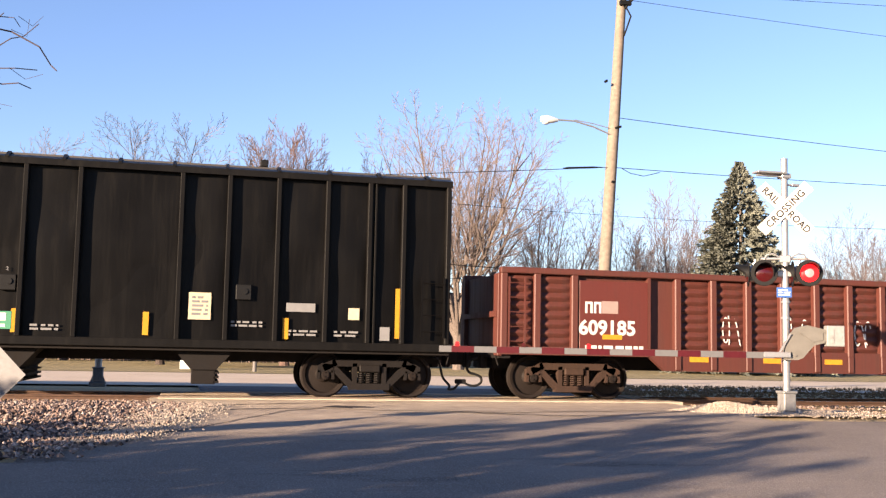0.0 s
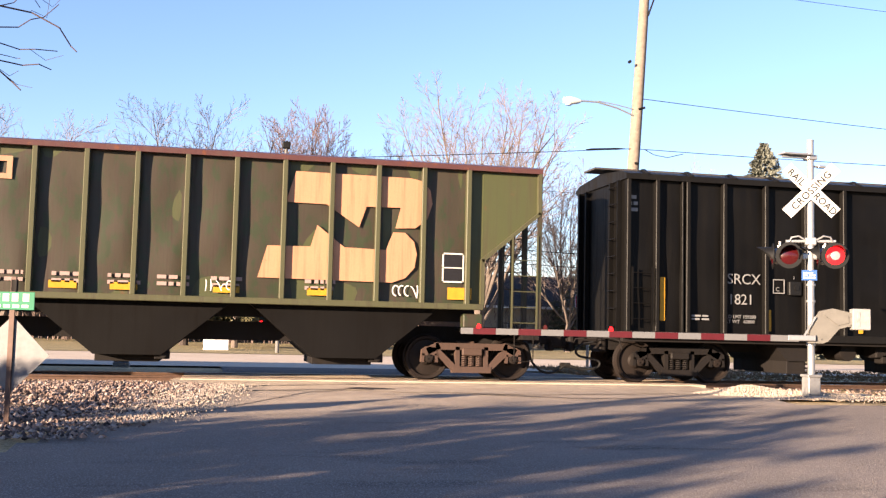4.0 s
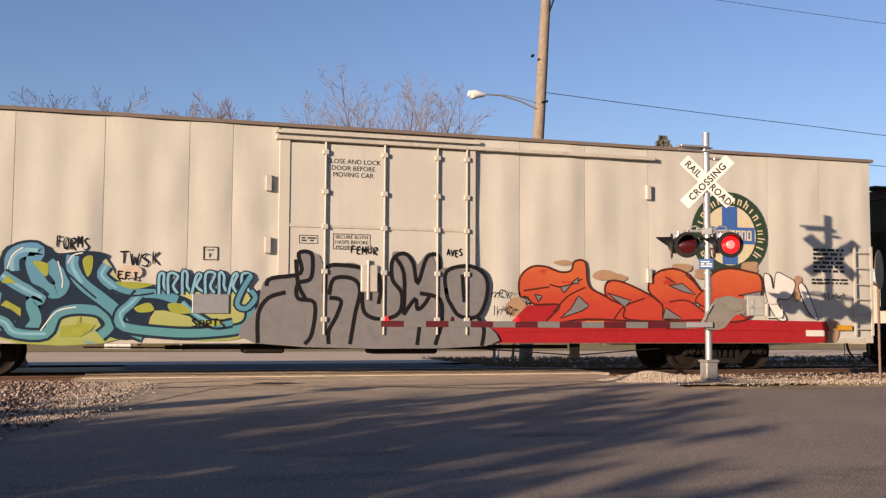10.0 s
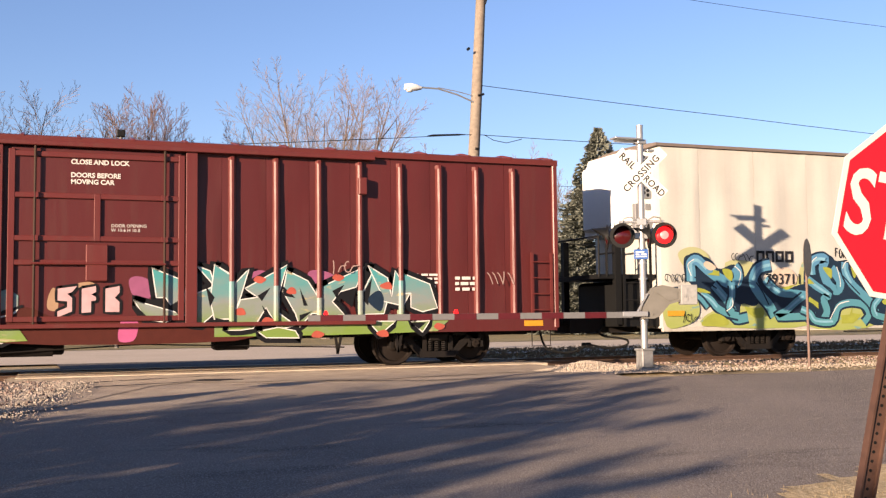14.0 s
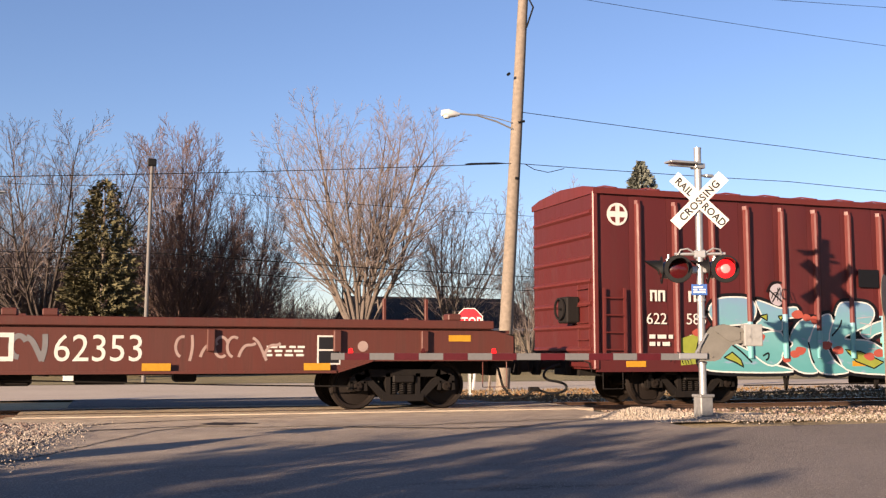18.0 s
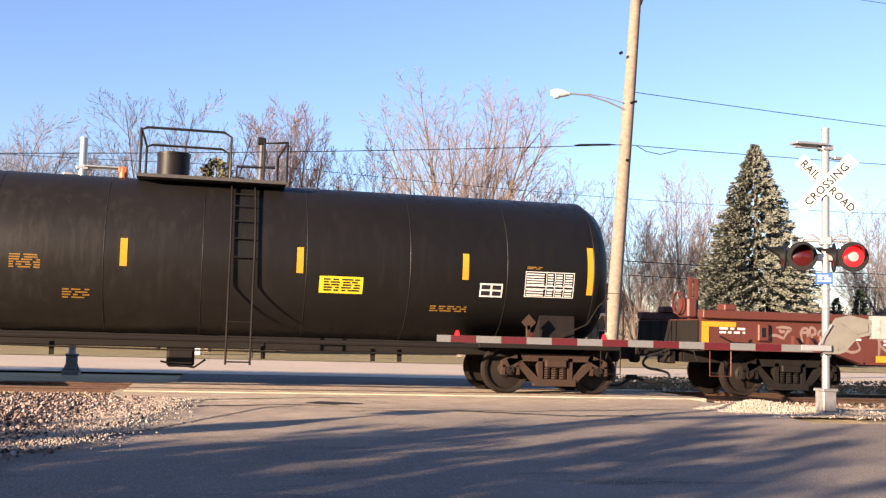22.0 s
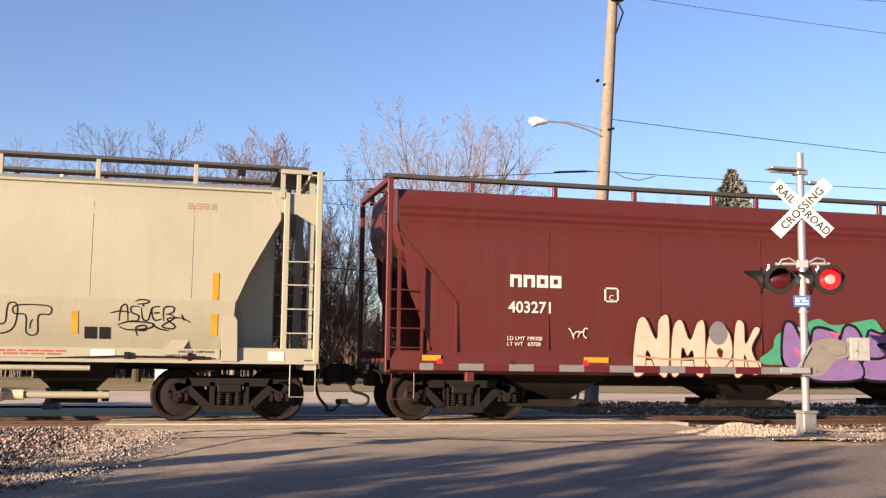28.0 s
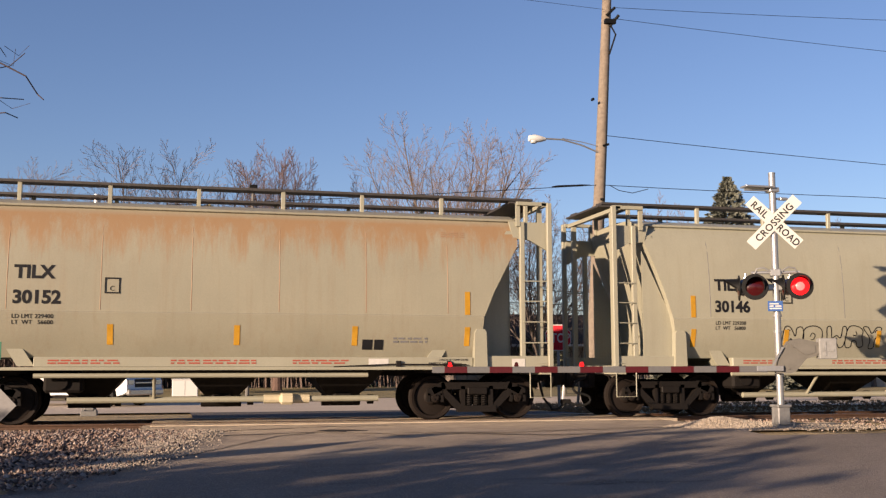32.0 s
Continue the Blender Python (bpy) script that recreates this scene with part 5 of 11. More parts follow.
def reefer():
    w, c = wagon("refrigerator_wagon", -54.6, -31.25, "white insulated refrigerator wagon covered in graffiti", trucks=(-51.5, -35.0), truck_mat="truck_dark")
    P, T = PAINT["reefer"], PAINT["reefer_trim"]
    X = lambda u: u - c
    part("body", Shape().box(X(-54.5), X(-31.3), -1.50, 1.50, 0.70, 4.92), P, w)
    part("roof", Shape().prism([(-1.58, 4.93), (-1.58, 5.00), (-0.8, 5.06), (0, 5.08), (0.8, 5.06), (1.58, 5.00), (1.58, 4.93)], "x", X(-54.6), X(-31.22)), PAINT["reefer_roof"], w, "brown-grey roof edge")
    cuts = [-54.5, -53.42, -51.86, -50.29, -48.71, -47.15, -46.32, -45.42]
    cuts2 = [-41.3, -40.29, -38.77, -37.23, -35.68, -34.15, -32.73, -31.3]
    for k in (-1, 1):
        for cs in (cuts, cuts2):
            for i, (a, b) in enumerate(zip(cs, cs[1:])):
                part("side_panel", panel(X(a) + 0.004, X(b) - 0.004, 0.72, 4.92, 1.528, 0.010, 0.034, a, k=k, nx=20, nz=14, ripple=0.007), P, w)
        part("side_sill", Shape().box(X(-54.5), X(-31.3), min(k * 1.46, k * 1.545), max(k * 1.46, k * 1.545), 0.62, 0.73, 0.01), T, w)
    for k in (-1, 1):
        door = part("sliding_door", Shape().box(X(-45.2), X(-41.5), min(k * 1.5, k * 1.58), max(k * 1.5, k * 1.58), 0.95, 4.62, 0.01), P, w, "white plug door with upright locking rods")
        part("door_track", Shape().box(X(-45.5), X(-37.1), min(k * 1.52, k * 1.66), max(k * 1.52, k * 1.66), 4.66, 4.74, 0.01).box(X(-45.5), X(-41.2), min(k * 1.52, k * 1.6), max(k * 1.52, k * 1.6), 4.80, 4.86), T, w)
        part("door_frame", Shape().box(X(-45.42), X(-45.2), min(k * 1.5, k * 1.6), max(k * 1.5, k * 1.6), 0.75, 4.68, 0.01).box(X(-41.5), X(-41.3), min(k * 1.5, k * 1.6), max(k * 1.5, k * 1.6), 0.75, 4.68, 0.01), T, w)
        for x in (-44.49, -43.27, -42.14, -41.50):
            part("locking_rod", Shape().cyl((X(x), k * 1.62, 0.8), (X(x), k * 1.62, 4.66), 0.022, n=8), T, door)
            b = Shape()
            for z in (1.1, 2.05, 2.95, 3.65, 4.45):
                b.box(X(x) - 0.06, X(x) + 0.06, min(k * 1.57, k * 1.65), max(k * 1.57, k * 1.65), z - 0.05, z + 0.05, 0.01)
            part("rod_bracket", b, T, door)
        part("door_rail", Shape().box(X(-45.2), X(-41.5), min(k * 1.57, k * 1.60), max(k * 1.57, k * 1.60), 2.93, 2.99), T, door)
        part("door_bar", Shape().cyl((X(-43.6), k * 1.63, 1.5), (X(-43.6), k * 1.63, 2.3), 0.03, n=8).box(X(-43.75), X(-43.4), min(k * 1.57, k * 1.64), max(k * 1.57, k * 1.64), 1.65, 2.2, 0.02), T, door)
    for x, z in ((-45.62, 3.78), (-45.62, 2.55), (-37.25, 3.95), (-37.25, 2.1)):
        part("door_stop", Shape().box(X(x) - 0.06, X(x) + 0.06, -1.62, -1.53, z - 0.16, z + 0.16, 0.01), T, w)
    # badge and stencils
    bx, bz = X(-35.18), 3.06
    badge = part("badge", disc(bx, bz, 0.99, -1.556, -1.54), PAINT["badge_green"], w, "round green badge with a blue cross")
    part("badge_field", disc(bx, bz, 0.68, -1.560, -1.55), PAINT["badge_cream"], badge)
    part("badge_cross", Shape().box(bx - 0.20, bx + 0.20, -1.5625, -1.55, bz - 0.66, bz + 0.66).box(bx - 0.65, bx + 0.65, -1.5627, -1.55, bz - 0.19, bz + 0.19), PAINT["badge_blue"], badge)
    part("badge_rim", ring_marks(bx, bz, 0.83, 0.19, -1.5615, 20, 212, -32), PAINT["badge_cream"], badge)
    block_marks(badge, 8, bx - 0.58, bx + 0.58, bz - 0.11, bz + 0.12, -1.5635, PAINT["badge_cream"], 0.2, "badge_rim")
    lettering("CLOSE AND LOCK\nDOOR BEFORE\nMOVING CAR", 0.135, X(-43.92), -1.583, 4.24, MAT["black_paint"], w, align="CENTER")
    lettering("SECURE BOTH\nHASPS BEFORE\nMOVING CAR", 0.105, X(-43.94), -1.583, 2.72, MAT["black_paint"], w, align="CENTER")
    block_marks(w, 4, X(-51.88), X(-50.76), 2.25, 2.52, -1.556, MAT["black_paint"], 0.18)
    stencil(w, X(-32.95), X(-32.1), 2.25, 2.85, 6, -1.552, MAT["black_paint"], 6)
    stencil(w, X(-33.0), X(-32.0), 1.98, 2.14, 2, -1.552, MAT["black_paint"], 7)
    stencil(w, X(-44.95), X(-44.66), 2.64, 2.74, 2, -1.583, MAT["black_paint"], 8)
    for a, b, z in ((-43.95, -43.55, 0.80), (-42.75, -42.3, 0.82), (-38.8, -38.35, 0.98), (-36.9, -36.4, 0.95), (-32.4, -31.95, 0.92), (-54.4, -53.95, 0.98)):
        patch(w, "reflector_strip", X(a), X(b), z, z + 0.12, -1.588 if -45 < a < -41 else -1.60, MAT["amber"], "amber reflective strip")
    # graffiti pieces
    mural(w, X(-54.33), X(-45.67), 0.73, 2.57, -1.566, "teal and lime graffiti piece with navy outlines", (
        ("lime_mist", 0, 1, (3, 91, 6, 100, 10, 99, 13, 88, 12, 76, 6, 72)),
        ("lime_mist", 0, 1, (-2, 46, 5, 45, 9, 32, 9, 13, 5, 2, -1, 1)),
        ("lime_mist", 0, 1, (18, 81, 27, 82, 28, 60, 27, 46, 21, 46)),
        ("lime_mist", 0, 1, (76, 2, 78, 40, 84, 48, 90, 44, 96, 50, 97, 2)),
        ("lime_mist", 0, 1, (43, 73, 48, 90, 56, 79, 62, 86, 67, 72, 71, 1, 43, 1)),
        ("lime_mist", 0, 1, (18, 28, 36, 47, 48, 54, 48, 1, 11, 1)),
        ("navy", 0, 1, (5, 66, 5, 87, 8, 91, 13, 86, 16, 73, 21, 79, 24, 62, 28, 82, 31, 53, 37, 47, 48, 54, 48, 9, 35, 10, 30, 29, 27, 25, 23, 28, 22, 11, 18, 9, 16, 26, 11, 41, 7, 53)),
        ("navy", 0, 1, (44, 47, 45, 86, 49, 94, 54, 92, 56, 85, 62, 88, 66, 84, 64, 67, 69, 49, 77, 49, 84, 39, 85, 22, 76, 28, 73, 1, 67, 1, 63, 26, 57, 26, 53, 1, 45, 1, 43, 25)),
        ("navy", 0.35, 1, (7, 57, 7, 70, 7, 80, 9, 84, 12, 73, 16, 61, 20, 54, 22, 58, 22, 70, 21, 76)),
        ("teal", 0.25, 1, (7, 57, 7, 70, 7, 80, 9, 84, 12, 73, 16, 61, 20, 54, 22, 58, 22, 70, 21, 76)),
        ("sky", 0.075, 1, (7, 57, 7, 70, 7, 80, 9, 84, 12, 73)),
        ("navy", 0.3, 1, (14, 53, 18, 34, 20, 21, 21, 9, 25, 11)),
        ("teal", 0.2, 1, (14, 53, 18, 34, 20, 21, 21, 9, 25, 11)),
        ("sky", 0.06, 1, (14, 53, 18, 34, 20, 21)),
        ("navy", 0.26, 1, (10, 41, 13, 34, 15, 24, 18, 17, 22, 13)),
        ("teal", 0.16, 1, (10, 41, 13, 34, 15, 24, 18, 17, 22, 13)),
        ("sky", 0.048, 1, (10, 41, 13, 34, 15, 24)),
        ("navy", 0.2, 1, (-2, 28, 0, 42, 4, 45, 9, 38, 12, 24)),
        ("teal", 0.1, 1, (-2, 28, 0, 42, 4, 45, 9, 38, 12, 24)),
        ("sky", 0.03, 1, (-2, 28, 0, 42, 4, 45)),
        ("navy", 0.27, 1, (20, 52, 20, 38, 19, 24, 20, 17)),
        ("teal", 0.17, 1, (20, 52, 20, 38, 19, 24, 20, 17)),
        ("sky", 0.051, 1, (20, 52, 20, 38, 19, 24)),
        ("navy", 0.35, 1, (33, 79, 29, 74, 27, 58, 29, 41, 32, 27, 34, 12)),
        ("teal", 0.25, 1, (33, 79, 29, 74, 27, 58, 29, 41, 32, 27, 34, 12)),
        ("sky", 0.075, 1, (33, 79, 29, 74, 27, 58)),
        ("navy", 0.3, 1, (31, 60, 33, 51, 36, 43, 41, 41, 45, 39)),
        ("teal", 0.2, 1, (31, 60, 33, 51, 36, 43, 41, 41, 45, 39)),
        ("sky", 0.06, 1, (31, 60, 33, 51, 36, 43)),
        ("navy", 0.27, 1, (44, 38, 41, 29, 38, 19, 35, 11, 48, 12)),
        ("teal", 0.17, 1, (44, 38, 41, 29, 38, 19, 35, 11, 48, 12)),
        ("sky", 0.051, 1, (44, 38, 41, 29, 38, 19)),
        ("navy", 0.35, 1, (47, 66, 47, 80, 49, 87, 52, 87, 51, 74, 53, 52, 56, 46, 57, 58, 54, 75)),
        ("teal", 0.25, 1, (47, 66, 47, 80, 49, 87, 52, 87, 51, 74, 53, 52, 56, 46, 57, 58, 54, 75)),
        ("sky", 0.075, 1, (47, 66, 47, 80, 49, 87, 52, 87)),
        ("navy", 0.3, 1, (45, 62, 49, 50, 53, 40, 51, 34, 52, 17, 50, 3)),
        ("teal", 0.2, 1, (45, 62, 49, 50, 53, 40, 51, 34, 52, 17, 50, 3)),
        ("sky", 0.06, 1, (45, 62, 49, 50, 53, 40)),
        ("navy", 0.27, 1, (43, 21, 46, 15, 48, 5, 54, 4, 56, 23, 60, 29, 65, 26, 67, 13, 65, 2)),
        ("teal", 0.17, 1, (43, 21, 46, 15, 48, 5, 54, 4, 56, 23, 60, 29, 65, 26, 67, 13, 65, 2)),
        ("sky", 0.051, 1, (43, 21, 46, 15, 48, 5, 54, 4)),
        ("navy", 0.32, 1, (59, 83, 59, 71, 61, 55, 65, 40, 68, 28, 70, 13, 74, 3)),
        ("teal", 0.22, 1, (59, 83, 59, 71, 61, 55, 65, 40, 68, 28, 70, 13, 74, 3)),
        ("sky", 0.066, 1, (59, 83, 59, 71, 61, 55)),
        ("navy", 0.27, 1, (66, 74, 65, 63, 68, 51, 72, 46, 77, 45, 81, 39)),
        ("teal", 0.17, 1, (66, 74, 65, 63, 68, 51, 72, 46, 77, 45, 81, 39)),
        ("sky", 0.051, 1, (66, 74, 65, 63, 68, 51)),
        ("navy", 0.26, 1, (73, 45, 71, 34, 69, 24, 70, 11, 81, 5, 89, 6, 95, 10, 97, 20, 97, 35)),
        ("teal", 0.16, 1, (73, 45, 71, 34, 69, 24, 70, 11, 81, 5, 89, 6, 95, 10, 97, 20, 97, 35)),
        ("sky", 0.048, 1, (73, 45, 71, 34, 69, 24, 70, 11)),
        ("navy", 0.2, 1, (82, 37, 85, 24, 89, 14, 93, 16)),
        ("teal", 0.1, 1, (82, 37, 85, 24, 89, 14, 93, 16)),
        ("sky", 0.03, 1, (82, 37, 85, 24, 89, 14)),
        ("navy", 0.035, 1, (8, 62, 11, 59, 15, 48)),
        ("navy", 0.035, 1, (9, 47, 12, 45, 13, 42)),
        ("navy", 0.035, 1, (28, 56, 30, 44, 32, 27)),
        ("navy", 0.035, 1, (48, 64, 51, 52, 54, 42)),
        ("navy", 0.035, 1, (58, 65, 62, 48, 64, 40)),
        ("navy", 0.035, 1, (16, 73, 19, 67, 20, 56)),
        ("navy", 0.035, 1, (67, 49, 71, 43, 76, 46)),
        ("white", 0.022, 1, (7, 64, 6, 78, 8, 85)),
        ("white", 0.022, 1, (18, 19, 20, 26, 20, 36)),
        ("white", 0.022, 1, (46, 68, 47, 82, 49, 90)),
        ("white", 0.022, 1, (53, 7, 56, 26, 60, 31)),
        ("white", 0.022, 1, (58, 75, 59, 83, 61, 86)),
        ("white", 0.022, 1, (22, 52, 23, 68, 21, 77)),
        ("white", 0.022, 1, (57, 50, 57, 60, 56, 77)),
        ("lime", 0, 1, (17, 73, 20, 71, 20, 58, 18, 63)),
        ("lime", 0, 0, (12, 66, 14, 69, 14, 72, 16, 70, 16, 64)),
        ("lime", 0, 1, (24, 25, 27, 22, 30, 23, 30, 11, 27, 11, 25, 17)),
        ("lime", 0, 1, (10, 1, 12, 13, 15, 16, 18, 9, 18, 1)),
        ("cream", 0, 1, (11, 78, 12, 83, 14, 79, 15, 74, 13, 71)),
        ("cream", 0, 1, (34, 71, 37, 76, 40, 73, 42, 61, 40, 49, 36, 49, 34, 59)),
        ("lime", 0, 1, (35, 55, 37, 50, 41, 53, 38, 46)),
        ("lime", 0, 1, (8, 49, 11, 47, 13, 42, 9, 44)),
        ("lime", 0, 1, (51, 76, 54, 74, 54, 62, 53, 64)),
        ("lime", 0, 1, (61, 79, 63, 83, 63, 69, 62, 62)),
        ("lime", 0, 0, (45, 54, 46, 62, 48, 54)),
        ("lime", 0, 1, (72, 31, 75, 36, 76, 28, 73, 26)),
        ("lime", 0, 1, (79, 35, 82, 35, 84, 26, 80, 26)),
        ("lime", 0, 0, (57, 12, 60, 13, 61, 23, 61, 15, 64, 13, 63, 7, 61, 1, 57, 1)),
        ("lime", 0, 0, (45, 32, 46, 37, 49, 29, 49, 21, 47, 28)),
        ("cream", 0, 1, (68, 67, 70, 74, 73, 72, 73, 63, 69, 61)),
        ("lime", 0, 1, (68, 57, 75, 56, 75, 53, 71, 50)),
        ("lime", 0, 1, (86, 18, 91, 17, 89, 12)),
        ("navy", 0.1, 1, (77, 45, 77, 64, 78, 66, 78, 54, 79, 46)),
        ("sky", 0.05, 1, (77, 45, 77, 64, 78, 66, 78, 54, 79, 46)),
        ("navy", 0.1, 1, (79, 45, 79, 66, 81, 64, 80, 54, 81, 46)),
        ("sky", 0.05, 1, (79, 45, 79, 66, 81, 64, 80, 54, 81, 46)),
        ("navy", 0.1, 1, (82, 45, 82, 68, 83, 67, 83, 54, 84, 47)),
        ("sky", 0.05, 1, (82, 45, 82, 68, 83, 67, 83, 54, 84, 47)),
        ("navy", 0.1, 1, (84, 45, 85, 65, 86, 65, 85, 54, 87, 47)),
        ("sky", 0.05, 1, (84, 45, 85, 65, 86, 65, 85, 54, 87, 47)),
        ("navy", 0.1, 1, (87, 46, 87, 67, 89, 67, 88, 54, 89, 47)),
        ("sky", 0.05, 1, (87, 46, 87, 67, 89, 67, 88, 54, 89, 47)),
        ("navy", 0.1, 1, (90, 46, 90, 68, 91, 65, 91, 54, 92, 47)),
        ("sky", 0.05, 1, (90, 46, 90, 68, 91, 65, 91, 54, 92, 47)),
        ("navy", 0.1, 1, (92, 46, 93, 65, 94, 67, 93, 55, 94, 47)),
        ("sky", 0.05, 1, (92, 46, 93, 65, 94, 67, 93, 55, 94, 47)),
        ("navy", 0.1, 1, (95, 46, 95, 67, 97, 66, 96, 55, 97, 47)),
        ("sky", 0.05, 1, (95, 46, 95, 67, 97, 66, 96, 55, 97, 47)),
        ("navy", 0.16, 1, (97, 66, 95, 50, 94, 35, 96, 31, 98, 42, 97, 50)),
        ("teal", 0.09, 1, (97, 66, 95, 50, 94, 35, 96, 31, 98, 42, 97, 50)),
    ))
    part("sill_graffiti", Shape().box(X(-40.9), X(-32.6), -1.552, -1.54, 0.63, 1.0), SP["red"], w, "red spray-painted band along the sill")
    mural(w, X(-40.72), X(-32.29), 0.67, 2.47, -1.568, "orange and red graffiti piece with dark outlines", (
        ("tan", 0, 1, (20, 93, 18, 90, 16, 90, 14, 93, 16, 96, 18, 96)),
        ("tan", 0, 1, (32, 80, 30, 74, 26, 74, 25, 79, 27, 85, 30, 85)),
        ("tan", 0, 1, (35, 76, 33, 71, 31, 71, 29, 76, 30, 81, 33, 81)),
        ("tan", 0, 1, (54, 91, 53, 86, 49, 86, 48, 91, 49, 95, 53, 95)),
        ("tan", 0, 1, (60, 84, 59, 78, 55, 78, 55, 84, 55, 89, 59, 89)),
        ("tan", 0, 1, (74, 93, 74, 87, 70, 87, 69, 93, 70, 99, 74, 100)),
        ("tan", 0, 1, (7, 39, 5, 29, 3, 29, 1, 39, 3, 50, 5, 50)),
        ("tan", 0, 1, (28, 34, 27, 27, 23, 27, 21, 34, 22, 41, 26, 41)),
        ("tan", 0, 1, (88, 66, 87, 51, 86, 51, 85, 66, 86, 82, 88, 82)),
        ("tan", 0, 1, (100, 13, 99, 0, 97, 1, 96, 13, 97, 26, 99, 26)),
        ("red", 0, 0, (0, 10, 7, 42, 16, 44, 23, 26, 53, 28, 96, 25, 97, 13, 40, 14, 0, 10)),
        ("orange", 0, 1, (5, 53, 5, 74, 8, 87, 12, 88, 16, 82, 19, 84, 20, 95, 23, 94, 24, 66, 29, 53, 40, 26, 23, 26, 12, 20, 16, 42, 9, 43, 7, 51)),
        ("umber", 0.045, 1, (5, 53, 5, 74, 8, 87, 12, 88, 16, 82, 19, 84, 20, 95, 23, 94, 24, 66, 29, 53, 40, 26, 23, 26, 12, 20, 16, 42, 9, 43, 7, 51, 5, 53)),
        ("orange", 0, 1, (29, 70, 33, 72, 41, 57, 46, 42, 52, 26, 35, 26, 34, 42, 29, 53)),
        ("umber", 0.045, 1, (29, 70, 33, 72, 41, 57, 46, 42, 52, 26, 35, 26, 34, 42, 29, 53, 29, 70)),
        ("orange", 0, 1, (41, 62, 43, 82, 48, 89, 53, 82, 57, 62, 60, 83, 65, 91, 72, 87, 75, 81, 75, 57, 70, 26, 56, 26, 46, 26, 45, 44)),
        ("umber", 0.045, 1, (41, 62, 43, 82, 48, 89, 53, 82, 57, 62, 60, 83, 65, 91, 72, 87, 75, 81, 75, 57, 70, 26, 56, 26, 46, 26, 45, 44, 41, 62)),
        ("umber", 0.035, 1, (13, 67, 17, 64, 22, 74)),
        ("umber", 0.035, 1, (23, 64, 18, 53, 14, 34)),
        ("umber", 0.035, 1, (31, 26, 34, 42, 40, 52)),
        ("umber", 0.035, 1, (47, 48, 53, 49, 60, 27)),
        ("umber", 0.035, 1, (57, 62, 55, 48, 62, 39, 70, 51)),
        ("umber", 0.035, 1, (46, 79, 49, 71)),
        ("umber", 0.035, 1, (52, 82, 55, 71)),
        ("umber", 0.035, 1, (6, 59, 13, 64)),
        ("silver", 0, 0, (16, 64, 19, 67, 17, 57)),
        ("black", 0.022, 0, (16, 64, 19, 67, 17, 57, 16, 64)),
        ("silver", 0, 0, (19, 69, 21, 76, 21, 68)),
        ("black", 0.022, 0, (19, 69, 21, 76, 21, 68, 19, 69)),
        ("silver", 0, 0, (19, 39, 21, 54, 24, 42, 22, 36, 16, 27)),
        ("black", 0.022, 0, (19, 39, 21, 54, 24, 42, 22, 36, 16, 27, 19, 39)),
        ("silver", 0, 0, (29, 58, 36, 49, 34, 41)),
        ("black", 0.022, 0, (29, 58, 36, 49, 34, 41, 29, 58)),
        ("silver", 0, 0, (45, 27, 46, 41, 51, 27)),
        ("black", 0.022, 0, (45, 27, 46, 41, 51, 27, 45, 27)),
        ("silver", 0, 0, (47, 68, 51, 71, 55, 57, 51, 61)),
        ("black", 0.022, 0, (47, 68, 51, 71, 55, 57, 51, 61, 47, 68)),
        ("silver", 0, 0, (54, 47, 56, 47, 56, 41)),
        ("black", 0.022, 0, (54, 47, 56, 47, 56, 41, 54, 47)),
        ("silver", 0, 0, (67, 40, 71, 36, 70, 29)),
        ("black", 0.022, 0, (67, 40, 71, 36, 70, 29, 67, 40)),
        ("silver", 0, 0, (68, 57, 75, 63, 75, 55)),
        ("black", 0.022, 0, (68, 57, 75, 63, 75, 55, 68, 57)),
        ("silver", 0, 0, (9, 55, 11, 53, 10, 46)),
        ("black", 0.022, 0, (9, 55, 11, 53, 10, 46, 9, 55)),
        ("silver", 0, 0, (6, 53, 8, 46, 7, 43)),
        ("black", 0.022, 0, (6, 53, 8, 46, 7, 43, 6, 53)),
        ("white", 0, 1, (76, 83, 78, 83, 79, 66, 80, 87, 83, 83, 86, 74, 84, 54, 80, 52, 83, 28, 80, 28, 77, 51)),
        ("black", 0.022, 1, (76, 83, 78, 83, 79, 66, 80, 87, 83, 83, 86, 74, 84, 54, 80, 52, 83, 28, 80, 28, 77, 51, 76, 83)),
        ("white", 0, 1, (87, 69, 89, 71, 93, 29, 90, 38)),
        ("black", 0.022, 1, (87, 69, 89, 71, 93, 29, 90, 38, 87, 69)),
    ))
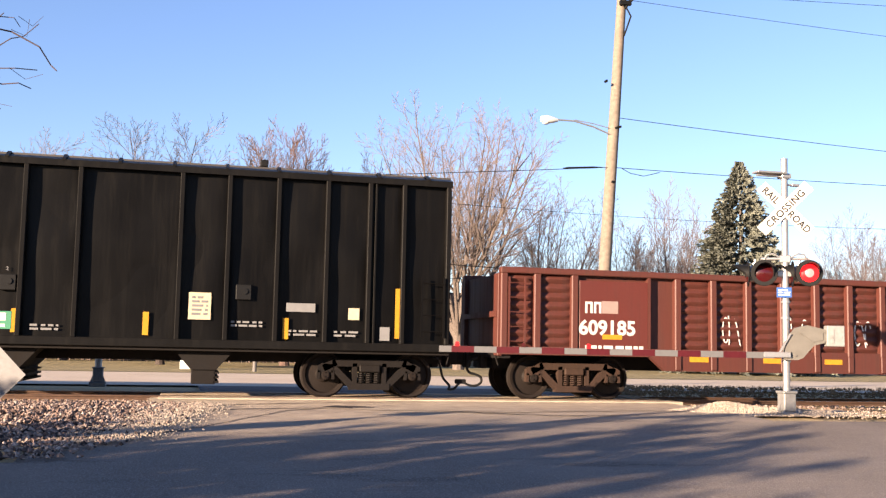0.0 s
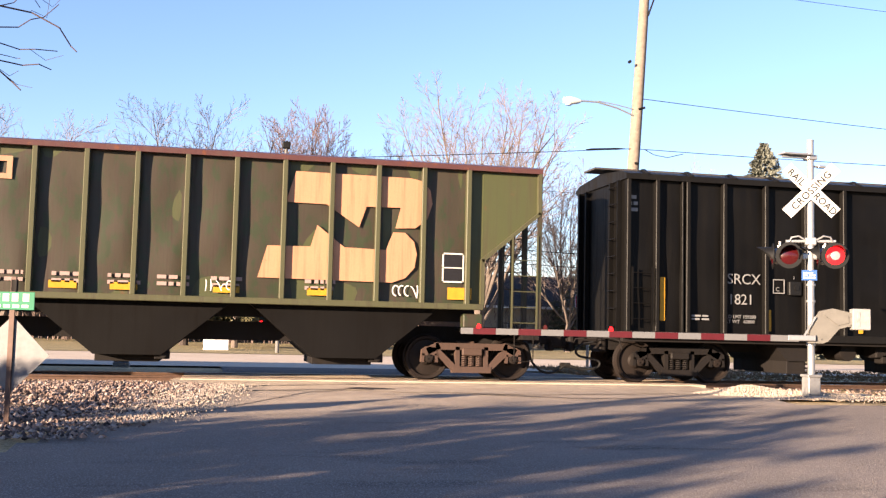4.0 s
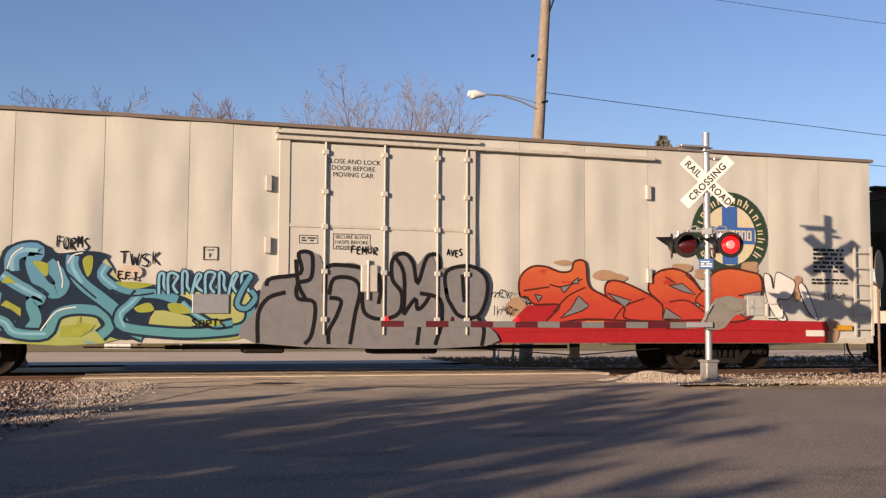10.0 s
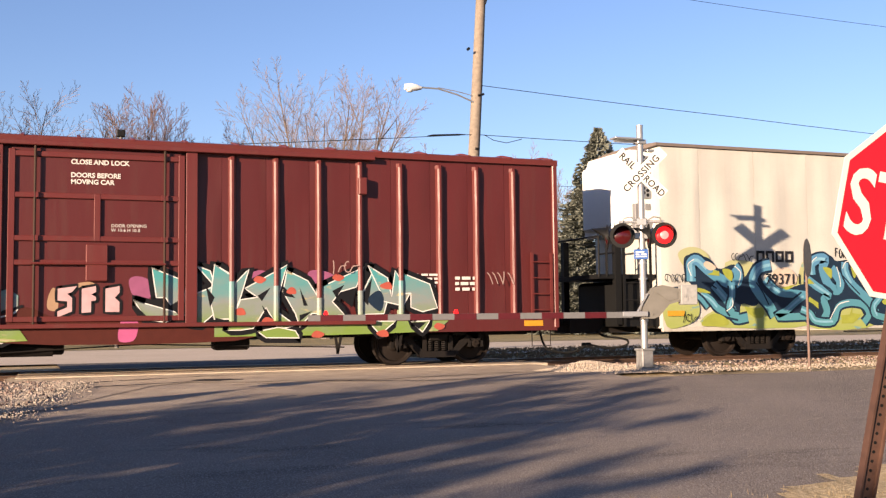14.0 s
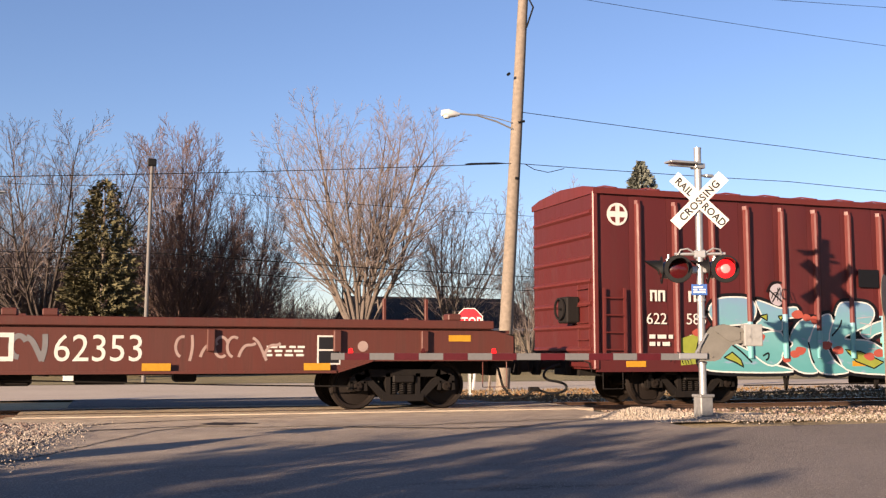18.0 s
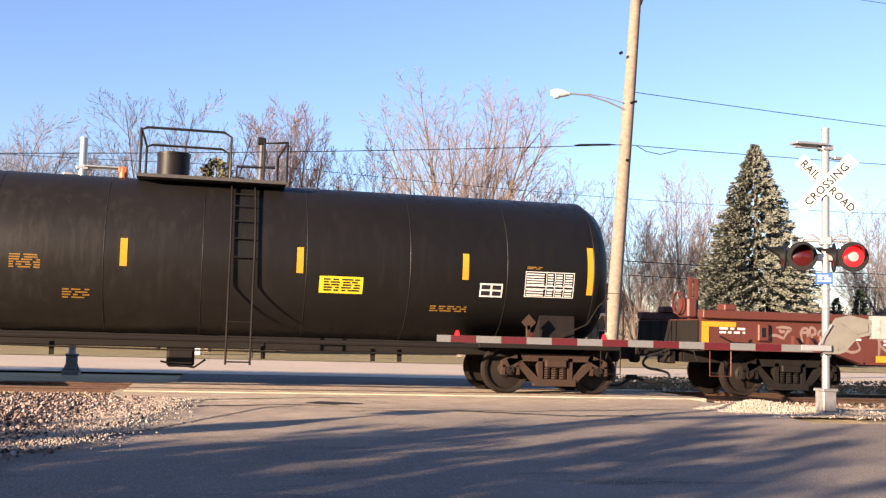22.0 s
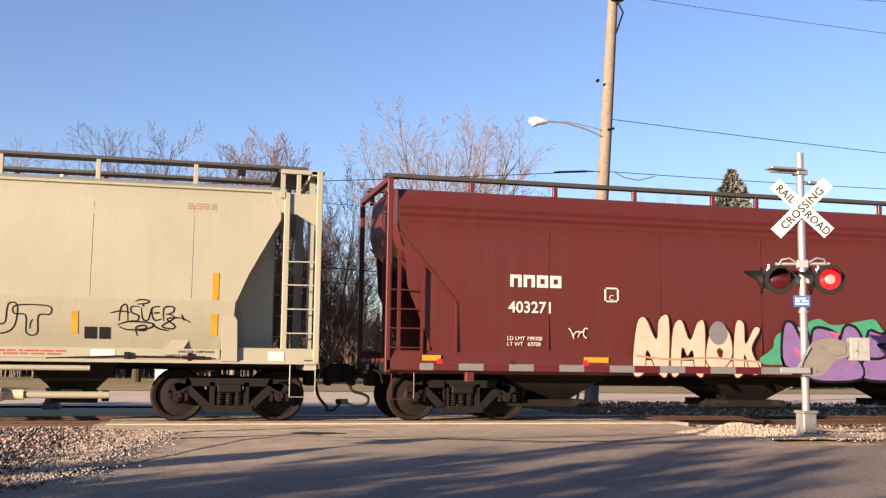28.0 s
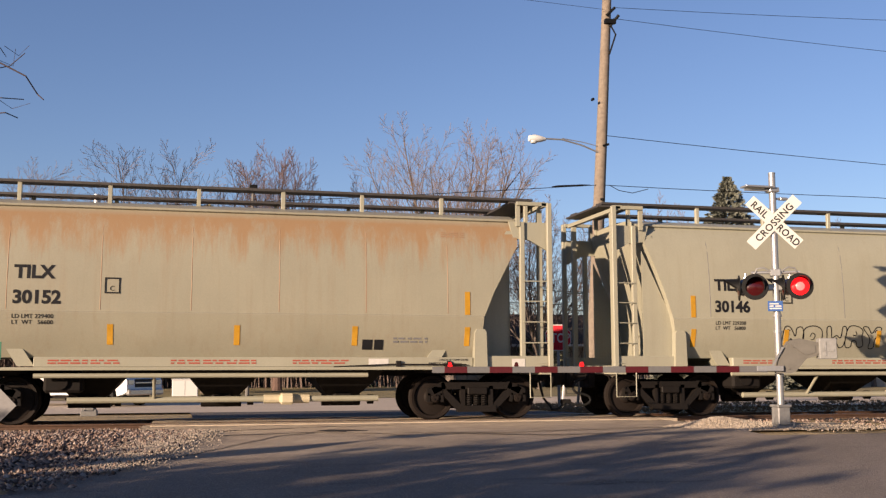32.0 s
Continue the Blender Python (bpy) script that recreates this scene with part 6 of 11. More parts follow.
    mural(w, X(-45.83), X(-41.02), 0.57, 2.49, -1.603, "silver graffiti piece with thick black outlines", (
        ("silver", 0, 1, (0, 3, 1, 41, 4, 69, 16, 75, 17, 95, 25, 95, 28, 84, 40, 87, 46, 79, 56, 79, 57, 99, 64, 97, 67, 85, 73, 100, 77, 85, 85, 85, 94, 86, 100, 59, 96, 32, 99, 0)),
        ("black", 0.085, 1, (1, 3, 1, 33, 5, 49, 12, 55)),
        ("black", 0.085, 1, (4, 61, 6, 69, 18, 75, 17, 95, 22, 96, 23, 84, 22, 69, 17, 64, 17, 49, 24, 44, 23, 13, 20, 2)),
        ("black", 0.085, 1, (28, 55, 29, 81, 36, 84, 44, 81, 46, 73)),
        ("black", 0.085, 1, (30, 53, 32, 70, 40, 70, 43, 58, 41, 33, 39, 2)),
        ("black", 0.085, 1, (30, 50, 35, 47, 33, 30, 30, 16, 30, 2)),
        ("black", 0.085, 1, (44, 56, 45, 35, 52, 28, 60, 35, 61, 56, 57, 70, 57, 91, 62, 98, 66, 88, 68, 66, 72, 94, 77, 97, 78, 82)),
        ("black", 0.085, 1, (51, 76, 52, 61, 51, 44)),
        ("black", 0.085, 1, (62, 33, 67, 50, 68, 39, 71, 44, 74, 56)),
        ("black", 0.085, 1, (68, 1, 69, 21)),
        ("black", 0.085, 1, (76, 1, 79, 24)),
        ("black", 0.085, 1, (81, 56, 81, 80, 92, 86, 99, 74, 99, 51, 95, 32, 87, 32, 83, 44, 81, 56)),
        ("black", 0.085, 1, (88, 77, 89, 47)),
        ("black", 0.085, 1, (95, 32, 98, 18, 97, 0)),
        ("black", 0.085, 1, (16, 89, 17, 64, 20, 49)),
        ("black", 0.085, 1, (58, 94, 62, 76, 62, 33)),
        ("black", 0.085, 1, (69, 56, 78, 50, 79, 27)),
    ))
    lettering("793711", 0.36, X(-51.66), -1.612, 1.72, MAT["black_paint"], w)
    for a, b, z, s in ((-52.6, -52.0, 2.25, 1), (-54.45, -53.9, 1.75, 4), (-54.0, -53.6, 0.82, 5), (-40.9, -40.4, 1.2, 6), (-32.7, -32.1, 1.6, 7), (-40.95, -40.5, 1.55, 10)):
        tag_mark(w, X(a), X(b), z, z + 0.22, -1.60, SP["black"], s + 50, 0.02)
    for word, a, b, z0, z1, y in (("FORMS", -49.52, -48.92, 2.38, 2.60, -1.566), ("TWSK", -48.40, -47.62, 2.10, 2.34, -1.546), ("EFI", -48.43, -48.02, 1.83, 1.97, -1.582), ("SORTS", -47.05, -46.40, 0.93, 1.08, -1.582), ("FEMUR", -43.96, -43.39, 2.42, 2.57, -1.586), ("AVES", -41.93, -41.58, 2.42, 2.56, -1.586)):
        scrawl(w, word, X(a), X(b), z0, z1, y, SP["black"], 0.030)
    part("heater_grille", Shape().box(X(-47.04), X(-46.35), -1.60, -1.56, 1.20, 1.57, 0.008), MAT["galvanised"], w, "dull metal cover plate")
    for a, b, z0, z1, y in ((-46.85, -46.57, 2.23, 2.49, -1.548), (-44.32, -43.55, 2.50, 2.82, -1.583), (-45.0, -44.62, 2.60, 2.77, -1.583)):
        fr = Shape()
        for p, q, e, f in ((a, b, z0, z0 + 0.014), (a, b, z1 - 0.014, z1), (a, a + 0.014, z0, z1), (b - 0.014, b, z0, z1)):
            fr.box(X(p), X(q), y, y + 0.02, e, f)
        part("stencil_frame", fr, MAT["black_paint"], w)
    lettering("F", 0.12, X(-46.75), -1.548, 2.28, MAT["black_paint"], w)
    lettering("PLATE", 0.05, X(-46.79), -1.548, 2.41, MAT["black_paint"], w)
    stencil_box = Shape()
    for a, b, e, f in ((-34.3, -33.85, 1.2, 1.23), (-34.3, -33.85, 1.52, 1.55), (-34.3, -34.27, 1.2, 1.55), (-33.88, -33.85, 1.2, 1.55)):
        stencil_box.box(X(a), X(b), -1.615, -1.60, e, f)
    part("stencil_frame", stencil_box, MAT["white_paint"], w)
    patch(w, "notice_plate", X(-33.2), X(-32.7), 0.78, 0.92, -1.57, MAT["white_paint"], "white sill label")
    ladder(w, X(-31.85), X(-31.38), [0.95, 1.3, 1.65, 2.0, 2.38, 2.75], -1.60, T, 0.8, 2.9, "side_ladder", 0.014, 0.03)
    stirrup(w, X(-32.1), X(-31.4), 0.35, 0.7, -1.5, MAT["under"])
    # cooling unit on the end, with its platform
    unit = Shape().prism([(-1.25, 2.95), (-1.25, 4.55), (-1.0, 4.90), (1.0, 4.90), (1.25, 4.55), (1.25, 2.95)], "x", X(-54.95), X(-54.5))
    unit.box(X(-55.08), X(-54.9), -1.15, 1.15, 3.1, 4.7, 0.06)
    cu = part("cooling_unit", unit, MAT["white_metal"], w, "white cooling unit with a round-holed grille")
    part("grille", Shape().box(X(-54.92), X(-54.60), -1.30, -1.24, 3.72, 4.72, 0.02), MAT["galvanised"], cu, "perforated grey grille")
    holes = Shape()
    for i in range(9):
        for j in range(3):
            holes.cyl((X(-54.87 + 0.1 * j), -1.305, 3.80 + 0.105 * i + 0.05 * (j % 2)), (X(-54.87 + 0.1 * j), -1.298, 3.80 + 0.105 * i + 0.05 * (j % 2)), 0.042, n=10)
    part("grille_perforation", holes, MAT["black_metal"], cu)
    part("unit_panel", Shape().box(X(-55.0), X(-54.8), -1.27, -1.1, 2.85, 3.6, 0.02).box(X(-54.72), X(-54.58), -1.265, -1.2, 3.45, 3.6).box(X(-54.75), X(-54.55), -1.265, -1.2, 3.0, 3.2), SP["grey"], cu)
    plat = Shape().box(X(-56.0), X(-54.5), -1.3, 1.3, 1.85, 1.95).box(X(-55.6), X(-55.45), -1.35, -1.2, 0.8, 2.85).box(X(-55.6), X(-55.45), 1.2, 1.35, 0.8, 2.85).box(X(-55.4), X(-54.5), -1.4, 1.4, 0.75, 1.0)
    part("end_platform", plat, MAT["black_metal"], w)
    rail = Shape().tube([(X(-55.55), -1.3, 2.9), (X(-56.0), -1.3, 2.82), (X(-56.0), -1.3, 1.9)], 0.025, 6).tube([(X(-56.0), -1.3, 2.82), (X(-56.0), 1.3, 2.82), (X(-56.0), 1.3, 1.9)], 0.025, 6).tube([(X(-55.8), -1.3, 2.65), (X(-55.8), -1.3, 1.9)], 0.03, 6).tube([(X(-56.0), -1.3, 2.4), (X(-55.55), -1.3, 2.45)], 0.018, 6)
    part("handrail", rail, MAT["black_metal"], w)
    ladder(w, X(-55.45), X(-54.75), [0.95, 1.35, 1.75], -1.45, MAT["black_metal"], 0.75, 2.8, "end_ladder", 0.016, 0.03)
    part("fuel_tank", Shape().box(X(-55.4), X(-54.55), -1.2, 0.9, 1.0, 1.8, 0.08), MAT["black_metal"], w)
    u = Shape().box(X(-56.3), X(-31.0), -0.4, 0.4, 0.6, 0.95).box(X(-47.5), X(-39), -1.1, -0.95, 0.5, 0.58).box(X(-46), X(-45.2), -1.2, -0.6, 0.42, 0.66, 0.03).box(X(-43.4), X(-42.0), -1.2, -0.5, 0.4, 0.62, 0.04).box(X(-39.0), X(-38.8), -1.3, -1.2, 0.3, 0.65)
    u.tube([(X(-49), -1.2, 0.55), (X(-41), -1.25, 0.5), (X(-38.9), -1.25, 0.36), (X(-36.8), -1.2, 0.5)], 0.015, 5)
    part("underframe", u, MAT["under"], w)
    return w


def boxcar():
    w, c = wagon("box_wagon", -76.62, -57.15, "mineral-red ribbed box wagon with a sliding door and graffiti", trucks=(-74.1, -59.85), truck_mat="truck_dark")
    P, R = PAINT["boxcar"], PAINT["boxcar_rib"]
    X = lambda u: u - c
    part("body", Shape().box(X(-76.5), X(-57.25), -1.46, 1.46, 0.75, 4.35), P, w)
    part("roof", Shape().prism([(-1.56, 4.34), (-1.57, 4.46), (-1.1, 4.55), (0, 4.62), (1.1, 4.55), (1.57, 4.46), (1.56, 4.34)], "x", X(-76.62), X(-57.15)), R, w)
    for i in range(20):
        x = X(-76.1) + i * 0.99
        part("roof_seam", Shape().prism([(-1.575, 4.44), (-1.1, 4.56), (0, 4.63), (1.1, 4.56), (1.575, 4.44), (1.575, 4.48), (1.1, 4.59), (0, 4.66), (-1.1, 4.59), (-1.575, 4.48)], "x", x - 0.03, x + 0.03), R, w)
    ribs = [-75.57, -74.68, -73.79, -72.92, -72.03, -71.15, -70.26, -69.40, -64.32, -63.44, -62.56, -61.7, -60.82, -59.94, -59.09, -58.22]
    rib = Shape().prism([(-0.075, -1.47), (-0.055, -1.55), (-0.02, -1.578), (0.02, -1.578), (0.055, -1.55), (0.075, -1.47)], "z", 0.98, 4.16)
    rib.prism([(-0.085, -1.47), (-0.03, -1.55), (0.03, -1.55), (0.085, -1.47)], "z", 4.16, 4.24)
    posts(w, "side_rib", [X(x) for x in ribs], rib, R)
    seams = [-76.5] + [x - 0.2 for x in ribs[:8]] + [-68.8]
    seams2 = [-65.1] + [x - 0.2 for x in ribs[8:]] + [-57.25]
    for k in (-1, 1):
        for cs in (seams, seams2):
            for i, (a, b) in enumerate(zip(cs, cs[1:])):
                part("side_panel", panel(X(a) + 0.003, X(b) - 0.003, 0.96, 4.34, 1.475, 0.004, 0.025, a, k=k, nx=8, nz=12), P, w)
        part("side_sill", Shape().prism([(X(-76.55), 0.70), (X(-57.2), 0.70), (X(-57.2), 0.98), (X(-76.55), 0.98)], "y", min(k * 1.44, k * 1.52), max(k * 1.44, k * 1.52)), P, w)
        s = lambda a, b: (min(k * a, k * b), max(k * a, k * b))
        d = part("sliding_door", Shape().box(X(-68.35), X(-65.3), *s(1.47, 1.53), 1.0, 4.25, 0.01), P, w, "mineral-red panelled sliding door")
        fr = Shape()
        for z in (1.05, 2.10, 2.55, 3.35, 4.12):
            fr.box(X(-68.35), X(-65.3), *s(1.52, 1.575), z - 0.05, z + 0.05, 0.01)
        for x in (-68.35, -66.85, -65.3):
            fr.box(X(x) - 0.06, X(x) + 0.06, *s(1.52, 1.58), 1.0 if x != -66.85 else 2.5, 4.2 if x != -66.85 else 3.4, 0.01)
        part("door_stiffener", fr, R, d)
        for x in (-67.95, -65.62):
            part("locking_rod", Shape().cyl((X(x), k * 1.61, 0.9), (X(x), k * 1.61, 4.3), 0.024, n=8), MAT["truck"], d)
            part("rod_bracket", Shape().box(X(x) - 0.06, X(x) + 0.06, *s(1.55, 1.63), 1.0, 1.1).box(X(x) - 0.06, X(x) + 0.06, *s(1.55, 1.63), 2.5, 2.6).box(X(x) - 0.06, X(x) + 0.06, *s(1.55, 1.63), 3.3, 3.4), R, d)
        part("door_lever", Shape().cyl((X(-68.0), k * 1.62, 2.08), (X(-65.6), k * 1.62, 2.08), 0.025, n=8).box(X(-67.05), X(-66.65), *s(1.56, 1.62), 1.75, 2.45, 0.02), R, d)
        part("door_track", Shape().box(X(-68.9), X(-61.4), *s(1.50, 1.66), 4.27, 4.36, 0.01).box(X(-68.9), X(-61.4), *s(1.50, 1.64), 0.88, 0.96, 0.01), R, w)
        part("door_post", Shape().box(X(-68.72), X(-68.50), *s(1.46, 1.60), 0.9, 4.28, 0.01).box(X(-65.22), X(-65.0), *s(1.46, 1.60), 0.9, 4.28, 0.01), R, w)
        part("door_stop", Shape().box(X(-69.0), X(-68.85), *s(1.50, 1.66), 3.62, 3.98, 0.015), R, w)
        part("door_stop", Shape().box(X(-61.75), X(-61.58), *s(1.50, 1.66), 3.55, 3.9, 0.015), R, w)
    for k, s0 in ((-1, -76.56), (1, -57.2)):
        part("end_wall", Shape().box(X(s0) - 0.03, X(s0) + 0.03, -1.5, 1.5, 0.8, 4.40), P, w)
        for i in range(7):
            z = 1.15 + i * 0.47
            part("end_rib", Shape().prism([(X(s0), z - 0.09), (X(s0) + k * 0.09, z - 0.02), (X(s0) + k * 0.09, z + 0.02), (X(s0), z + 0.09)], "y", -1.42, 1.42), R, w)
        part("corner_post", Shape().box(X(s0) - 0.07, X(s0) + 0.05, -1.55, -1.45, 0.75, 4.4, 0.02), R, w)
        ladder(w, X(s0 - k * 0.15), X(s0 - k * 0.62), [1.15, 1.5, 1.85, 2.2], -1.55, R, 0.95, 2.4, "side_ladder", 0.014, 0.022)
        ladder2 = Shape()
        for y in (-1.3, -0.8):
            ladder2.box(X(s0) + k * 0.06, X(s0) + k * 0.06 + 0.03, y - 0.02, y + 0.02, 0.9, 2.5)
        for z in (1.0, 1.35, 1.7, 2.05, 2.4):
            ladder2.cyl((X(s0) + k * 0.09, -1.3, z), (X(s0) + k * 0.09, -0.8, z), 0.014, n=6)
        part("end_ladder", ladder2, R, w)
        stirrup(w, X(s0 - k * 0.15), X(s0 - k * 0.6), 0.36, 0.75, -1.48, MAT["under"])
    bw = Shape().lathe([(-0.02, 0.20), (0.02, 0.20), (0.02, 0.235), (-0.02, 0.235), (-0.02, 0.20)], "x", 20, (X(-76.95), -0.6, 2.0)).box(X(-76.9), X(-76.6), -0.85, -0.4, 1.7, 2.25, 0.03).cyl((X(-76.97), -0.6, 2.0), (X(-76.6), -0.6, 2.0), 0.025, n=8)
    part("hand_brake", bw, MAT["under"], w, "hand brake wheel and gear box")
    bd = part("badge", disc(X(-76.04), 3.93, 0.235, -1.50, -1.478), MAT["white_paint"], w, "round white badge with a dark cross")
    q = Shape()
    for a in (-1, 1):
        for b in (-1, 1):
            cx, cz = X(-76.04), 3.93
            q.prism([(cx + a * 0.05, cz + b * 0.06), (cx + a * 0.17, cz + b * 0.06), (cx + a * 0.13, cz + b * 0.14), (cx + a * 0.05, cz + b * 0.18)], "y", -1.504, -1.49)
    part("badge_quarters", q, R, bd)
    block_marks(w, 2, X(-75.33), X(-74.95), 2.15, 2.38, -1.512, MAT["white_paint"], 0.2)
    block_marks(w, 2, X(-74.42), X(-74.0), 2.15, 2.38, -1.512, MAT["white_paint"], 0.2)
    lettering("622", 0.33, X(-75.42), -1.512, 1.68, MAT["white_paint"], w)
    lettering("586", 0.33, X(-74.48), -1.512, 1.68, MAT["white_paint"], w)
    for a in (-75.35, -74.4):
        stencil(w, X(a), X(a + 0.55), 1.2, 1.5, 2, -1.512, MAT["white_paint"], int(-a))
    lettering("CLOSE AND LOCK\n\nDOORS BEFORE\nMOVING CAR", 0.125, X(-67.33), -1.535, 3.96, MAT["white_paint"], w, bold=0.004)
    lettering("DOOR OPENING\nW 10-6 H 10-0", 0.085, X(-66.6), -1.535, 2.78, MAT["white_paint"], w)
    stencil(w, X(-60.5), X(-59.9), 1.62, 1.95, 4, -1.512, MAT["white_paint"], 12)
    stencil(w, X(-59.6), X(-59.1), 1.55, 1.9, 3, -1.512, MAT["white_paint"], 13)
    lettering("X-198", 0.14, X(-60.35), -1.512, 1.36, MAT["white_paint"], w)
    patch(w, "notice_board", X(-70.05), X(-69.5), 2.55, 2.95, -1.53, SP["black"], "dark routing board", 0.01)
    patch(w, "notice_plate", X(-68.66), X(-68.56), 3.9, 4.1, -1.605, MAT["white_paint"], "small white plate")
    for a in (-75.9, -70.3, -67.0, -62.5, -58.0):
        patch(w, "reflector_strip", X(a), X(a + 0.45), 0.80, 0.92, -1.524, MAT["amber"], "amber reflective strip")
    mural(w, X(-75.39), X(-68.47), 0.61, 2.59, -1.524, "sky-blue and aqua graffiti piece with black outlines", (
        ("lime", 0, 0, (86, 37, 89, 71, 96, 58, 98, 37, 92, 14, 83, 1, 72, 15)),
        ("lime", 0, 0, (23, 36, 31, 53, 42, 46, 57, 31, 55, 3, 27, 3)),
        ("lime", 0, 0, (11, 39, 18, 46, 18, 13, 11, 11)),
        ("black", 0.17, 1, (21, 66, 22, 76, 26, 83, 35, 83, 38, 73, 37, 60, 34, 55, 27, 52, 24, 41, 28, 37, 36, 25, 42, 14, 51, 4, 27, 4, 18, 10, 18, 34, 21, 46, 23, 54, 21, 66)),
        ("black", 0.17, 1, (34, 36, 40, 46, 47, 46, 48, 28, 46, 14, 42, 11, 36, 24, 34, 36)),
        ("black", 0.17, 1, (38, 80, 42, 78, 47, 73, 53, 74, 53, 64, 48, 60, 47, 48, 42, 51, 38, 55, 40, 63, 38, 80)),
        ("black", 0.17, 1, (50, 41, 54, 59, 60, 62, 61, 50, 57, 38, 60, 15, 60, 3, 53, 4, 47, 21, 51, 33, 50, 41)),
        ("black", 0.17, 1, (61, 61, 66, 66, 66, 45, 64, 33, 67, 15, 72, 3, 61, 3, 57, 30, 61, 61)),
        ("black", 0.17, 1, (67, 61, 69, 77, 72, 81, 80, 80, 83, 70, 81, 57, 75, 48, 71, 40, 80, 38, 87, 27, 92, 19, 100, 19, 100, 1, 74, 3, 68, 20, 65, 40, 67, 61)),
        ("black", 0.17, 1, (77, 48, 83, 58, 87, 60, 87, 50, 83, 45, 80, 40, 77, 48)),
        ("black", 0.17, 1, (91, 32, 96, 45, 102, 43, 102, 19, 94, 19, 91, 32)),
        ("aqua_fade", 0, 1, (21, 66, 22, 76, 26, 83, 35, 83, 38, 73, 37, 60, 34, 55, 27, 52, 24, 41, 28, 37, 36, 25, 42, 14, 51, 4, 27, 4, 18, 10, 18, 34, 21, 46, 23, 54)),
        ("white", 0.032, 1, (21, 66, 22, 76, 26, 83, 35, 83, 38, 73, 37, 60, 34, 55, 27, 52, 24, 41, 28, 37, 36, 25, 42, 14, 51, 4, 27, 4, 18, 10, 18, 34, 21, 46, 23, 54, 21, 66)),
        ("aqua_fade", 0, 1, (34, 36, 40, 46, 47, 46, 48, 28, 46, 14, 42, 11, 36, 24)),
        ("white", 0.032, 1, (34, 36, 40, 46, 47, 46, 48, 28, 46, 14, 42, 11, 36, 24, 34, 36)),
        ("aqua_fade", 0, 1, (38, 80, 42, 78, 47, 73, 53, 74, 53, 64, 48, 60, 47, 48, 42, 51, 38, 55, 40, 63)),
        ("white", 0.032, 1, (38, 80, 42, 78, 47, 73, 53, 74, 53, 64, 48, 60, 47, 48, 42, 51, 38, 55, 40, 63, 38, 80)),
        ("aqua_fade", 0, 1, (50, 41, 54, 59, 60, 62, 61, 50, 57, 38, 60, 15, 60, 3, 53, 4, 47, 21, 51, 33)),
        ("white", 0.032, 1, (50, 41, 54, 59, 60, 62, 61, 50, 57, 38, 60, 15, 60, 3, 53, 4, 47, 21, 51, 33, 50, 41)),
        ("aqua_fade", 0, 1, (61, 61, 66, 66, 66, 45, 64, 33, 67, 15, 72, 3, 61, 3, 57, 30)),
        ("white", 0.032, 1, (61, 61, 66, 66, 66, 45, 64, 33, 67, 15, 72, 3, 61, 3, 57, 30, 61, 61)),
        ("aqua_fade", 0, 1, (67, 61, 69, 77, 72, 81, 80, 80, 83, 70, 81, 57, 75, 48, 71, 40, 80, 38, 87, 27, 92, 19, 100, 19, 100, 1, 74, 3, 68, 20, 65, 40)),
        ("white", 0.032, 1, (67, 61, 69, 77, 72, 81, 80, 80, 83, 70, 81, 57, 75, 48, 71, 40, 80, 38, 87, 27, 92, 19, 100, 19, 100, 1, 74, 3, 68, 20, 65, 40, 67, 61)),
        ("aqua_fade", 0, 1, (77, 48, 83, 58, 87, 60, 87, 50, 83, 45, 80, 40)),
        ("white", 0.032, 1, (77, 48, 83, 58, 87, 60, 87, 50, 83, 45, 80, 40, 77, 48)),
        ("aqua_fade", 0, 1, (91, 32, 96, 45, 102, 43, 102, 19, 94, 19)),
        ("white", 0.032, 1, (91, 32, 96, 45, 102, 43, 102, 19, 94, 19, 91, 32)),
        ("lime", 0, 0, (28, 38, 29, 46, 29, 37)),
        ("black", 0.03, 0, (28, 38, 29, 46, 29, 37, 28, 38)),
        ("lime", 0, 0, (26, 19, 29, 25, 32, 17, 33, 9, 30, 14)),
        ("black", 0.03, 0, (26, 19, 29, 25, 32, 17, 33, 9, 30, 14, 26, 19)),
        ("lime", 0, 0, (39, 64, 42, 66, 42, 59)),
        ("black", 0.03, 0, (39, 64, 42, 66, 42, 59, 39, 64)),
        ("lime", 0, 0, (46, 64, 48, 65, 47, 59)),
        ("black", 0.03, 0, (46, 64, 48, 65, 47, 59, 46, 64)),
        ("lime", 0, 0, (71, 28, 77, 26, 86, 14, 82, 7, 75, 15)),
        ("black", 0.03, 0, (71, 28, 77, 26, 86, 14, 82, 7, 75, 15, 71, 28)),
        ("black", 0.04, 1, (66, 43, 69, 53, 70, 61)),
        ("black", 0.04, 1, (27, 37, 32, 26, 36, 14)),
        ("black", 0.04, 1, (57, 36, 58, 20, 59, 13)),
        ("black", 0.04, 1, (40, 21, 42, 24, 42, 19, 41, 16)),
        ("coral", 0, 1, (51, 67, 53, 71, 55, 69, 55, 63, 52, 62)),
        ("coral", 0, 1, (55, 63, 56, 67, 58, 65, 58, 60, 56, 59)),
        ("coral", 0, 1, (58, 61, 59, 65, 61, 63, 61, 57, 59, 56)),
        ("coral", 0, 1, (32, 46, 33, 50, 35, 48, 35, 42, 33, 41)),
        ("coral", 0, 1, (37, 41, 39, 45, 41, 43, 40, 37, 38, 36)),
        ("coral", 0, 1, (62, 33, 63, 37, 66, 35, 65, 29, 63, 28)),
        ("coral", 0, 1, (66, 28, 68, 32, 70, 30, 70, 24, 67, 23)),
        ("coral", 0, 1, (47, 18, 48, 22, 50, 20, 50, 15, 48, 14)),
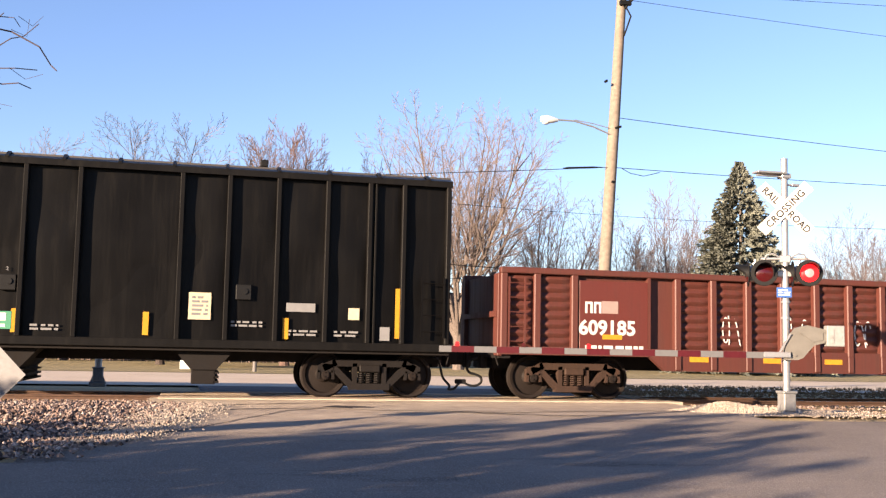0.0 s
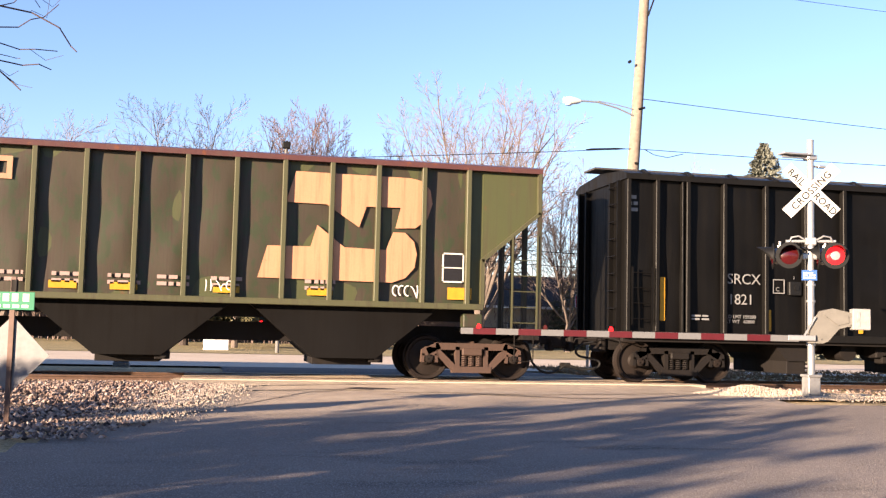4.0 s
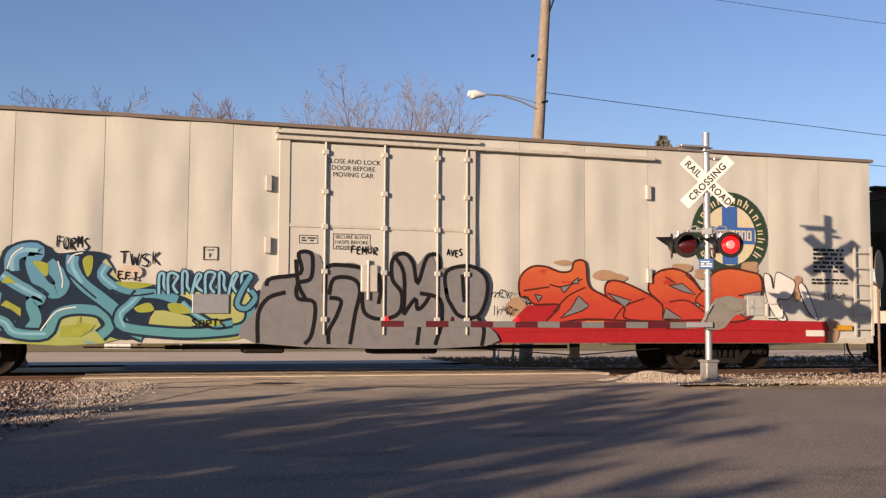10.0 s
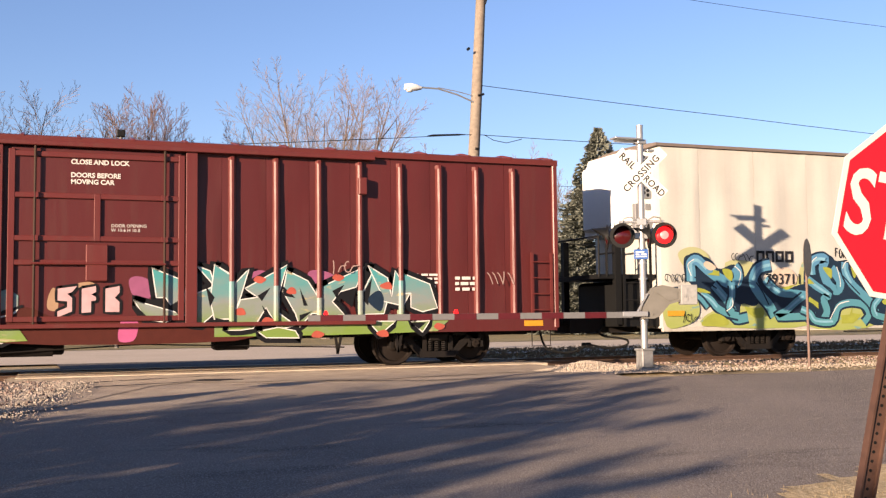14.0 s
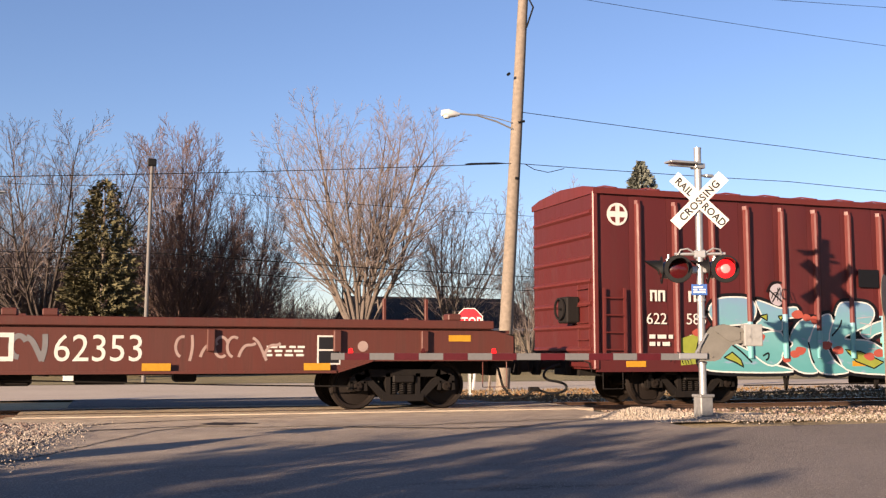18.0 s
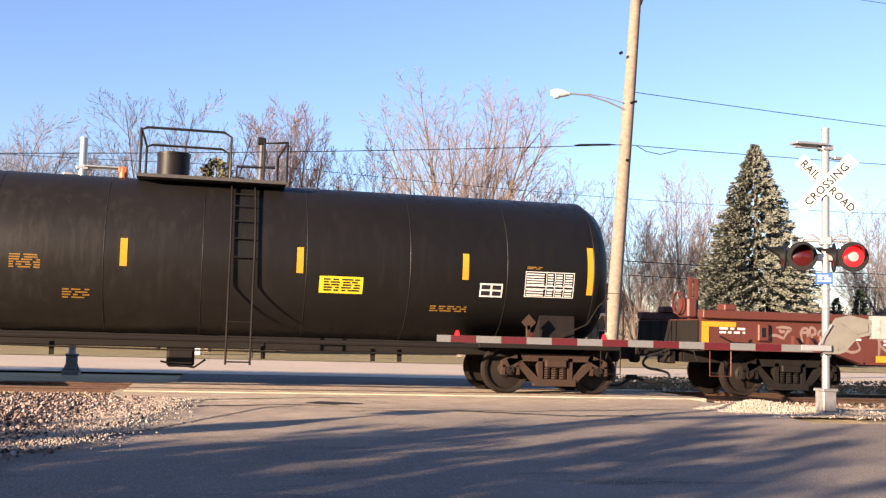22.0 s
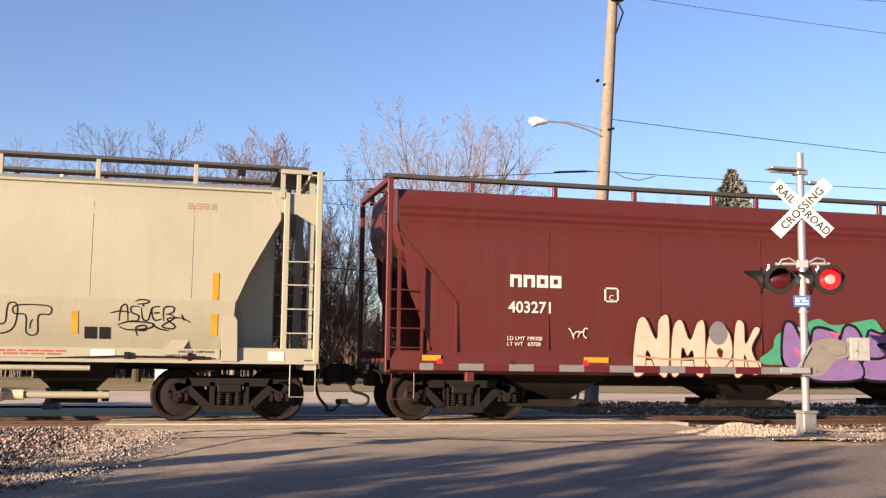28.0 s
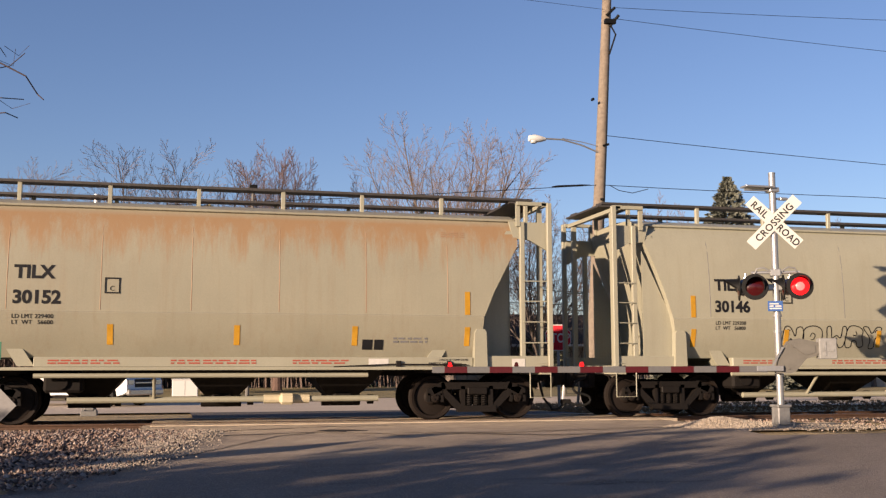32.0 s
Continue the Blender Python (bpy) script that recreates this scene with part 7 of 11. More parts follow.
        ("coral", 0, 1, (50, 23, 51, 27, 54, 25, 53, 20, 51, 19)),
        ("coral", 0, 1, (52, 27, 53, 31, 56, 29, 55, 23, 53, 22)),
        ("coral", 0, 1, (78, 21, 80, 25, 82, 23, 82, 17, 80, 16)),
        ("coral", 0, 1, (82, 25, 84, 29, 86, 27, 86, 21, 83, 20)),
        ("coral", 0, 1, (15, 46, 17, 50, 19, 48, 18, 42, 16, 42)),
        ("coral", 0, 1, (94, 31, 96, 35, 98, 33, 98, 27, 95, 26)),
        ("faint_white", 0, 1, (43, 87, 44, 97, 47, 99, 48, 88, 47, 76, 44, 78)),
        ("black", 0.04, 1, (42, 90, 44, 100, 48, 100, 49, 88)),
        ("black", 0.035, 1, (43, 92, 48, 79)),
        ("black", 0.035, 1, (47, 95, 44, 79)),
        ("faint_white", 0.02, 0, (76, 63, 82, 65, 81, 45, 77, 45)),
        ("faint_white", 0.02, 0, (77, 58, 81, 56)),
        ("faint_white", 0.02, 0, (80, 35, 83, 35, 83, 29, 80, 29)),
    ))
    mural(w, X(-68.04), X(-59.60), 0.58, 2.15, -1.533, "mint and silver graffiti piece with white edges", (
        ("umber", 0, 1, (-6, 37, 0, 44, 6, 32, 19, 31, 45, 23, 45, 1, -5, 3)),
        ("umber", 0, 0, (0, 26, 9, 26, 19, 20, 45, 18, 45, 12, 19, 10, -1, 12)),
        ("pink", 0, 1, (19, 20, 20, 31, 23, 26, 23, 15, 22, 3, 19, 3)),
        ("mauve", 0, 1, (21, 76, 23, 81, 26, 74, 26, 60, 25, 53, 22, 57)),
        ("tan", 0, 1, (4, 55, 5, 67, 6, 60, 6, 41, 4, 42)),
        ("tan", 0, 1, (10, 72, 13, 74, 14, 67, 10, 67)),
        ("mauve", 0, 1, (46, 77, 50, 89, 53, 84, 52, 69, 48, 67)),
        ("mauve", 0, 1, (62, 85, 64, 90, 68, 85, 68, 75, 64, 69)),
        ("fade", 0, 0, (40, 19, 73, 20, 82, 23, 98, 23, 95, 9, 83, 7, 68, 6, 40, 6)),
        ("black", 0.21, 0, (26, 91, 32, 78, 33, 43, 31, 40, 29, 55, 27, 55, 26, 91)),
        ("black", 0.21, 0, (22, 52, 32, 36, 33, 32, 29, 25, 25, 28, 22, 52)),
        ("black", 0.21, 0, (34, 92, 36, 84, 36, 52, 33, 31, 33, 43, 34, 92)),
        ("black", 0.21, 0, (36, 94, 39, 88, 41, 55, 40, 35, 37, 21, 34, 23, 36, 43, 35, 58, 40, 69, 36, 94)),
        ("black", 0.21, 0, (40, 96, 44, 83, 44, 30, 42, 28, 41, 55, 40, 96)),
        ("black", 0.21, 0, (40, 96, 44, 82, 44, 50, 45, 74, 48, 91, 46, 55, 44, 28, 40, 28, 39, 52, 40, 96)),
        ("black", 0.21, 0, (43, 14, 46, 52, 50, 55, 47, 66, 57, 96, 55, 59, 54, 39, 59, 19, 55, 14, 52, 42, 49, 16, 46, 14, 43, 14)),
        ("black", 0.21, 0, (57, 89, 62, 76, 65, 51, 65, 34, 63, 34, 60, 17, 59, 34, 56, 62, 57, 89)),
        ("black", 0.21, 0, (64, 65, 76, 94, 74, 68, 70, 62, 68, 49, 71, 32, 66, 30, 65, 47, 64, 65)),
        ("black", 0.21, 0, (75, 54, 78, 86, 81, 64, 82, 51, 81, 33, 75, 32, 75, 54)),
        ("black", 0.21, 0, (77, 96, 82, 80, 83, 55, 84, 90, 86, 72, 85, 58, 88, 62, 86, 43, 81, 49, 80, 63, 77, 96)),
        ("black", 0.21, 0, (85, 88, 93, 72, 95, 40, 91, 35, 88, 41, 88, 60, 86, 59, 85, 88)),
        ("black", 0.21, 0, (50, 12, 55, 17, 59, 12, 60, 3, 52, 4, 50, 12)),
        ("black", 0.21, 0, (77, 23, 84, 23, 81, 10, 80, 5, 77, 23)),
        ("black", 0.21, 0, (88, 22, 93, 23, 91, 8, 88, 22)),
        ("fade", 0, 0, (26, 91, 32, 78, 33, 43, 31, 40, 29, 55, 27, 55)),
        ("white", 0.022, 0, (26, 91, 32, 78, 33, 43, 31, 40, 29, 55, 27, 55, 26, 91)),
        ("fade", 0, 0, (22, 52, 32, 36, 33, 32, 29, 25, 25, 28)),
        ("white", 0.022, 0, (22, 52, 32, 36, 33, 32, 29, 25, 25, 28, 22, 52)),
        ("fade", 0, 0, (34, 92, 36, 84, 36, 52, 33, 31, 33, 43)),
        ("white", 0.022, 0, (34, 92, 36, 84, 36, 52, 33, 31, 33, 43, 34, 92)),
        ("fade", 0, 0, (36, 94, 39, 88, 41, 55, 40, 35, 37, 21, 34, 23, 36, 43, 35, 58, 40, 69)),
        ("white", 0.022, 0, (36, 94, 39, 88, 41, 55, 40, 35, 37, 21, 34, 23, 36, 43, 35, 58, 40, 69, 36, 94)),
        ("fade", 0, 0, (40, 96, 44, 83, 44, 30, 42, 28, 41, 55)),
        ("white", 0.022, 0, (40, 96, 44, 83, 44, 30, 42, 28, 41, 55, 40, 96)),
        ("fade", 0, 0, (40, 96, 44, 82, 44, 50, 45, 74, 48, 91, 46, 55, 44, 28, 40, 28, 39, 52)),
        ("white", 0.022, 0, (40, 96, 44, 82, 44, 50, 45, 74, 48, 91, 46, 55, 44, 28, 40, 28, 39, 52, 40, 96)),
        ("fade", 0, 0, (43, 14, 46, 52, 50, 55, 47, 66, 57, 96, 55, 59, 54, 39, 59, 19, 55, 14, 52, 42, 49, 16, 46, 14)),
        ("white", 0.022, 0, (43, 14, 46, 52, 50, 55, 47, 66, 57, 96, 55, 59, 54, 39, 59, 19, 55, 14, 52, 42, 49, 16, 46, 14, 43, 14)),
        ("fade", 0, 0, (57, 89, 62, 76, 65, 51, 65, 34, 63, 34, 60, 17, 59, 34, 56, 62)),
        ("white", 0.022, 0, (57, 89, 62, 76, 65, 51, 65, 34, 63, 34, 60, 17, 59, 34, 56, 62, 57, 89)),
        ("fade", 0, 0, (64, 65, 76, 94, 74, 68, 70, 62, 68, 49, 71, 32, 66, 30, 65, 47)),
        ("white", 0.022, 0, (64, 65, 76, 94, 74, 68, 70, 62, 68, 49, 71, 32, 66, 30, 65, 47, 64, 65)),
        ("fade", 0, 0, (75, 54, 78, 86, 81, 64, 82, 51, 81, 33, 75, 32)),
        ("white", 0.022, 0, (75, 54, 78, 86, 81, 64, 82, 51, 81, 33, 75, 32, 75, 54)),
        ("fade", 0, 0, (77, 96, 82, 80, 83, 55, 84, 90, 86, 72, 85, 58, 88, 62, 86, 43, 81, 49, 80, 63)),
        ("white", 0.022, 0, (77, 96, 82, 80, 83, 55, 84, 90, 86, 72, 85, 58, 88, 62, 86, 43, 81, 49, 80, 63, 77, 96)),
        ("fade", 0, 0, (85, 88, 93, 72, 95, 40, 91, 35, 88, 41, 88, 60, 86, 59)),
        ("white", 0.022, 0, (85, 88, 93, 72, 95, 40, 91, 35, 88, 41, 88, 60, 86, 59, 85, 88)),
        ("fade", 0, 0, (50, 12, 55, 17, 59, 12, 60, 3, 52, 4)),
        ("white", 0.022, 0, (50, 12, 55, 17, 59, 12, 60, 3, 52, 4, 50, 12)),
        ("fade", 0, 0, (77, 23, 84, 23, 81, 10, 80, 5)),
        ("white", 0.022, 0, (77, 23, 84, 23, 81, 10, 80, 5, 77, 23)),
        ("fade", 0, 0, (88, 22, 93, 23, 91, 8)),
        ("white", 0.022, 0, (88, 22, 93, 23, 91, 8, 88, 22)),
        ("black", 0, 0, (50, 57, 53, 67, 51, 50)),
        ("black", 0, 0, (60, 67, 62, 44, 61, 44)),
        ("black", 0, 0, (68, 63, 71, 71, 69, 54)),
        ("black", 0, 0, (70, 54, 74, 67, 73, 41)),
        ("black", 0, 0, (75, 54, 78, 80, 77, 44)),
        ("black", 0, 0, (56, 69, 59, 54, 56, 57)),
        ("black", 0, 0, (40, 30, 44, 25, 41, 20)),
        ("black", 0, 0, (51, 45, 54, 25, 52, 30)),
        ("black", 0, 0, (88, 21, 92, 21, 90, 12)),
        ("black", 0, 0, (60, 32, 63, 37, 60, 24)),
        ("black", 0, 0, (30, 45, 33, 55, 32, 33)),
        ("black", 0, 0, (38, 69, 40, 55, 39, 43)),
        ("black", 0, 0, (23, 43, 26, 26, 24, 31)),
        ("navy", 0, 1, (78, 59, 80, 63, 81, 51, 80, 36, 77, 49)),
        ("coral", 0, 1, (49, 77, 50, 82, 52, 78, 51, 73, 50, 73)),
        ("coral", 0, 1, (57, 64, 58, 68, 59, 65, 59, 59, 57, 60)),
        ("coral", 0, 1, (68, 80, 69, 85, 71, 81, 70, 76, 69, 76)),
        ("coral", 0, 1, (80, 70, 82, 75, 83, 71, 83, 65, 81, 66)),
        ("coral", 0, 1, (44, 37, 46, 42, 47, 38, 47, 33, 45, 33)),
        ("coral", 0, 1, (51, 25, 52, 30, 54, 26, 53, 21, 51, 21)),
        ("coral", 0, 1, (63, 8, 64, 12, 66, 8, 65, 3, 63, 4)),
        ("coral", 0, 1, (79, 8, 81, 12, 82, 8, 82, 3, 80, 3)),
        ("coral", 0, 1, (94, 15, 95, 20, 97, 16, 96, 11, 95, 11)),
        ("black", 0.1, 0, (6, 66, 10, 69, 9, 62, 8, 60, 9, 55, 9, 39, 6, 32, 6, 39, 8, 44, 8, 51, 6, 52, 6, 66)),
        ("pale_pink", 0, 0, (6, 66, 10, 69, 9, 62, 8, 60, 9, 55, 9, 39, 6, 32, 6, 39, 8, 44, 8, 51, 6, 52)),
        ("black", 0.1, 0, (11, 66, 14, 69, 14, 62, 13, 59, 14, 56, 14, 52, 13, 51, 13, 38, 11, 37, 11, 66)),
        ("pale_pink", 0, 0, (11, 66, 14, 69, 14, 62, 13, 59, 14, 56, 14, 52, 13, 51, 13, 38, 11, 37)),
        ("black", 0.1, 0, (16, 66, 19, 69, 19, 61, 18, 55, 19, 50, 19, 38, 16, 38, 16, 66)),
        ("pale_pink", 0, 0, (16, 66, 19, 69, 19, 61, 18, 55, 19, 50, 19, 38, 16, 38)),
        ("fade", 0, 0, (-7, 60, -4, 66, -2, 58, -2, 44, -6, 40)),
        ("fade", 0, 0, (-8, 26, -2, 21, 0, 5, -8, 3)),
        ("white", 0.03, 1, (-7, 31, -3, 37, -2, 44)),
        ("black", 0.05, 1, (-7, 35, -3, 42, -1, 46)),
    ))
    for i, x in enumerate(ribs):
        if -74.0 < x < -69.0 or -64.5 < x < -60.0:
            h = (1.75 + 0.2 * math.sin(i * 2.1)) if x < -69 else (1.6 + 0.18 * math.sin(i * 1.7))
            cover = Shape().prism([(X(x) - 0.079, -1.468), (X(x) - 0.058, -1.553), (X(x) - 0.022, -1.582), (X(x) + 0.022, -1.582), (X(x) + 0.058, -1.553), (X(x) + 0.079, -1.468)], "z", 0.975, h)
            part("rib_graffiti", cover, SP["aqua_fade" if x < -69 else "fade"], w, "rib under spray paint")
    for a, b, z, s in ((-72.4, -71.9, 2.2, 3), (-62.3, -61.8, 1.9, 4), (-58.9, -58.3, 1.7, 5), (-74.9, -74.5, 0.85, 6)):
        tag_mark(w, X(a), X(b), z, z + 0.3, -1.60, SP["black"] if s in (3, 6) else SP["faint"], s + 70, 0.022)
    u = Shape().box(X(-76.4), X(-57.4), -0.4, 0.4, 0.6, 0.9).box(X(-69.6), X(-67.4), -1.1, -0.5, 0.38, 0.66, 0.04).cyl((X(-68.8), -1.1, 0.5), (X(-67.6), -1.1, 0.5), 0.15, n=12).box(X(-64.6), X(-63.9), -1.15, -0.6, 0.4, 0.68, 0.05)
    for a in (-72.0, -69.6, -69.2, -62.2, -60.9):
        u.bar([(X(a), 0.72), (X(a) + 0.05, 0.3)], 0.05, -1.4, -1.36).bar([(X(a) + 0.14, 0.72), (X(a) + 0.05, 0.3)], 0.05, -1.4, -1.36)
    u.tube([(X(-73), -1.35, 0.4), (X(-69), -1.35, 0.42), (X(-66), -1.2, 0.55), (X(-62), -1.35, 0.42)], 0.014, 5)
    part("underframe", u, MAT["under"], w)
    return w


def flat_wagon():
    w, c = wagon("flat_wagon", -96.0, -78.3, "rust-brown low-sided flat wagon with large faded white marks", trucks=(-93.78, -80.5), truck_mat="truck_dark")
    P = PAINT["flat"]
    X = lambda u: u - c
    for k in (-1, 1):
        s = lambda a, b: (min(k * a, k * b), max(k * a, k * b))
        side = [(X(-95.95), 0.96), (X(-93.1), 0.96), (X(-92.4), 0.74), (X(-81.9), 0.74), (X(-81.2), 0.96), (X(-78.35), 0.96), (X(-78.35), 1.40), (X(-78.9), 1.56), (X(-95.95), 1.56)]
        part("side_beam", Shape().prism(side, "y", *s(1.38, 1.45)), P, w)
        part("top_flange", Shape().box(X(-95.95), X(-78.8), *s(1.30, 1.56), 1.54, 1.70, 0.015), P, w)
        part("bottom_flange", Shape().bar([(X(-95.9), 0.95), (X(-93.1), 0.95), (X(-92.4), 0.73), (X(-81.9), 0.73), (X(-81.2), 0.95), (X(-78.4), 0.95)], 0.05, *s(1.30, 1.52)), P, w)
        for x in (-84.2, -81.9, -80.2):
            part("stake_pocket", Shape().box(X(x) - 0.07, X(x) + 0.07, *s(1.44, 1.54), 1.10, 1.50, 0.015), P, w)
        part("stake_pocket", Shape().box(X(-94.75), X(-94.52), *s(1.44, 1.53), 1.12, 1.46, 0.02), P, w)
        part("stake_pocket", Shape().box(X(-93.40), X(-93.08), *s(1.44, 1.54), 1.10, 1.27, 0.02), P, w)
        for x in (-93.99, -93.66):
            part("side_gusset", Shape().prism([(X(x), 0.97), (X(x) + 0.20, 0.97), (X(x) + 0.03, 1.22), (X(x), 1.24)], "y", *s(1.44, 1.56)), P, w)
        for x in (-95.35, -87.55, -86.9, -79.6):
            part("tie_down", Shape().box(X(x) - 0.13, X(x) + 0.13, *s(1.20, 1.52), 1.70, 1.83, 0.02), P, w)
    part("deck", Shape().box(X(-95.95), X(-78.4), -1.35, 1.35, 1.40, 1.52), PAINT["flat"], w)
    part("underframe", Shape().box(X(-95.8), X(-78.5), -0.45, 0.45, 0.66, 1.3).box(X(-96.0), X(-95.7), -1.4, 1.4, 0.9, 1.5).box(X(-78.6), X(-78.3), -1.4, 1.4, 0.9, 1.45), MAT["under"], w)
    det = Shape()
    for a, b, z in ((-90.2, -89.6, 0.55), (-88.0, -87.2, 0.5), (-86.5, -85.6, 0.52), (-84.8, -84.4, 0.55)):
        det.box(X(a), X(b), -1.1, -0.5, z, 0.8, 0.04)
    det.tube([(X(-91.5), -1.2, 0.55), (X(-88), -1.2, 0.62), (X(-84), -1.2, 0.5), (X(-81.6), -1.2, 0.45)], 0.015, 5)
    det.tube([(X(-88.1), -1.2, 0.62), (X(-88.1), -1.2, 0.42), (X(-87.8), -1.2, 0.42), (X(-87.8), -1.2, 0.62)], 0.018, 6)
    part("brake_rigging", det, MAT["under"], w)
    e = Shape().box(X(-95.85), X(-95.78), -0.75, -0.68, 1.5, 2.38).box(X(-95.72), X(-95.65), -0.75, -0.68, 1.5, 2.34).box(X(-95.95), X(-95.75), -0.9, -0.4, 1.56, 1.95, 0.03)
    e.lathe([(-0.02, 0.2), (0.02, 0.2), (0.02, 0.235), (-0.02, 0.235), (-0.02, 0.2)], "x", 18, (X(-96.05), -0.65, 1.85))
    part("hand_brake", e, P, w, "rust-brown hand brake stand")
    for x in (-80.25, -79.3):
        part("end_stake", Shape().box(X(x) - 0.035, X(x) + 0.035, 1.18, 1.26, 1.5, 2.25, 0.01), P, w)
    block_marks(w, 8, X(-90.32), X(-87.43), 0.93, 1.41, -1.453, MAT["white_paint"], 0.17, seed=9)
    lettering("62353", 0.66, X(-86.85), -1.453, 0.93, MAT["white_paint"], w, wide=0.92)
    hand_tag(w, X(-94.48), X(-94.00), 1.12, 1.41, -1.452, SP["ghost"], 0.060, ((0, 0, 4, 32, 30, 44, 57, 29, 72, 22), (32, 96, 69, 100, 100, 89, 83, 66, 67, 24), (46, 84, 56, 68, 73, 73)))
    hand_tag(w, X(-93.80), X(-92.45), 0.95, 1.41, -1.452, SP["ghost"], 0.055, ((5, 37, 2, 75, 6, 97, 13, 91, 12, 46), (0, 78, 14, 81), (18, 43, 17, 99, 25, 96, 25, 74, 19, 67, 24, 41), (41, 98, 31, 82, 34, 53, 43, 59), (41, 89, 52, 100, 56, 75, 49, 56, 36, 48), (56, 42, 69, 17, 87, 0, 100, 15, 95, 47), (57, 77, 67, 66, 61, 40)))
    hand_tag(w, X(-92.20), X(-90.36), 0.89, 1.47, -1.452, SP["ghost"], 0.060, ((10, 0, 11, 44, 8, 84), (0, 84, 16, 100, 30, 97, 33, 80, 20, 62, 11, 54), (12, 38, 22, 12, 33, 1), (30, 65, 41, 75, 57, 91), (34, 86, 44, 39), (53, 45, 55, 81, 63, 93, 70, 75, 69, 43), (72, 90, 78, 70, 83, 41), (83, 88, 76, 67, 72, 40), (88, 67, 91, 87, 99, 90, 100, 78)))
    for a, b, s in ((-87.5, -86.8, 4), (-84.8, -83.0, 5)):
        tag_mark(w, X(a), X(b), 0.92, 1.42, -1.452, SP["faint"] if s != 4 else SP["silver"], s + 90, 0.05 if s != 4 else 0.09)
    for a, b in ((-92.14, -91.67), (-88.41, -87.96), (-85.38, -84.89), (-82.53, -82.04)):
        patch(w, "reflector_strip", X(a), X(b), 0.76, 0.89, -1.535, MAT["amber"], "yellow reflective strip")
    patch(w, "reflector_strip", X(-95.93), X(-95.78), 0.98, 1.48, -1.456, MAT["amber"], "yellow corner strip")
    patch(w, "reflector_strip", X(-95.78), X(-95.2), 1.38, 1.48, -1.456, MAT["amber"])
    patch(w, "reflector_strip", X(-79.7), X(-79.25), 1.30, 1.42, -1.456, MAT["amber"])
    patch(w, "notice_plate", X(-82.27), X(-81.83), 0.86, 1.40, -1.453, MAT["white_paint"], "white-framed black stencil panel")
    patch(w, "notice_plate", X(-82.24), X(-81.86), 1.145, 1.37, -1.457, MAT["black_paint"])
    patch(w, "notice_plate", X(-82.24), X(-81.86), 0.89, 1.115, -1.457, MAT["black_paint"])
    for a, b, z, n in ((-83.2, -82.5, 1.0, 3), (-91.9, -91.62, 1.08, 2), (-92.62, -92.35, 1.17, 1), (-95.55, -95.0, 1.24, 2)):
        stencil(w, X(a), X(b), z, z + 0.075 * n, n, -1.453, MAT["white_paint"], int(-a * 3))
    part("notice_disc", disc(X(-81.4), 1.2, 0.1, -1.455, -1.44, 20), SP["faint"], w)
    part("tie_slot", Shape().box(X(-94.69), X(-94.59), -1.535, -1.52, 1.2, 1.38, 0.004).tube([(X(-95.55), -1.47, 1.2), (X(-95.3), -1.48, 1.08), (X(-94.95), -1.48, 1.07), (X(-94.9), -1.47, 1.15)], 0.016, 6), MAT["black_metal"], w)
    stirrup(w, X(-95.75), X(-95.3), 0.42, 0.95, -1.45, P)
    stirrup(w, X(-79.0), X(-78.5), 0.42, 0.95, -1.45, P)
    return w


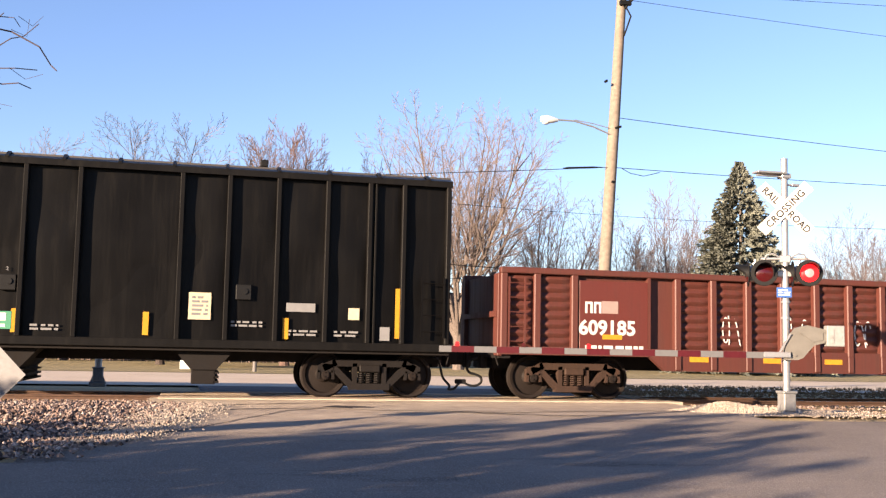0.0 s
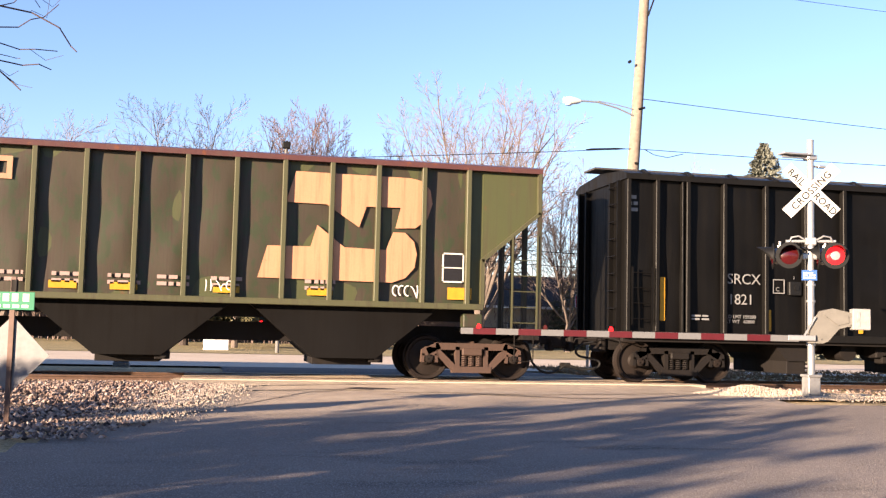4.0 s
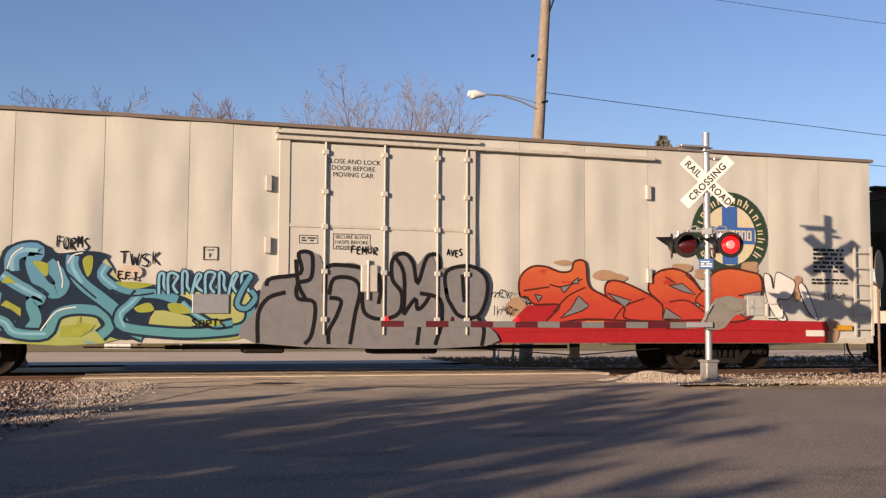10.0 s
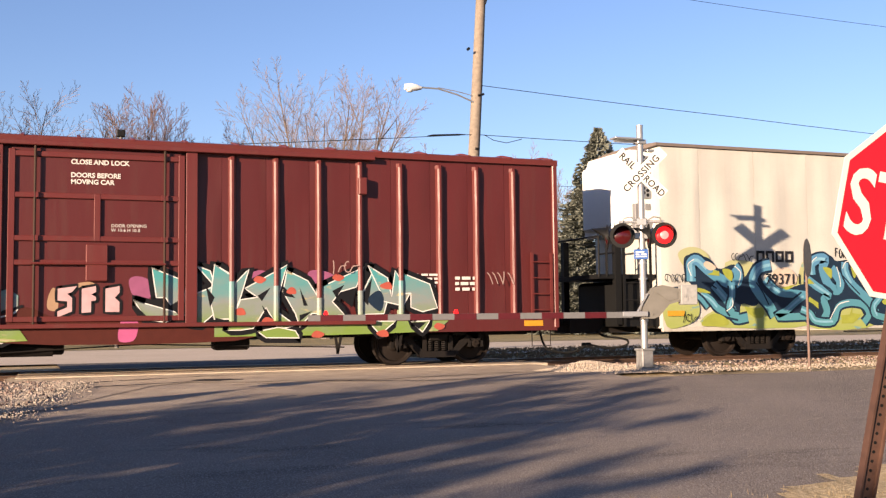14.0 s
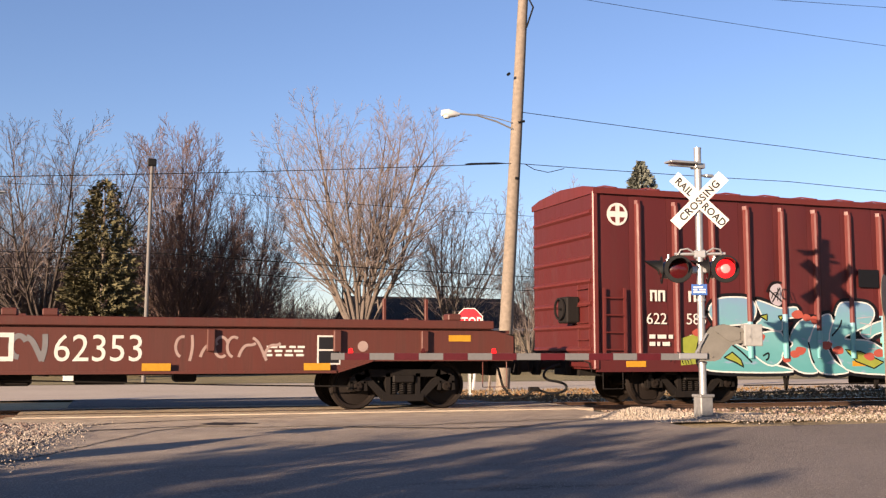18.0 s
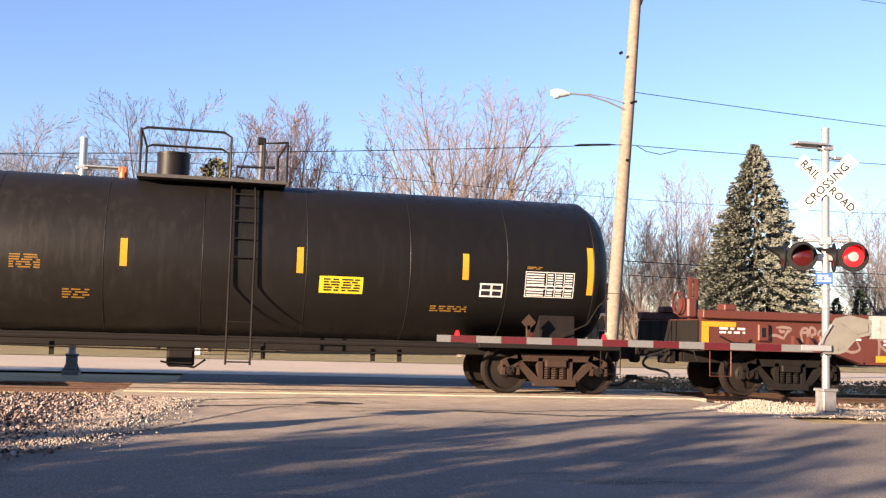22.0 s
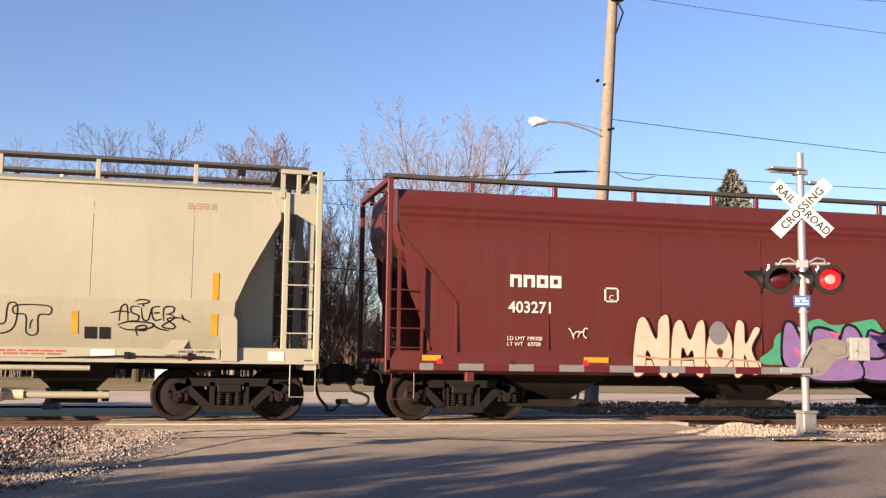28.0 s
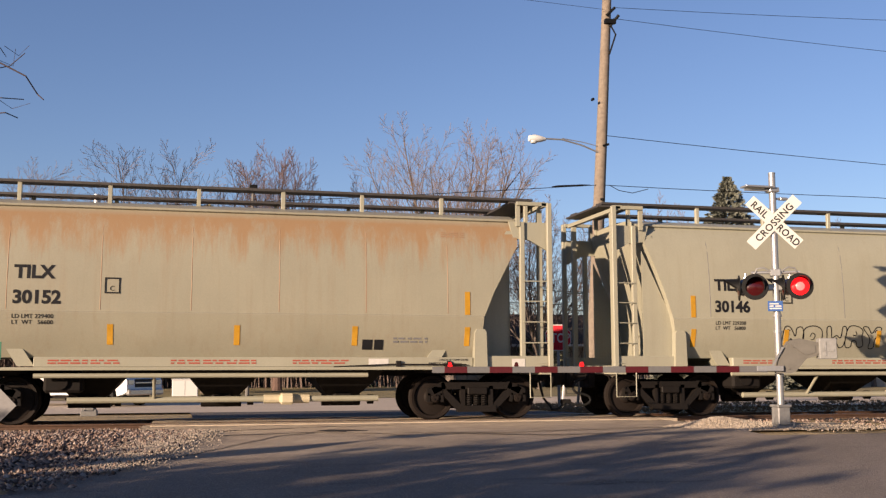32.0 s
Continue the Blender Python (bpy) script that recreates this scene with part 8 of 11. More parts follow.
def tank_wagon():
    w, c = wagon("tank_wagon", -113.1, -97.85, "dull black cylindrical tank wagon with amber strips", trucks=(-111.85, -98.78))
    P = PAINT["tank"]
    X = lambda u: u - c
    R, zc = 1.45, 2.36
    l, r = X(-112.55), X(-98.12)
    prof = [(l - 0.50, 0.0)] + [(l - 0.50 * math.sqrt(max(0, 1 - (i / 8) ** 2.6)), R * i / 8) for i in range(1, 8)] + [(l, R)]
    shell = Shape().lathe(prof + [(r, R)] + [(r + 0.50 * math.sqrt(max(0, 1 - (i / 8) ** 2.6)), R * i / 8) for i in range(7, 0, -1)] + [(r + 0.50, 0.0)], "x", 64, (0, 0, zc))
    part("tank", shell, P, w)
    for x in (-112.52, -110.81, -108.89, -107.09, -105.44, -103.62, -101.73, -99.88, -98.16):
        part("weld_seam", Shape().lathe([(X(x) - 0.012, R - 0.004), (X(x), R + 0.006), (X(x) + 0.012, R - 0.004), (X(x) - 0.012, R - 0.004)], "x", 64, (0, 0, zc)), P, w)
    patchmat = MAT["amber"]

    def curved(name, x0, x1, z0, z1, mat, out=0.005, label="", parent=None):
        s = Shape()
        a0, a1 = math.asin((z0 - zc) / R), math.asin((z1 - zc) / R)
        n = max(2, int((z1 - z0) / 0.08))
        for j in range(n + 1):
            a = a0 + (a1 - a0) * j / n
            for x in (x0, x1):
                s.v.append((x, -(R + out) * math.cos(a), zc + (R + out) * math.sin(a)))
        s.f += [(2 * j, 2 * j + 1, 2 * j + 3, 2 * j + 2) for j in range(n)]
        return part(name, s, mat, parent or w, label)

    for x, z0, z1 in ((-112.58, 1.95, 2.86), (-109.49, 2.12, 2.62), (-106.76, 2.1, 2.58), (-103.74, 2.1, 2.56), (-100.69, 2.1, 2.58), (-98.24, 1.9, 2.8)):
        curved("reflector_strip", X(x) - 0.06, X(x) + 0.06, z0, z1, patchmat, label="amber reflective strip")
    lettering("UTLX", 0.36, X(-111.70), -1.462, 2.06, PAINT["yellow"], w, wide=1.0, bold=0.014, spacing=1.08)
    lettering("644261", 0.33, X(-110.56), -1.462, 2.06, PAINT["yellow"], w, wide=0.92, bold=0.004)
    lettering("LD LMT 191300 LB  86 750 KG\nLT WT    71700 LB  32 530 KG", 0.115, X(-111.72), -1.395, 1.70, PAINT["dull_yellow"], w, wide=0.86)
    lettering("THE TANK CAR PEOPLE", 0.10, X(-111.70), -1.43, 1.90, PAINT["dull_yellow"], w, wide=0.84)
    for x0, x1, z0, z1, n in ((-108.6, -108.1, 2.0, 2.25, 6), (-107.75, -107.3, 1.52, 1.7, 4), (-101.3, -100.6, 1.5, 1.62, 3), (-99.5, -99.2, 2.34, 2.4, 2)):
        stencil(w, X(x0), X(x1), z0, z1, n, -1.45 if z0 > 1.9 else -1.27, PAINT["dull_yellow"], int(-x0))
    curved("notice_plate", X(-103.38), X(-102.59), 1.77, 2.07, PAINT["notice"], label="bright yellow notice plate")
    stencil(w, X(-103.3), X(-102.65), 1.80, 2.04, 5, -1.425, MAT["black_paint"], 9)
    curved("notice_plate", X(-100.4), X(-99.96), 1.80, 2.05, MAT["white_paint"], label="white-framed stencil panel")
    for a, b in ((-100.37, -100.2), (-100.16, -99.99)):
        curved("notice_plate", X(a), X(b), 1.94, 2.02, MAT["black_paint"], 0.008)
        curved("notice_plate", X(a), X(b), 1.83, 1.91, MAT["black_paint"], 0.008)
    for z in (1.83, 1.98, 2.03, 2.29):
        curved("notice_plate", X(-99.53), X(-98.56), z, z + 0.014, MAT["white_paint"], 0.005)
    for a in (-99.53, -99.12, -98.95, -98.77, -98.575):
        curved("notice_plate", X(a), X(a) + 0.014, 1.84, 2.29, MAT["white_paint"], 0.0052)
    for i in range(9):
        for a, b in ((-99.50, -99.16), (-99.09, -98.98), (-98.92, -98.80), (-98.74, -98.60)):
            if i != 3:
                curved("stencil_line", X(a), X(b), 1.855 + 0.048 * i, 1.88 + 0.048 * i, MAT["white_paint"], 0.005)
    # ladder, walkway and dome
    ring = [(-(R + 0.06) * math.cos(a), zc + (R + 0.06) * math.sin(a)) for a in [-0.35 + 1.55 * i / 14 for i in range(15)]]
    lad = Shape()
    for x in (X(-104.97), X(-104.55)):
        lad.tube([(x, -1.42, 0.45), (x, -1.44, 1.6)] + [(x, y, z) for y, z in ring], 0.02, 6)
    for z in (0.5, 0.85, 1.2):
        lad.cyl((X(-104.97), -1.43, z), (X(-104.55), -1.43, z), 0.014, n=6)
    for y, z in ring[3::2]:
        lad.cyl((X(-104.97), y, z), (X(-104.55), y, z), 0.014, n=6)
    part("ladder", lad, MAT["truck_dark"], w)
    part("walkway", Shape().box(X(-106.65), X(-104.0), -0.95, 0.95, 3.74, 3.80), PAINT["walkway"], w)
    part("dome", Shape().cyl((X(-106.05), 0, 3.7), (X(-106.05), 0, 4.30), 0.30, n=24).cyl((X(-106.05), 0, 4.28), (X(-106.05), 0, 4.33), 0.31, n=24), P, w)
    part("valve", Shape().cyl((X(-106.95), 0, 3.75), (X(-106.95), 0, 4.0), 0.07, n=10).box(X(-107.03), X(-106.87), -0.06, 0.06, 3.9, 4.02, 0.02), SP["orange"], w, "small red-orange relief valve")
    part("valve", Shape().cyl((X(-104.85), -0.2, 3.78), (X(-104.85), -0.2, 3.92), 0.12, n=10).cyl((X(-105.2), 0.1, 3.78), (X(-105.2), 0.1, 3.95), 0.08, n=10), MAT["under"], w)
    for y in (-0.92, 0.92):
        part("handrail", Shape().tube([(X(-106.6), y, 3.78), (X(-106.6), y, 4.58), (X(-106.5), y, 4.63), (X(-105.15), y, 4.63), (X(-105.02), y, 4.55), (X(-105.02), y, 3.78)], 0.024, 6), P, w)
    part("handrail", Shape().tube([(X(-106.6), -0.92, 4.6), (X(-106.6), 0.92, 4.6)], 0.024, 6).tube([(X(-104.0), -0.92, 3.78), (X(-104.0), -0.92, 4.52), (X(-104.05), 0.92, 4.52), (X(-104.05), 0.92, 3.78)], 0.024, 6).tube([(X(-104.42), -0.92, 3.78), (X(-104.42), -0.92, 4.48), (X(-104.0), -0.92, 4.52)], 0.024, 6).tube([(X(-104.85), 0.92, 3.78), (X(-104.85), 0.92, 4.3), (X(-104.1), 0.92, 4.32)], 0.024, 6), P, w)
    u = Shape().box(X(-113.1), X(-97.7), -0.35, 0.35, 0.70, 1.0, 0.02).box(X(-113.2), X(-110.6), -1.45, 1.45, 0.86, 0.98, 0.01).box(X(-100.4), X(-97.6), -1.45, 1.45, 0.86, 0.98, 0.01)
    u.cyl((X(-110.6), -1.40, 0.88), (X(-100.4), -1.40, 0.88), 0.045, n=8)
    part("underframe", u, MAT["under"], w)
    for x in (-111.85, -98.8):
        part("saddle", Shape().prism([(-1.2, 0.98), (1.2, 0.98), (1.15, 1.65), (0.8, 1.30), (0, 1.05), (-0.8, 1.30), (-1.15, 1.65)], "x", X(x) - 0.35, X(x) + 0.35), MAT["under"], w)
    det = Shape().box(X(-110.1), X(-109.5), -0.9, -0.4, 0.55, 0.82, 0.05).box(X(-106.0), X(-105.5), -0.3, 0.3, 0.35, 0.9, 0.05).tube([(X(-106.1), -0.3, 0.45), (X(-105.5), -0.3, 0.35), (X(-105.3), -0.3, 0.5)], 0.02, 6)
    for x in (-107.9, -104.3, -102.3, -101.8):
        det.box(X(x) - 0.04, X(x) + 0.04, -1.0, -0.94, 0.55, 0.9)
    det.tube([(X(-110), -1.1, 0.72), (X(-106), -1.1, 0.68), (X(-101), -1.1, 0.72)], 0.015, 5)
    part("brake_rigging", det, MAT["under"], w)
    part("stake", Shape().box(X(-111.9), X(-111.8), -1.48, -1.42, 0.98, 1.62, 0.01), MAT["truck"], w)
    part("stake", Shape().box(X(-99.5), X(-99.42), -1.48, -1.42, 0.98, 1.3, 0.01).prism([(X(-99.6), 1.35), (X(-99.46), 1.20), (X(-99.32), 1.35), (X(-99.46), 1.5)], "y", -1.48, -1.46), MAT["truck"], w)
    for x, k in ((-113.15, 1), (-97.55, -1)):
        part("end_grab", Shape().tube([(X(x), -1.42, 0.95), (X(x), -1.42, 1.95), (X(x) + k * 0.35, -1.42, 1.95), (X(x) + k * 0.35, -1.42, 1.2)], 0.018, 6).tube([(X(x) + k * 0.3, -1.40, 1.85), (X(x) + k * 0.5, -1.40, 1.7), (X(x) + k * 0.7, -1.35, 1.35), (X(x) + k * 1.2, -1.25, 1.1)], 0.014, 5), MAT["under"], w)
        stirrup(w, X(x) + k * 0.05, X(x) + k * 0.45, 0.42, 0.9, -1.42, MAT["under"])
    # the writing lies on the curve of the shell
    for ob in w.children:
        if ob.name.split(".")[0] in ("lettering", "stencil_lines"):
            out = 0.009 if ob.data.materials[0] == MAT["black_paint"] else 0.004
            mid = sum(v.co.y for v in ob.data.vertices) / len(ob.data.vertices)
            for v in ob.data.vertices:
                v.co.y += -math.sqrt((R + out) ** 2 - (v.co.z - zc) ** 2) - mid
    return w


def red_hopper():
    w, c = wagon("covered_hopper_wagon", -130.45, -114.6, "mineral-red smooth-sided covered hopper wagon with graffiti", trucks=(-128.85, -116.05), truck_mat="truck_dark")
    P = PAINT["red_hopper"]
    X = lambda u: u - c
    part("body", loft([(1.28, 1.50, X(-129.1), X(-115.9)), (2.2, 1.53, X(-129.1), X(-115.9)), (3.3, 1.53, X(-130.1), X(-114.85)), (3.62, 1.52, X(-130.2), X(-114.75)), (3.70, 1.545, X(-130.2), X(-114.75)), (3.77, 1.51, X(-130.2), X(-114.75)), (3.83, 1.545, X(-130.2), X(-114.75)), (3.90, 1.51, X(-130.2), X(-114.75)), (3.97, 1.54, X(-130.2), X(-114.75)), (4.03, 1.50, X(-130.2), X(-114.75)), (4.28, 1.38, X(-130.2), X(-114.75)), (4.36, 1.0, X(-130.2), X(-114.75)), (4.40, 0.0, X(-130.2), X(-114.75))]), P, w)
    for k in (-1, 1):
        s = lambda a, b: (min(k * a, k * b), max(k * a, k * b))
        part("side_sill", Shape().prism([(k * 1.40, 0.88), (k * 1.56, 0.95), (k * 1.56, 1.12), (k * 1.50, 1.30), (k * 1.40, 1.30)], "x", X(-130.4), X(-114.65)), P, w)
        part("roof_rail", Shape().box(X(-130.4), X(-114.6), *s(0.80, 0.98), 4.58, 4.66, 0.01), PAINT["walkway"], w, "dark running board edge")
        for x in (-130.29, -128.65, -126.94, -125.24, -123.49, -122.49, -121.21, -119.52, -117.82, -116.16, -114.7):
            part("roof_stanchion", Shape().box(X(x) - 0.045, X(x) + 0.045, *s(0.86, 0.94), 4.30, 4.60, 0.008), P, w)
        for a in (-129.1, -115.9):
            d = 1 if a < -120 else -1
            part("end_web", Shape().prism([(X(a - d * 0.98), 3.32), (X(a), 2.2), (X(a), 1.28), (X(a - d * 0.42), 1.28), (X(a - d * 0.92), 2.5)], "y", *s(1.44, 1.48)), P, w, "red web plate under the end slope")
            part("end_gusset", Shape().bar([(X(a - d * 1.08), 3.45), (X(a), 2.2), (X(a), 1.3)], 0.035, *s(1.50, 1.545)), P, w)
    for x in (-127.3, -125.0, -122.8, -119.5, -117.4):
        part("weld_seam", Shape().box(X(x) - 0.006, X(x) + 0.006, -1.536, -1.50, 1.35, 3.6), P, w)
    for k, e in ((-1, -130.38), (1, -114.66)):
        part("end_post", Shape().box(X(e) - 0.05, X(e) + 0.05, -1.56, -1.46, 0.9, 4.45, 0.01).box(X(e) - 0.05, X(e) + 0.05, 1.46, 1.56, 0.9, 4.45, 0.01).box(X(e) - 0.05, X(e) + 0.05, -1.5, 1.5, 4.4, 4.5), P, w)
        ladder(w, X(e), X(e - k * 0.62), [1.35, 1.7, 2.05, 2.4], -1.54, P, 1.15, 2.85, "end_ladder", 0.014, 0.025)
        g = Shape()
        for i in range(5):
            g.tube([(X(e) + k * 0.04, -1.5, 2.9 + 0.3 * i), (X(e) + k * 0.13, -1.5, 2.9 + 0.3 * i), (X(e) + k * 0.13, -1.5, 2.98 + 0.3 * i), (X(e) + k * 0.04, -1.5, 2.98 + 0.3 * i)], 0.011, 5)
        part("grab_iron", g, P, w)
        part("end_platform", Shape().box(X(e) - 0.75 if k > 0 else X(e), X(e) if k > 0 else X(e) + 0.75, -1.45, 1.45, 1.05, 1.15).box(X(e - k * 0.35) - 0.03, X(e - k * 0.35) + 0.03, -0.8, -0.74, 1.1, 4.3).box(X(e - k * 0.35) - 0.03, X(e - k * 0.35) + 0.03, 0.74, 0.8, 1.1, 4.3), P, w)
        stirrup(w, X(e - k * 0.08), X(e - k * 0.5), 0.42, 0.9, -1.5, P)
        part("jacking_pad", Shape().box(X(e - k * 1.55) - 0.08, X(e - k * 1.55) + 0.08, -1.55, -1.4, 0.74, 0.92, 0.01), P, w)
    hb = Shape().lathe([(-0.02, 0.22), (0.02, 0.22), (0.02, 0.255), (-0.02, 0.255), (-0.02, 0.22)], "x", 20, (X(-114.42), -0.7, 2.3)).box(X(-114.7), X(-114.5), -0.9, -0.5, 1.95, 2.5, 0.03)
    part("hand_brake", hb, MAT["under"], w, "hand brake wheel and gear box")
    part("air_tank", Shape().cyl((X(-115.4), -0.9, 1.4), (X(-115.4), 0.6, 1.4), 0.18, n=14), MAT["under"], w)
    for x in (-126.95, -122.6, -118.3):
        bay = loft([(0.40, 0.55, X(x - 0.45), X(x + 0.45)), (0.55, 0.75, X(x - 0.62), X(x + 0.62)), (0.75, 0.98, X(x - 0.92), X(x + 0.92)), (0.98, 1.18, X(x - 1.32), X(x + 1.32)), (1.28, 1.30, X(x - 1.72), X(x + 1.72))])
        # red bay given dark underframe steel, its shade put into the colour
        part("hopper_bay", bay, MAT["under"], w)
        part("hopper_outlet", Shape().box(X(x - 0.65), X(x + 0.65), -0.9, 0.9, 0.26, 0.40, 0.01).box(X(x + 0.5), X(x + 1.0), -1.1, -1.05, 0.28, 0.33).box(X(x - 1.0), X(x - 0.5), -1.1, -1.05, 0.28, 0.33).cyl((X(x + 0.45), -1.2, 0.34), (X(x + 0.45), -0.9, 0.34), 0.07, n=10), MAT["under"], w)
    part("underframe", Shape().box(X(-130.3), X(-114.7), -0.4, 0.4, 0.66, 1.05).box(X(-130.4), X(-130.1), -1.45, 1.45, 0.86, 1.08).box(X(-114.95), X(-114.65), -1.45, 1.45, 0.86, 1.08), MAT["under"], w)
    bx, bz = X(-117.84), 2.81
    bd = part("badge", disc(bx, bz, 0.775, -1.545, -1.52, 48), MAT["white_paint"], w, "round white badge with a dark red cross")
    q = Shape()
    for a in (-1, 1):
        for b in (-1, 1):
            q.prism([(bx + a * 0.15, bz + b * 0.13), (bx + a * 0.40, bz + b * 0.13), (bx + a * 0.36, bz + b * 0.24), (bx + a * 0.27, bz + b * 0.34), (bx + a * 0.15, bz + b * 0.40)], "y", -1.550, -1.54)
    part("badge_quarters", q, P, bd)
    part("badge_rim", ring_marks(bx, bz, 0.60, 0.17, -1.55, 18, 210, -30), MAT["black_paint"], bd)
    part("badge_rim", ring_marks(bx, bz, 0.60, 0.17, -1.55, 7, 236, 304), MAT["black_paint"], bd)
    block_marks(bd, 7, bx - 0.42, bx + 0.42, bz - 0.09, bz + 0.09, -1.551, MAT["black_paint"], 0.16, "badge_rim")
    block_marks(w, 4, X(-128.08), X(-127.02), 2.52, 2.75, -1.538, MAT["white_paint"], 0.2)
    lettering("403271", 0.30, X(-128.10), -1.540, 2.04, MAT["white_paint"], w, bold=0.004)
    lettering("LD LMT 199300\nLT WT   63700", 0.105, X(-128.12), -1.536, 1.52, MAT["white_paint"], w)
    fr = Shape()
    for a, b, e, f in ((-126.16, -125.87, 2.28, 2.31), (-126.16, -125.87, 2.53, 2.56), (-126.16, -126.13, 2.28, 2.56), (-125.9, -125.87, 2.28, 2.56)):
        fr.box(X(a), X(b), -1.542, -1.53, e, f)
    part("stencil_frame", fr, MAT["white_paint"], w)
    lettering("C", 0.14, X(-126.07), -1.538, 2.32, MAT["white_paint"], w)
    stencil(w, X(-116.9), X(-116.45), 1.75, 1.95, 3, -1.538, MAT["white_paint"], 3)
    patch(w, "notice_plate", X(-117.33), X(-116.9), 1.36, 1.66, -1.548, MAT["white_paint"], "white-framed stencil panel")
    for a, b in ((-117.30, -117.14), (-117.10, -116.93)):
        patch(w, "notice_plate", X(a), X(b), 1.52, 1.63, -1.552, MAT["black_paint"])
        patch(w, "notice_plate", X(a), X(b), 1.39, 1.49, -1.552, MAT["black_paint"])
    for a, b in ((-129.75, -129.4), (-126.6, -126.1), (-115.68, -115.2)):
        patch(w, "reflector_strip", X(a), X(b), 1.12, 1.22, -1.57, MAT["amber"], "yellow reflective strip")
    mural(w, X(-125.6), X(-122.85), 0.94, 2.02, -1.564, "cream graffiti piece with dark red outlines", (
        ("cream", 0, 0, (0, 0, 100, 0, 100, 22, 0, 22)),
        ("cream", 0, 1, (0, 0, 3, 85, 10, 98, 18, 60, 20, 95, 28, 98, 27, 0, 19, 0, 11, 40, 9, 0)),
        ("umber", 0.022, 1, (0, 0, 3, 85, 10, 98, 18, 60, 20, 95, 28, 98, 27, 0, 19, 0, 11, 40, 9, 0, 0, 0)),
        ("cream", 0, 1, (29, 0, 31, 80, 38, 95, 44, 60, 50, 92, 56, 88, 55, 0, 48, 0, 46, 40, 42, 30, 38, 45, 36, 0)),
        ("umber", 0.022, 1, (29, 0, 31, 80, 38, 95, 44, 60, 50, 92, 56, 88, 55, 0, 48, 0, 46, 40, 42, 30, 38, 45, 36, 0, 29, 0)),
        ("cream", 0, 1, (56, 30, 60, 75, 68, 90, 76, 70, 77, 30, 68, 5, 60, 10)),
        ("umber", 0.022, 1, (56, 30, 60, 75, 68, 90, 76, 70, 77, 30, 68, 5, 60, 10, 56, 30)),
        ("silver", 0, 1, (59, 72, 63, 92, 70, 92, 74, 72, 70, 54, 63, 54)),
        ("umber", 0, 1, (65, 40, 67, 46, 70, 40, 68, 26)),
        ("cream", 0, 1, (78, 0, 80, 90, 87, 92, 88, 55, 95, 85, 100, 80, 93, 45, 100, 5, 92, 0, 87, 35, 86, 0)),
        ("umber", 0.022, 1, (78, 0, 80, 90, 87, 92, 88, 55, 95, 85, 100, 80, 93, 45, 100, 5, 92, 0, 87, 35, 86, 0, 78, 0)),
        ("tan", 0.04, 1, (2, 30, 30, 24, 60, 28, 98, 22)),
    ))
    mural(w, X(-122.71), X(-119.28), 0.83, 2.06, -1.564, "purple graffiti piece on green", (
        ("green", 0, 1, (0, 24, 4, 51, 7, 73, 22, 87, 34, 100, 45, 90, 65, 99, 73, 100, 79, 81, 87, 67, 98, 53, 94, 38)),
        ("green", 0, 1, (88, 39, 99, 32, 96, 24, 100, 12, 98, 4, 88, 4)),
        ("purple", 0, 1, (11, 23, 11, 85, 17, 93, 24, 63, 27, 78, 29, 24)),
        ("black", 0.06, 1, (11, 23, 11, 85, 17, 93, 24, 63, 27, 78, 29, 24, 11, 23)),
        ("purple", 0, 1, (30, 28, 30, 79, 38, 85, 48, 72, 48, 39, 41, 24)),
        ("black", 0.06, 1, (30, 28, 30, 79, 38, 85, 48, 72, 48, 39, 41, 24, 30, 28)),
        ("purple", 0, 1, (48, 28, 51, 85, 59, 88, 64, 66, 66, 29)),
        ("black", 0.06, 1, (48, 28, 51, 85, 59, 88, 64, 66, 66, 29, 48, 28)),
        ("purple", 0, 1, (66, 29, 68, 81, 77, 77, 85, 86, 83, 63, 74, 59, 80, 52, 79, 39)),
        ("black", 0.06, 1, (66, 29, 68, 81, 77, 77, 85, 86, 83, 63, 74, 59, 80, 52, 79, 39, 66, 29)),
        ("purple", 0, 1, (64, 2, 64, 33, 75, 36, 87, 41, 89, 3)),
        ("black", 0.06, 1, (64, 2, 64, 33, 75, 36, 87, 41, 89, 3, 64, 2)),
        ("purple", 0, 1, (29, 0, 29, 30, 41, 37, 60, 35, 62, 2)),
        ("black", 0.05, 1, (29, 0, 29, 30, 41, 37, 60, 35, 62, 2, 29, 0)),
        ("black", 0, 1, (39, 50, 41, 64, 44, 50, 42, 37)),
        ("black", 0, 0, (56, 54, 59, 66, 61, 47)),
        ("pink", 0, 0, (42, 81, 49, 76, 46, 67)),
        ("pink", 0, 0, (17, 56, 27, 41, 20, 38)),
        ("pink", 0, 0, (72, 78, 79, 76, 76, 70)),
        ("pink", 0, 0, (82, 31, 88, 15, 84, 11)),
    ))
